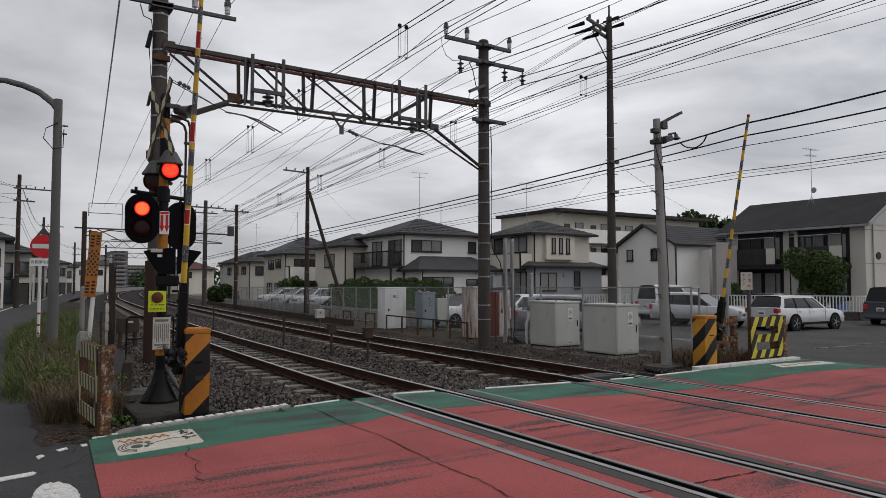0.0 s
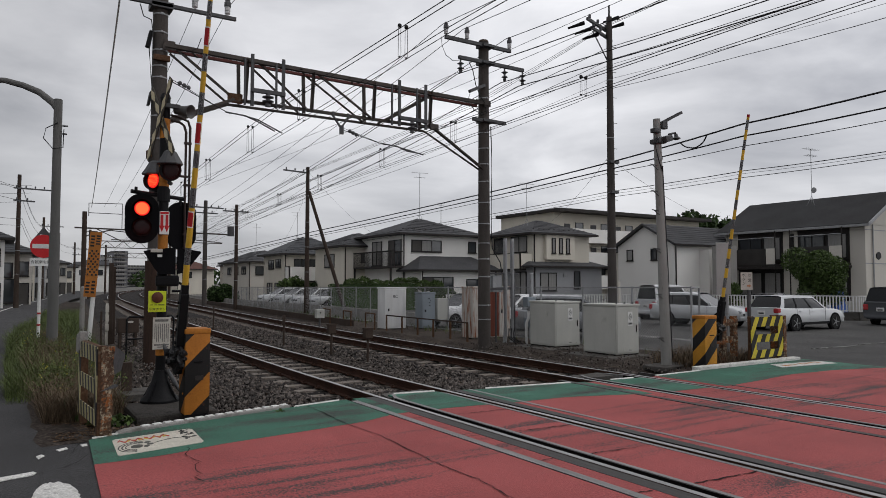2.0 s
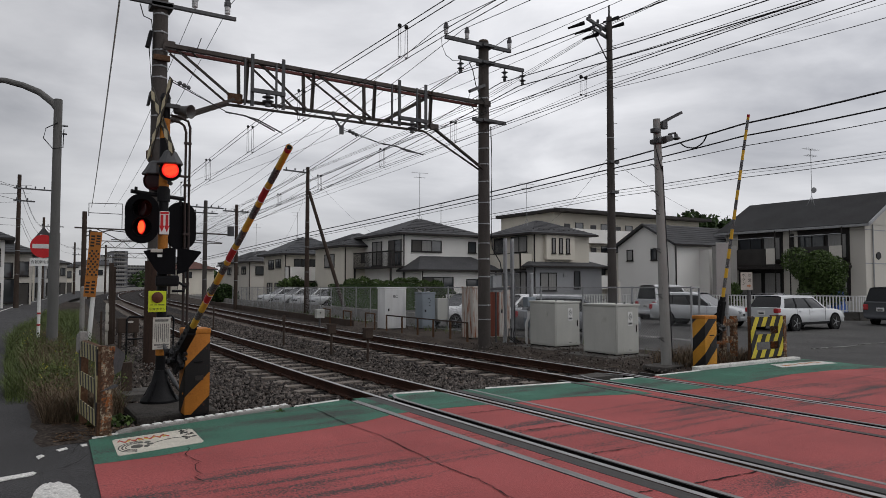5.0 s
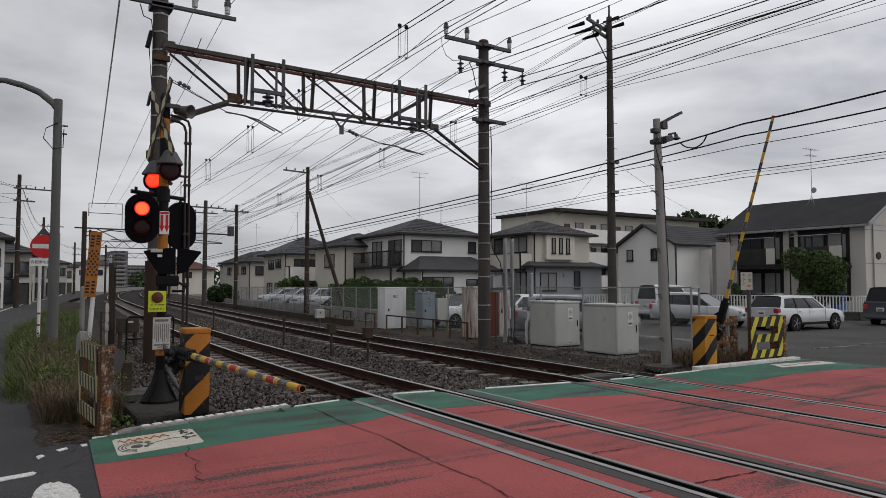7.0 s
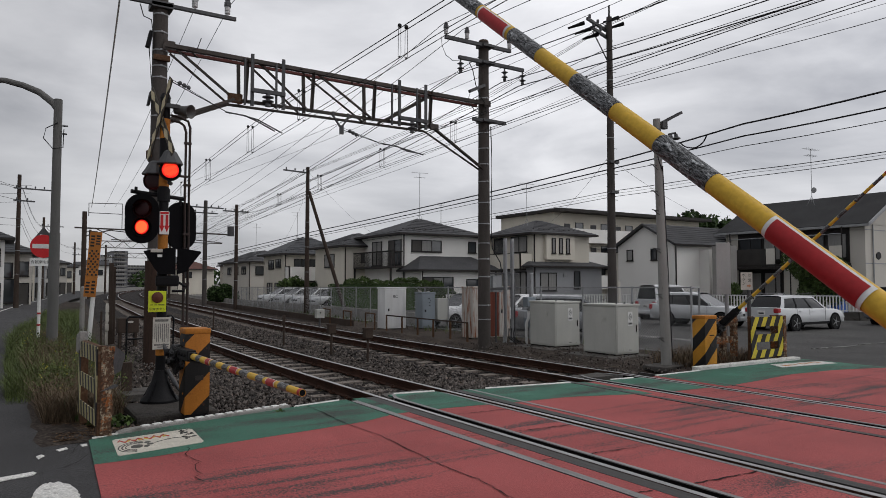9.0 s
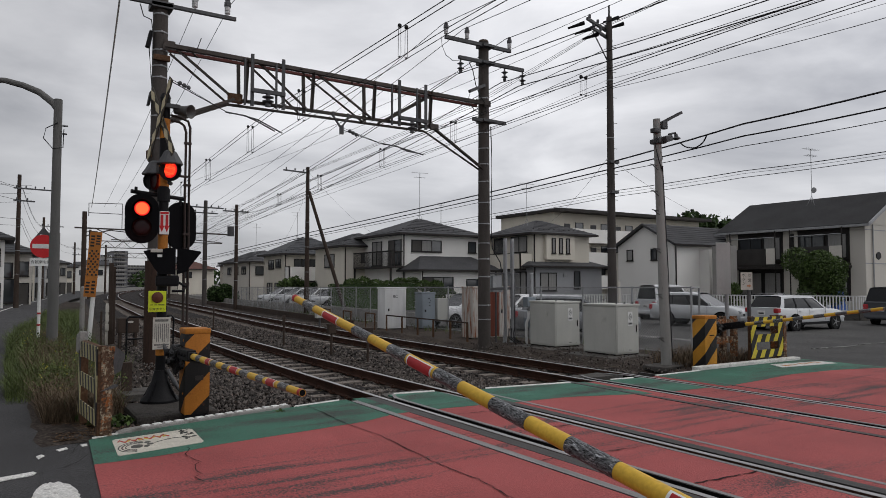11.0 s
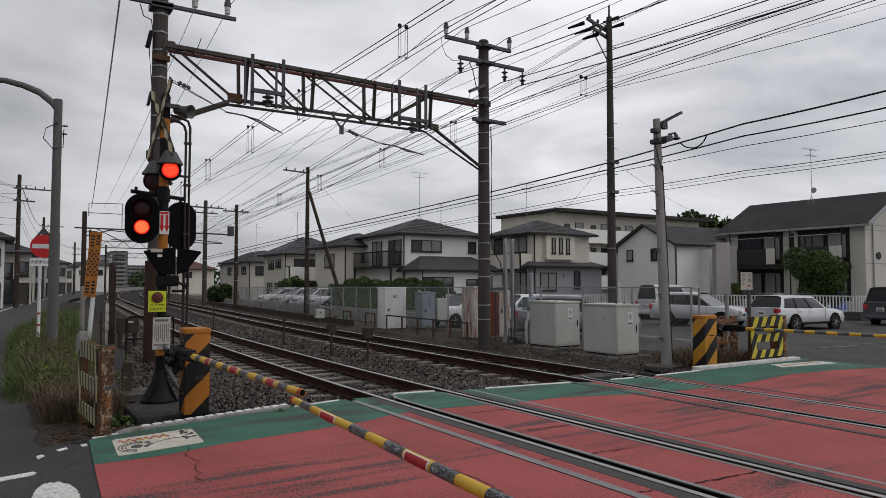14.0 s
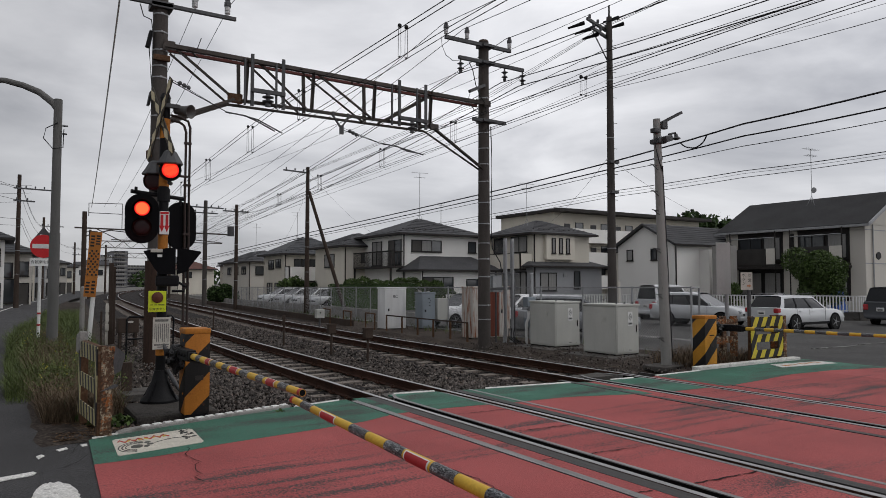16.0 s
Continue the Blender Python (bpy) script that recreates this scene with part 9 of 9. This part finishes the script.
            hose(bm, [(r1 * L * 0.95, side * hw * 0.66, H - 0.02), (r1 * L * 0.9, side * hw * 0.66, H + 0.03), (f1 * L * 0.3, side * hw * 0.66, H + 0.035), (f1 * L * 0.6, side * hw * 0.66, H - 0.01)], 0.014, 6)
            part("roof_rail", bm, GALV_DARK, c)
    for s in (-1, 1):
        bm = bm_new()
        box(bm, (f0 * L - 0.22, s * (hw + 0.07), zb_ + 0.06), (0.11, 0.16, 0.12), 0.03)
        part("mirror", bm, paint, c)
        bm = bm_new()
        box(bm, ((shapes[0][0] + 0.012) * L, s * hw * 0.765, 0.84), (0.20, hw * 0.26, 0.19 if kind == "wagon" else 0.26), 0.04)
        part("tail_light", bm, TAIL_LIGHT, c, "red tail light")
        bm = bm_new()
        box(bm, (0.462 * L, s * hw * 0.72, 0.69), (0.30, hw * 0.34, 0.15), 0.05)
        part("headlight", bm, HEAD_LIGHT, c, "clear headlight")
        for u in (0.31, -0.29):
            wr = 0.325 if kind != "van" else 0.29
            bm = bm_new()
            turned(bm, [(wr * 0.66, -0.10), (wr * 0.93, -0.10), (wr, -0.06), (wr, 0.06), (wr * 0.93, 0.10), (wr * 0.66, 0.10)], 24, pose(0, 0, 0, 90, 0, 0))
            wheel = part("wheel", bm, RUBBER, c, "black tyre", 40, Matrix.Translation((u * L, s * (hw - 0.075), wr)))
            bm = bm_new()
            rod(bm, (0, s * 0.06, 0), (0, s * 0.085, 0), wr * 0.2, None, 12)
            for k in range(5):
                a = 2 * math.pi * k / 5
                beam(bm, (0, s * 0.08, 0), (wr * 0.66 * math.cos(a), s * 0.075, wr * 0.66 * math.sin(a)), 0.085, 0.02)
            turned(bm, [(wr * 0.60, -0.02), (wr * 0.68, -0.02), (wr * 0.68, 0.02), (wr * 0.60, 0.02)], 24, pose(0, s * 0.075, 0, 90, 0, 0))
            part("rim", bm, ALLOY, wheel, "silver spoked rim")
            # added black disc: stands for the shade behind the spokes
            bm = bm_new()
            rod(bm, (0, s * 0.02, 0), (0, s * 0.04, 0), wr * 0.66, None, 20)
            part("brake_disc", bm, BLACK_MATT, wheel)
            bm = bm_new()
            turned(bm, [(wr + 0.015, -0.05), (wr + 0.06, -0.05), (wr + 0.06, 0.085), (wr + 0.015, 0.085)], 24, pose(u * L, s * (hw - 0.075), wr, 90, 0, 0))
            part("arch", bm, BLACK_MATT, c)
    bm = bm_new()
    box(bm, (-0.506 * L, 0, 0.74), (0.03, 0.34, 0.17), 0.004)
    pl = part("plate", bm, WHITE, c)
    bm = bm_new()
    box(bm, (-0.506 * L - 0.017, 0, 0.72), (0.004, 0.24, 0.06))
    part("plate_bar", bm, INK, pl)
    bm = bm_new()
    box(bm, (-0.47 * L, 0, 0.42), (0.26, W * 0.9, 0.20), 0.05)
    part("rear_bumper", bm, paint, c)
    part("front_bumper", box(bm_new(), (0.47 * L, 0, 0.40), (0.26, W * 0.88, 0.20), 0.05), paint, c)
    bm = bm_new()
    box(bm, (0.488 * L, 0, 0.56), (0.08, W * 0.5, 0.13), 0.02)
    part("grille", bm, BLACK, c)
    for s in (-1, 1):
        part("sill_trim", box(bm_new(), (0, s * hw * 0.97, 0.30), (0.52 * L, 0.05, 0.10), 0.01), BLACK, c)
        for u in (-0.08, 0.16, -0.26):
            part("door_seam", box(bm_new(), (u * L, s * (hw * 1.0), 0.66), (0.008, 0.006, 0.50)), BLACK, c)
        for u in (-0.03, -0.22):
            part("door_handle", box(bm_new(), (u * L, s * (hw + 0.01), 0.80), (0.16, 0.03, 0.025), 0.008), paint, c)
    return c


car(28.7, 17.0, -3, CAR_WHITE, "white estate car with red tail lights in the car park", 4.5, 1.73, 1.47, "wagon")
car(27.1, 20.6, -75, CAR_SILVER, "silver-white crossover parked behind the fence", 4.15, 1.75, 1.55, "suv")
car(30.8, 25.6, 2, CAR_WHITE, "white light van parked by the houses", 3.4, 1.48, 1.88, "van")
car(17.7, 18.8, -40, mat("grey_car_paint", (0.22, 0.23, 0.24), 0.25, 0.3, 0.05, 1, 30, 0.03, 0.0, spec=0.6), "grey car parked behind the cabinets", 4.4, 1.74, 1.55, "suv")
car(18.3, 23.0, 180, CAR_WHITE, "white car with a red tail light behind the posts", 3.9, 1.69, 1.5, "suv")
car(17.9, 26.2, 184, CAR_WHITE, "white compact car parked by the wall", 3.9, 1.69, 1.52, "suv")
car(36.4, 16.0, -4, CAR_GREY, "dark grey minivan parked at the fence", 4.6, 1.76, 1.80, "van")
for k, (x, y) in enumerate([(21.3, 60.0), (21.8, 57.3), (22.0, 53.9), (22.0, 50.4)]):
    car(x, y, 183 + 4 * k, (CAR_WHITE, CAR_SILVER)[k % 2], ("white", "silver")[k % 2] + " car parked in front of the tiled house", 4.2, 1.7, 1.55, "suv")
car(-2.2, 52.5, 80, CAR_WHITE, "white car parked along the western road", 4.0, 1.69, 1.5, "suv")
# blue covered bicycle by the apartment house, and shed boxes
bm = bm_new()
ball(bm, (0, 0, 0.85), 0.75, 14, (0.75, 0.5, 1.25))
box(bm, (0, 0, 0.35), (1.1, 0.7, 0.75), 0.15)
solo("covered_bicycle", bm, BLUE_SHEET, "bicycle under a blue tarpaulin beside the tree", "covered bicycle", at=(42.0, 22.3, -0.34), smooth=50)
bm = bm_new()
box(bm, (0, 0, 0.9), (0.8, 0.35, 0.65), 0.03)
box(bm, (0, 0, 0.3), (0.7, 0.3, 0.6), 0.02)
solo("air_conditioner", bm, CABINET_WHITE, "white outdoor air conditioner unit", "air conditioner", at=(47.4, 29.3, -0.35))
# western street: poles and far sign
for x, y, h in ((0.9, 52.75, 9.0), (3.6, 81.2, 8.6), (8.6, 108.1, 7.5)):
    utility_pole(x, y, h, 0.16, 0.11, "dark street utility pole along the western road", ((h - 0.9, -0.3, 1.8, 0.2), (h - 1.7, -0.3, 0.9, 0.2)), POLE_BROWN)
for z in (7.2, 7.1, 6.4, 5.2, 4.8):
    wire([(-4.5, 20, z + 0.9), (1.1, 52.75, z + 0.6), (3.8, 81.2, z + 0.2), (8.7, 108, z - 0.5)], 0.014, "dark cable along the western road", "service cables", sag=0.9)
for k in range(3):
    wire([(-7.0, 24, 6.5 - 0.6 * k), (1.6, 52.75, 8.0 - 0.5 * k)], 0.012, "sagging dark cable above the western road", "service cables", sag=0.7)


# ---- what moves ----
def motions():
    """The three arms swing down one after another; the lamps turn over in their own beats."""
    left = [(0.0, 81.2), (1.3, 81.2), (1.5, 80.6), (2.0, 74.0), (2.5, 64.1), (3.0, 56.3), (3.5, 49.0), (4.0, 40.9), (4.2, 38.0), (5.3, 19.5), (6.0, 8.6), (6.3, 5.5), (6.6, 2.8), (6.9, 1.8), (7.2, 1.4), (7.6, 1.3), (16.0, 1.3)]
    near = [(0.0, 82.0), (6.4, 82.0), (6.8, 77.0), (7.5, 61.0), (8.0, 52.0), (8.3, 48.0), (8.6, 43.8), (9.0, 37.9), (9.2, 35.2), (10.2, 20.3), (11.0, 9.6), (11.3, 6.2), (11.6, 3.3), (11.8, 2.4), (12.0, 1.9), (12.5, 1.5), (16.0, 1.5)]
    far = [(0.0, 79.6), (6.3, 79.6), (6.5, 79.1), (7.0, 72.4), (7.5, 63.8), (8.0, 55.2), (8.3, 50.5), (8.6, 46.0), (9.2, 36.8), (10.2, 21.0), (11.0, 8.6), (11.3, 5.2), (11.6, 2.5), (12.0, 1.0), (12.5, 0.5), (16.0, 0.5)]
    for (arm, gate, hinge, heading, lean), rows in zip(arms, (left, near, far)):
        base = hinge - gate.matrix_world.translation
        walk(arm, [(t, arm_pose(base, heading, lean, a)) for t, a in rows])

    def flips(lens, first_lit, turns):
        """The lens turns half round at each of the times, in a tenth of a second."""
        place = lens.matrix_basis.to_translation()
        angle = 0 if first_lit else 180
        rows = [(0.0, pose(*place, 0, 0, angle))]
        for t in turns:
            for k in range(4):
                rows.append((t - 0.1 + k / 30, pose(*place, 0, 0, angle + 60 * k)))
            angle += 180
        rows.append((16.04, pose(*place, 0, 0, angle)))
        walk(lens, [r for i, r in enumerate(rows) if r[0] >= 0 and (i == 0 or frame(r[0]) > frame(rows[i - 1][0]))])

    down = [0.1, 1.38, 2.60, 3.78, 5.02, 6.25, 7.48, 8.75, 10.0, 11.24, 12.46, 13.7, 14.98]
    up = [0.68, 1.98, 3.16, 4.4, 5.63, 6.85, 8.2, 9.38, 10.6, 11.86, 13.12, 14.28, 15.60]
    both = sorted(down + up)
    flips(lens_u, True, both)
    flips(lens_d, False, both)
    rear = [0.48, 1.75, 2.96, 4.16, 5.4, 6.62, 7.85, 9.10, 10.3, 11.62, 12.85, 14.10, 15.28]
    front = [1.10, 2.38, 3.60, 4.8, 6.0, 7.25, 8.45, 9.7, 10.95, 12.2, 13.45, 14.68, 15.97]
    both = sorted(rear + front)
    flips(led_r, True, both)
    flips(led_b, False, both)


motions()
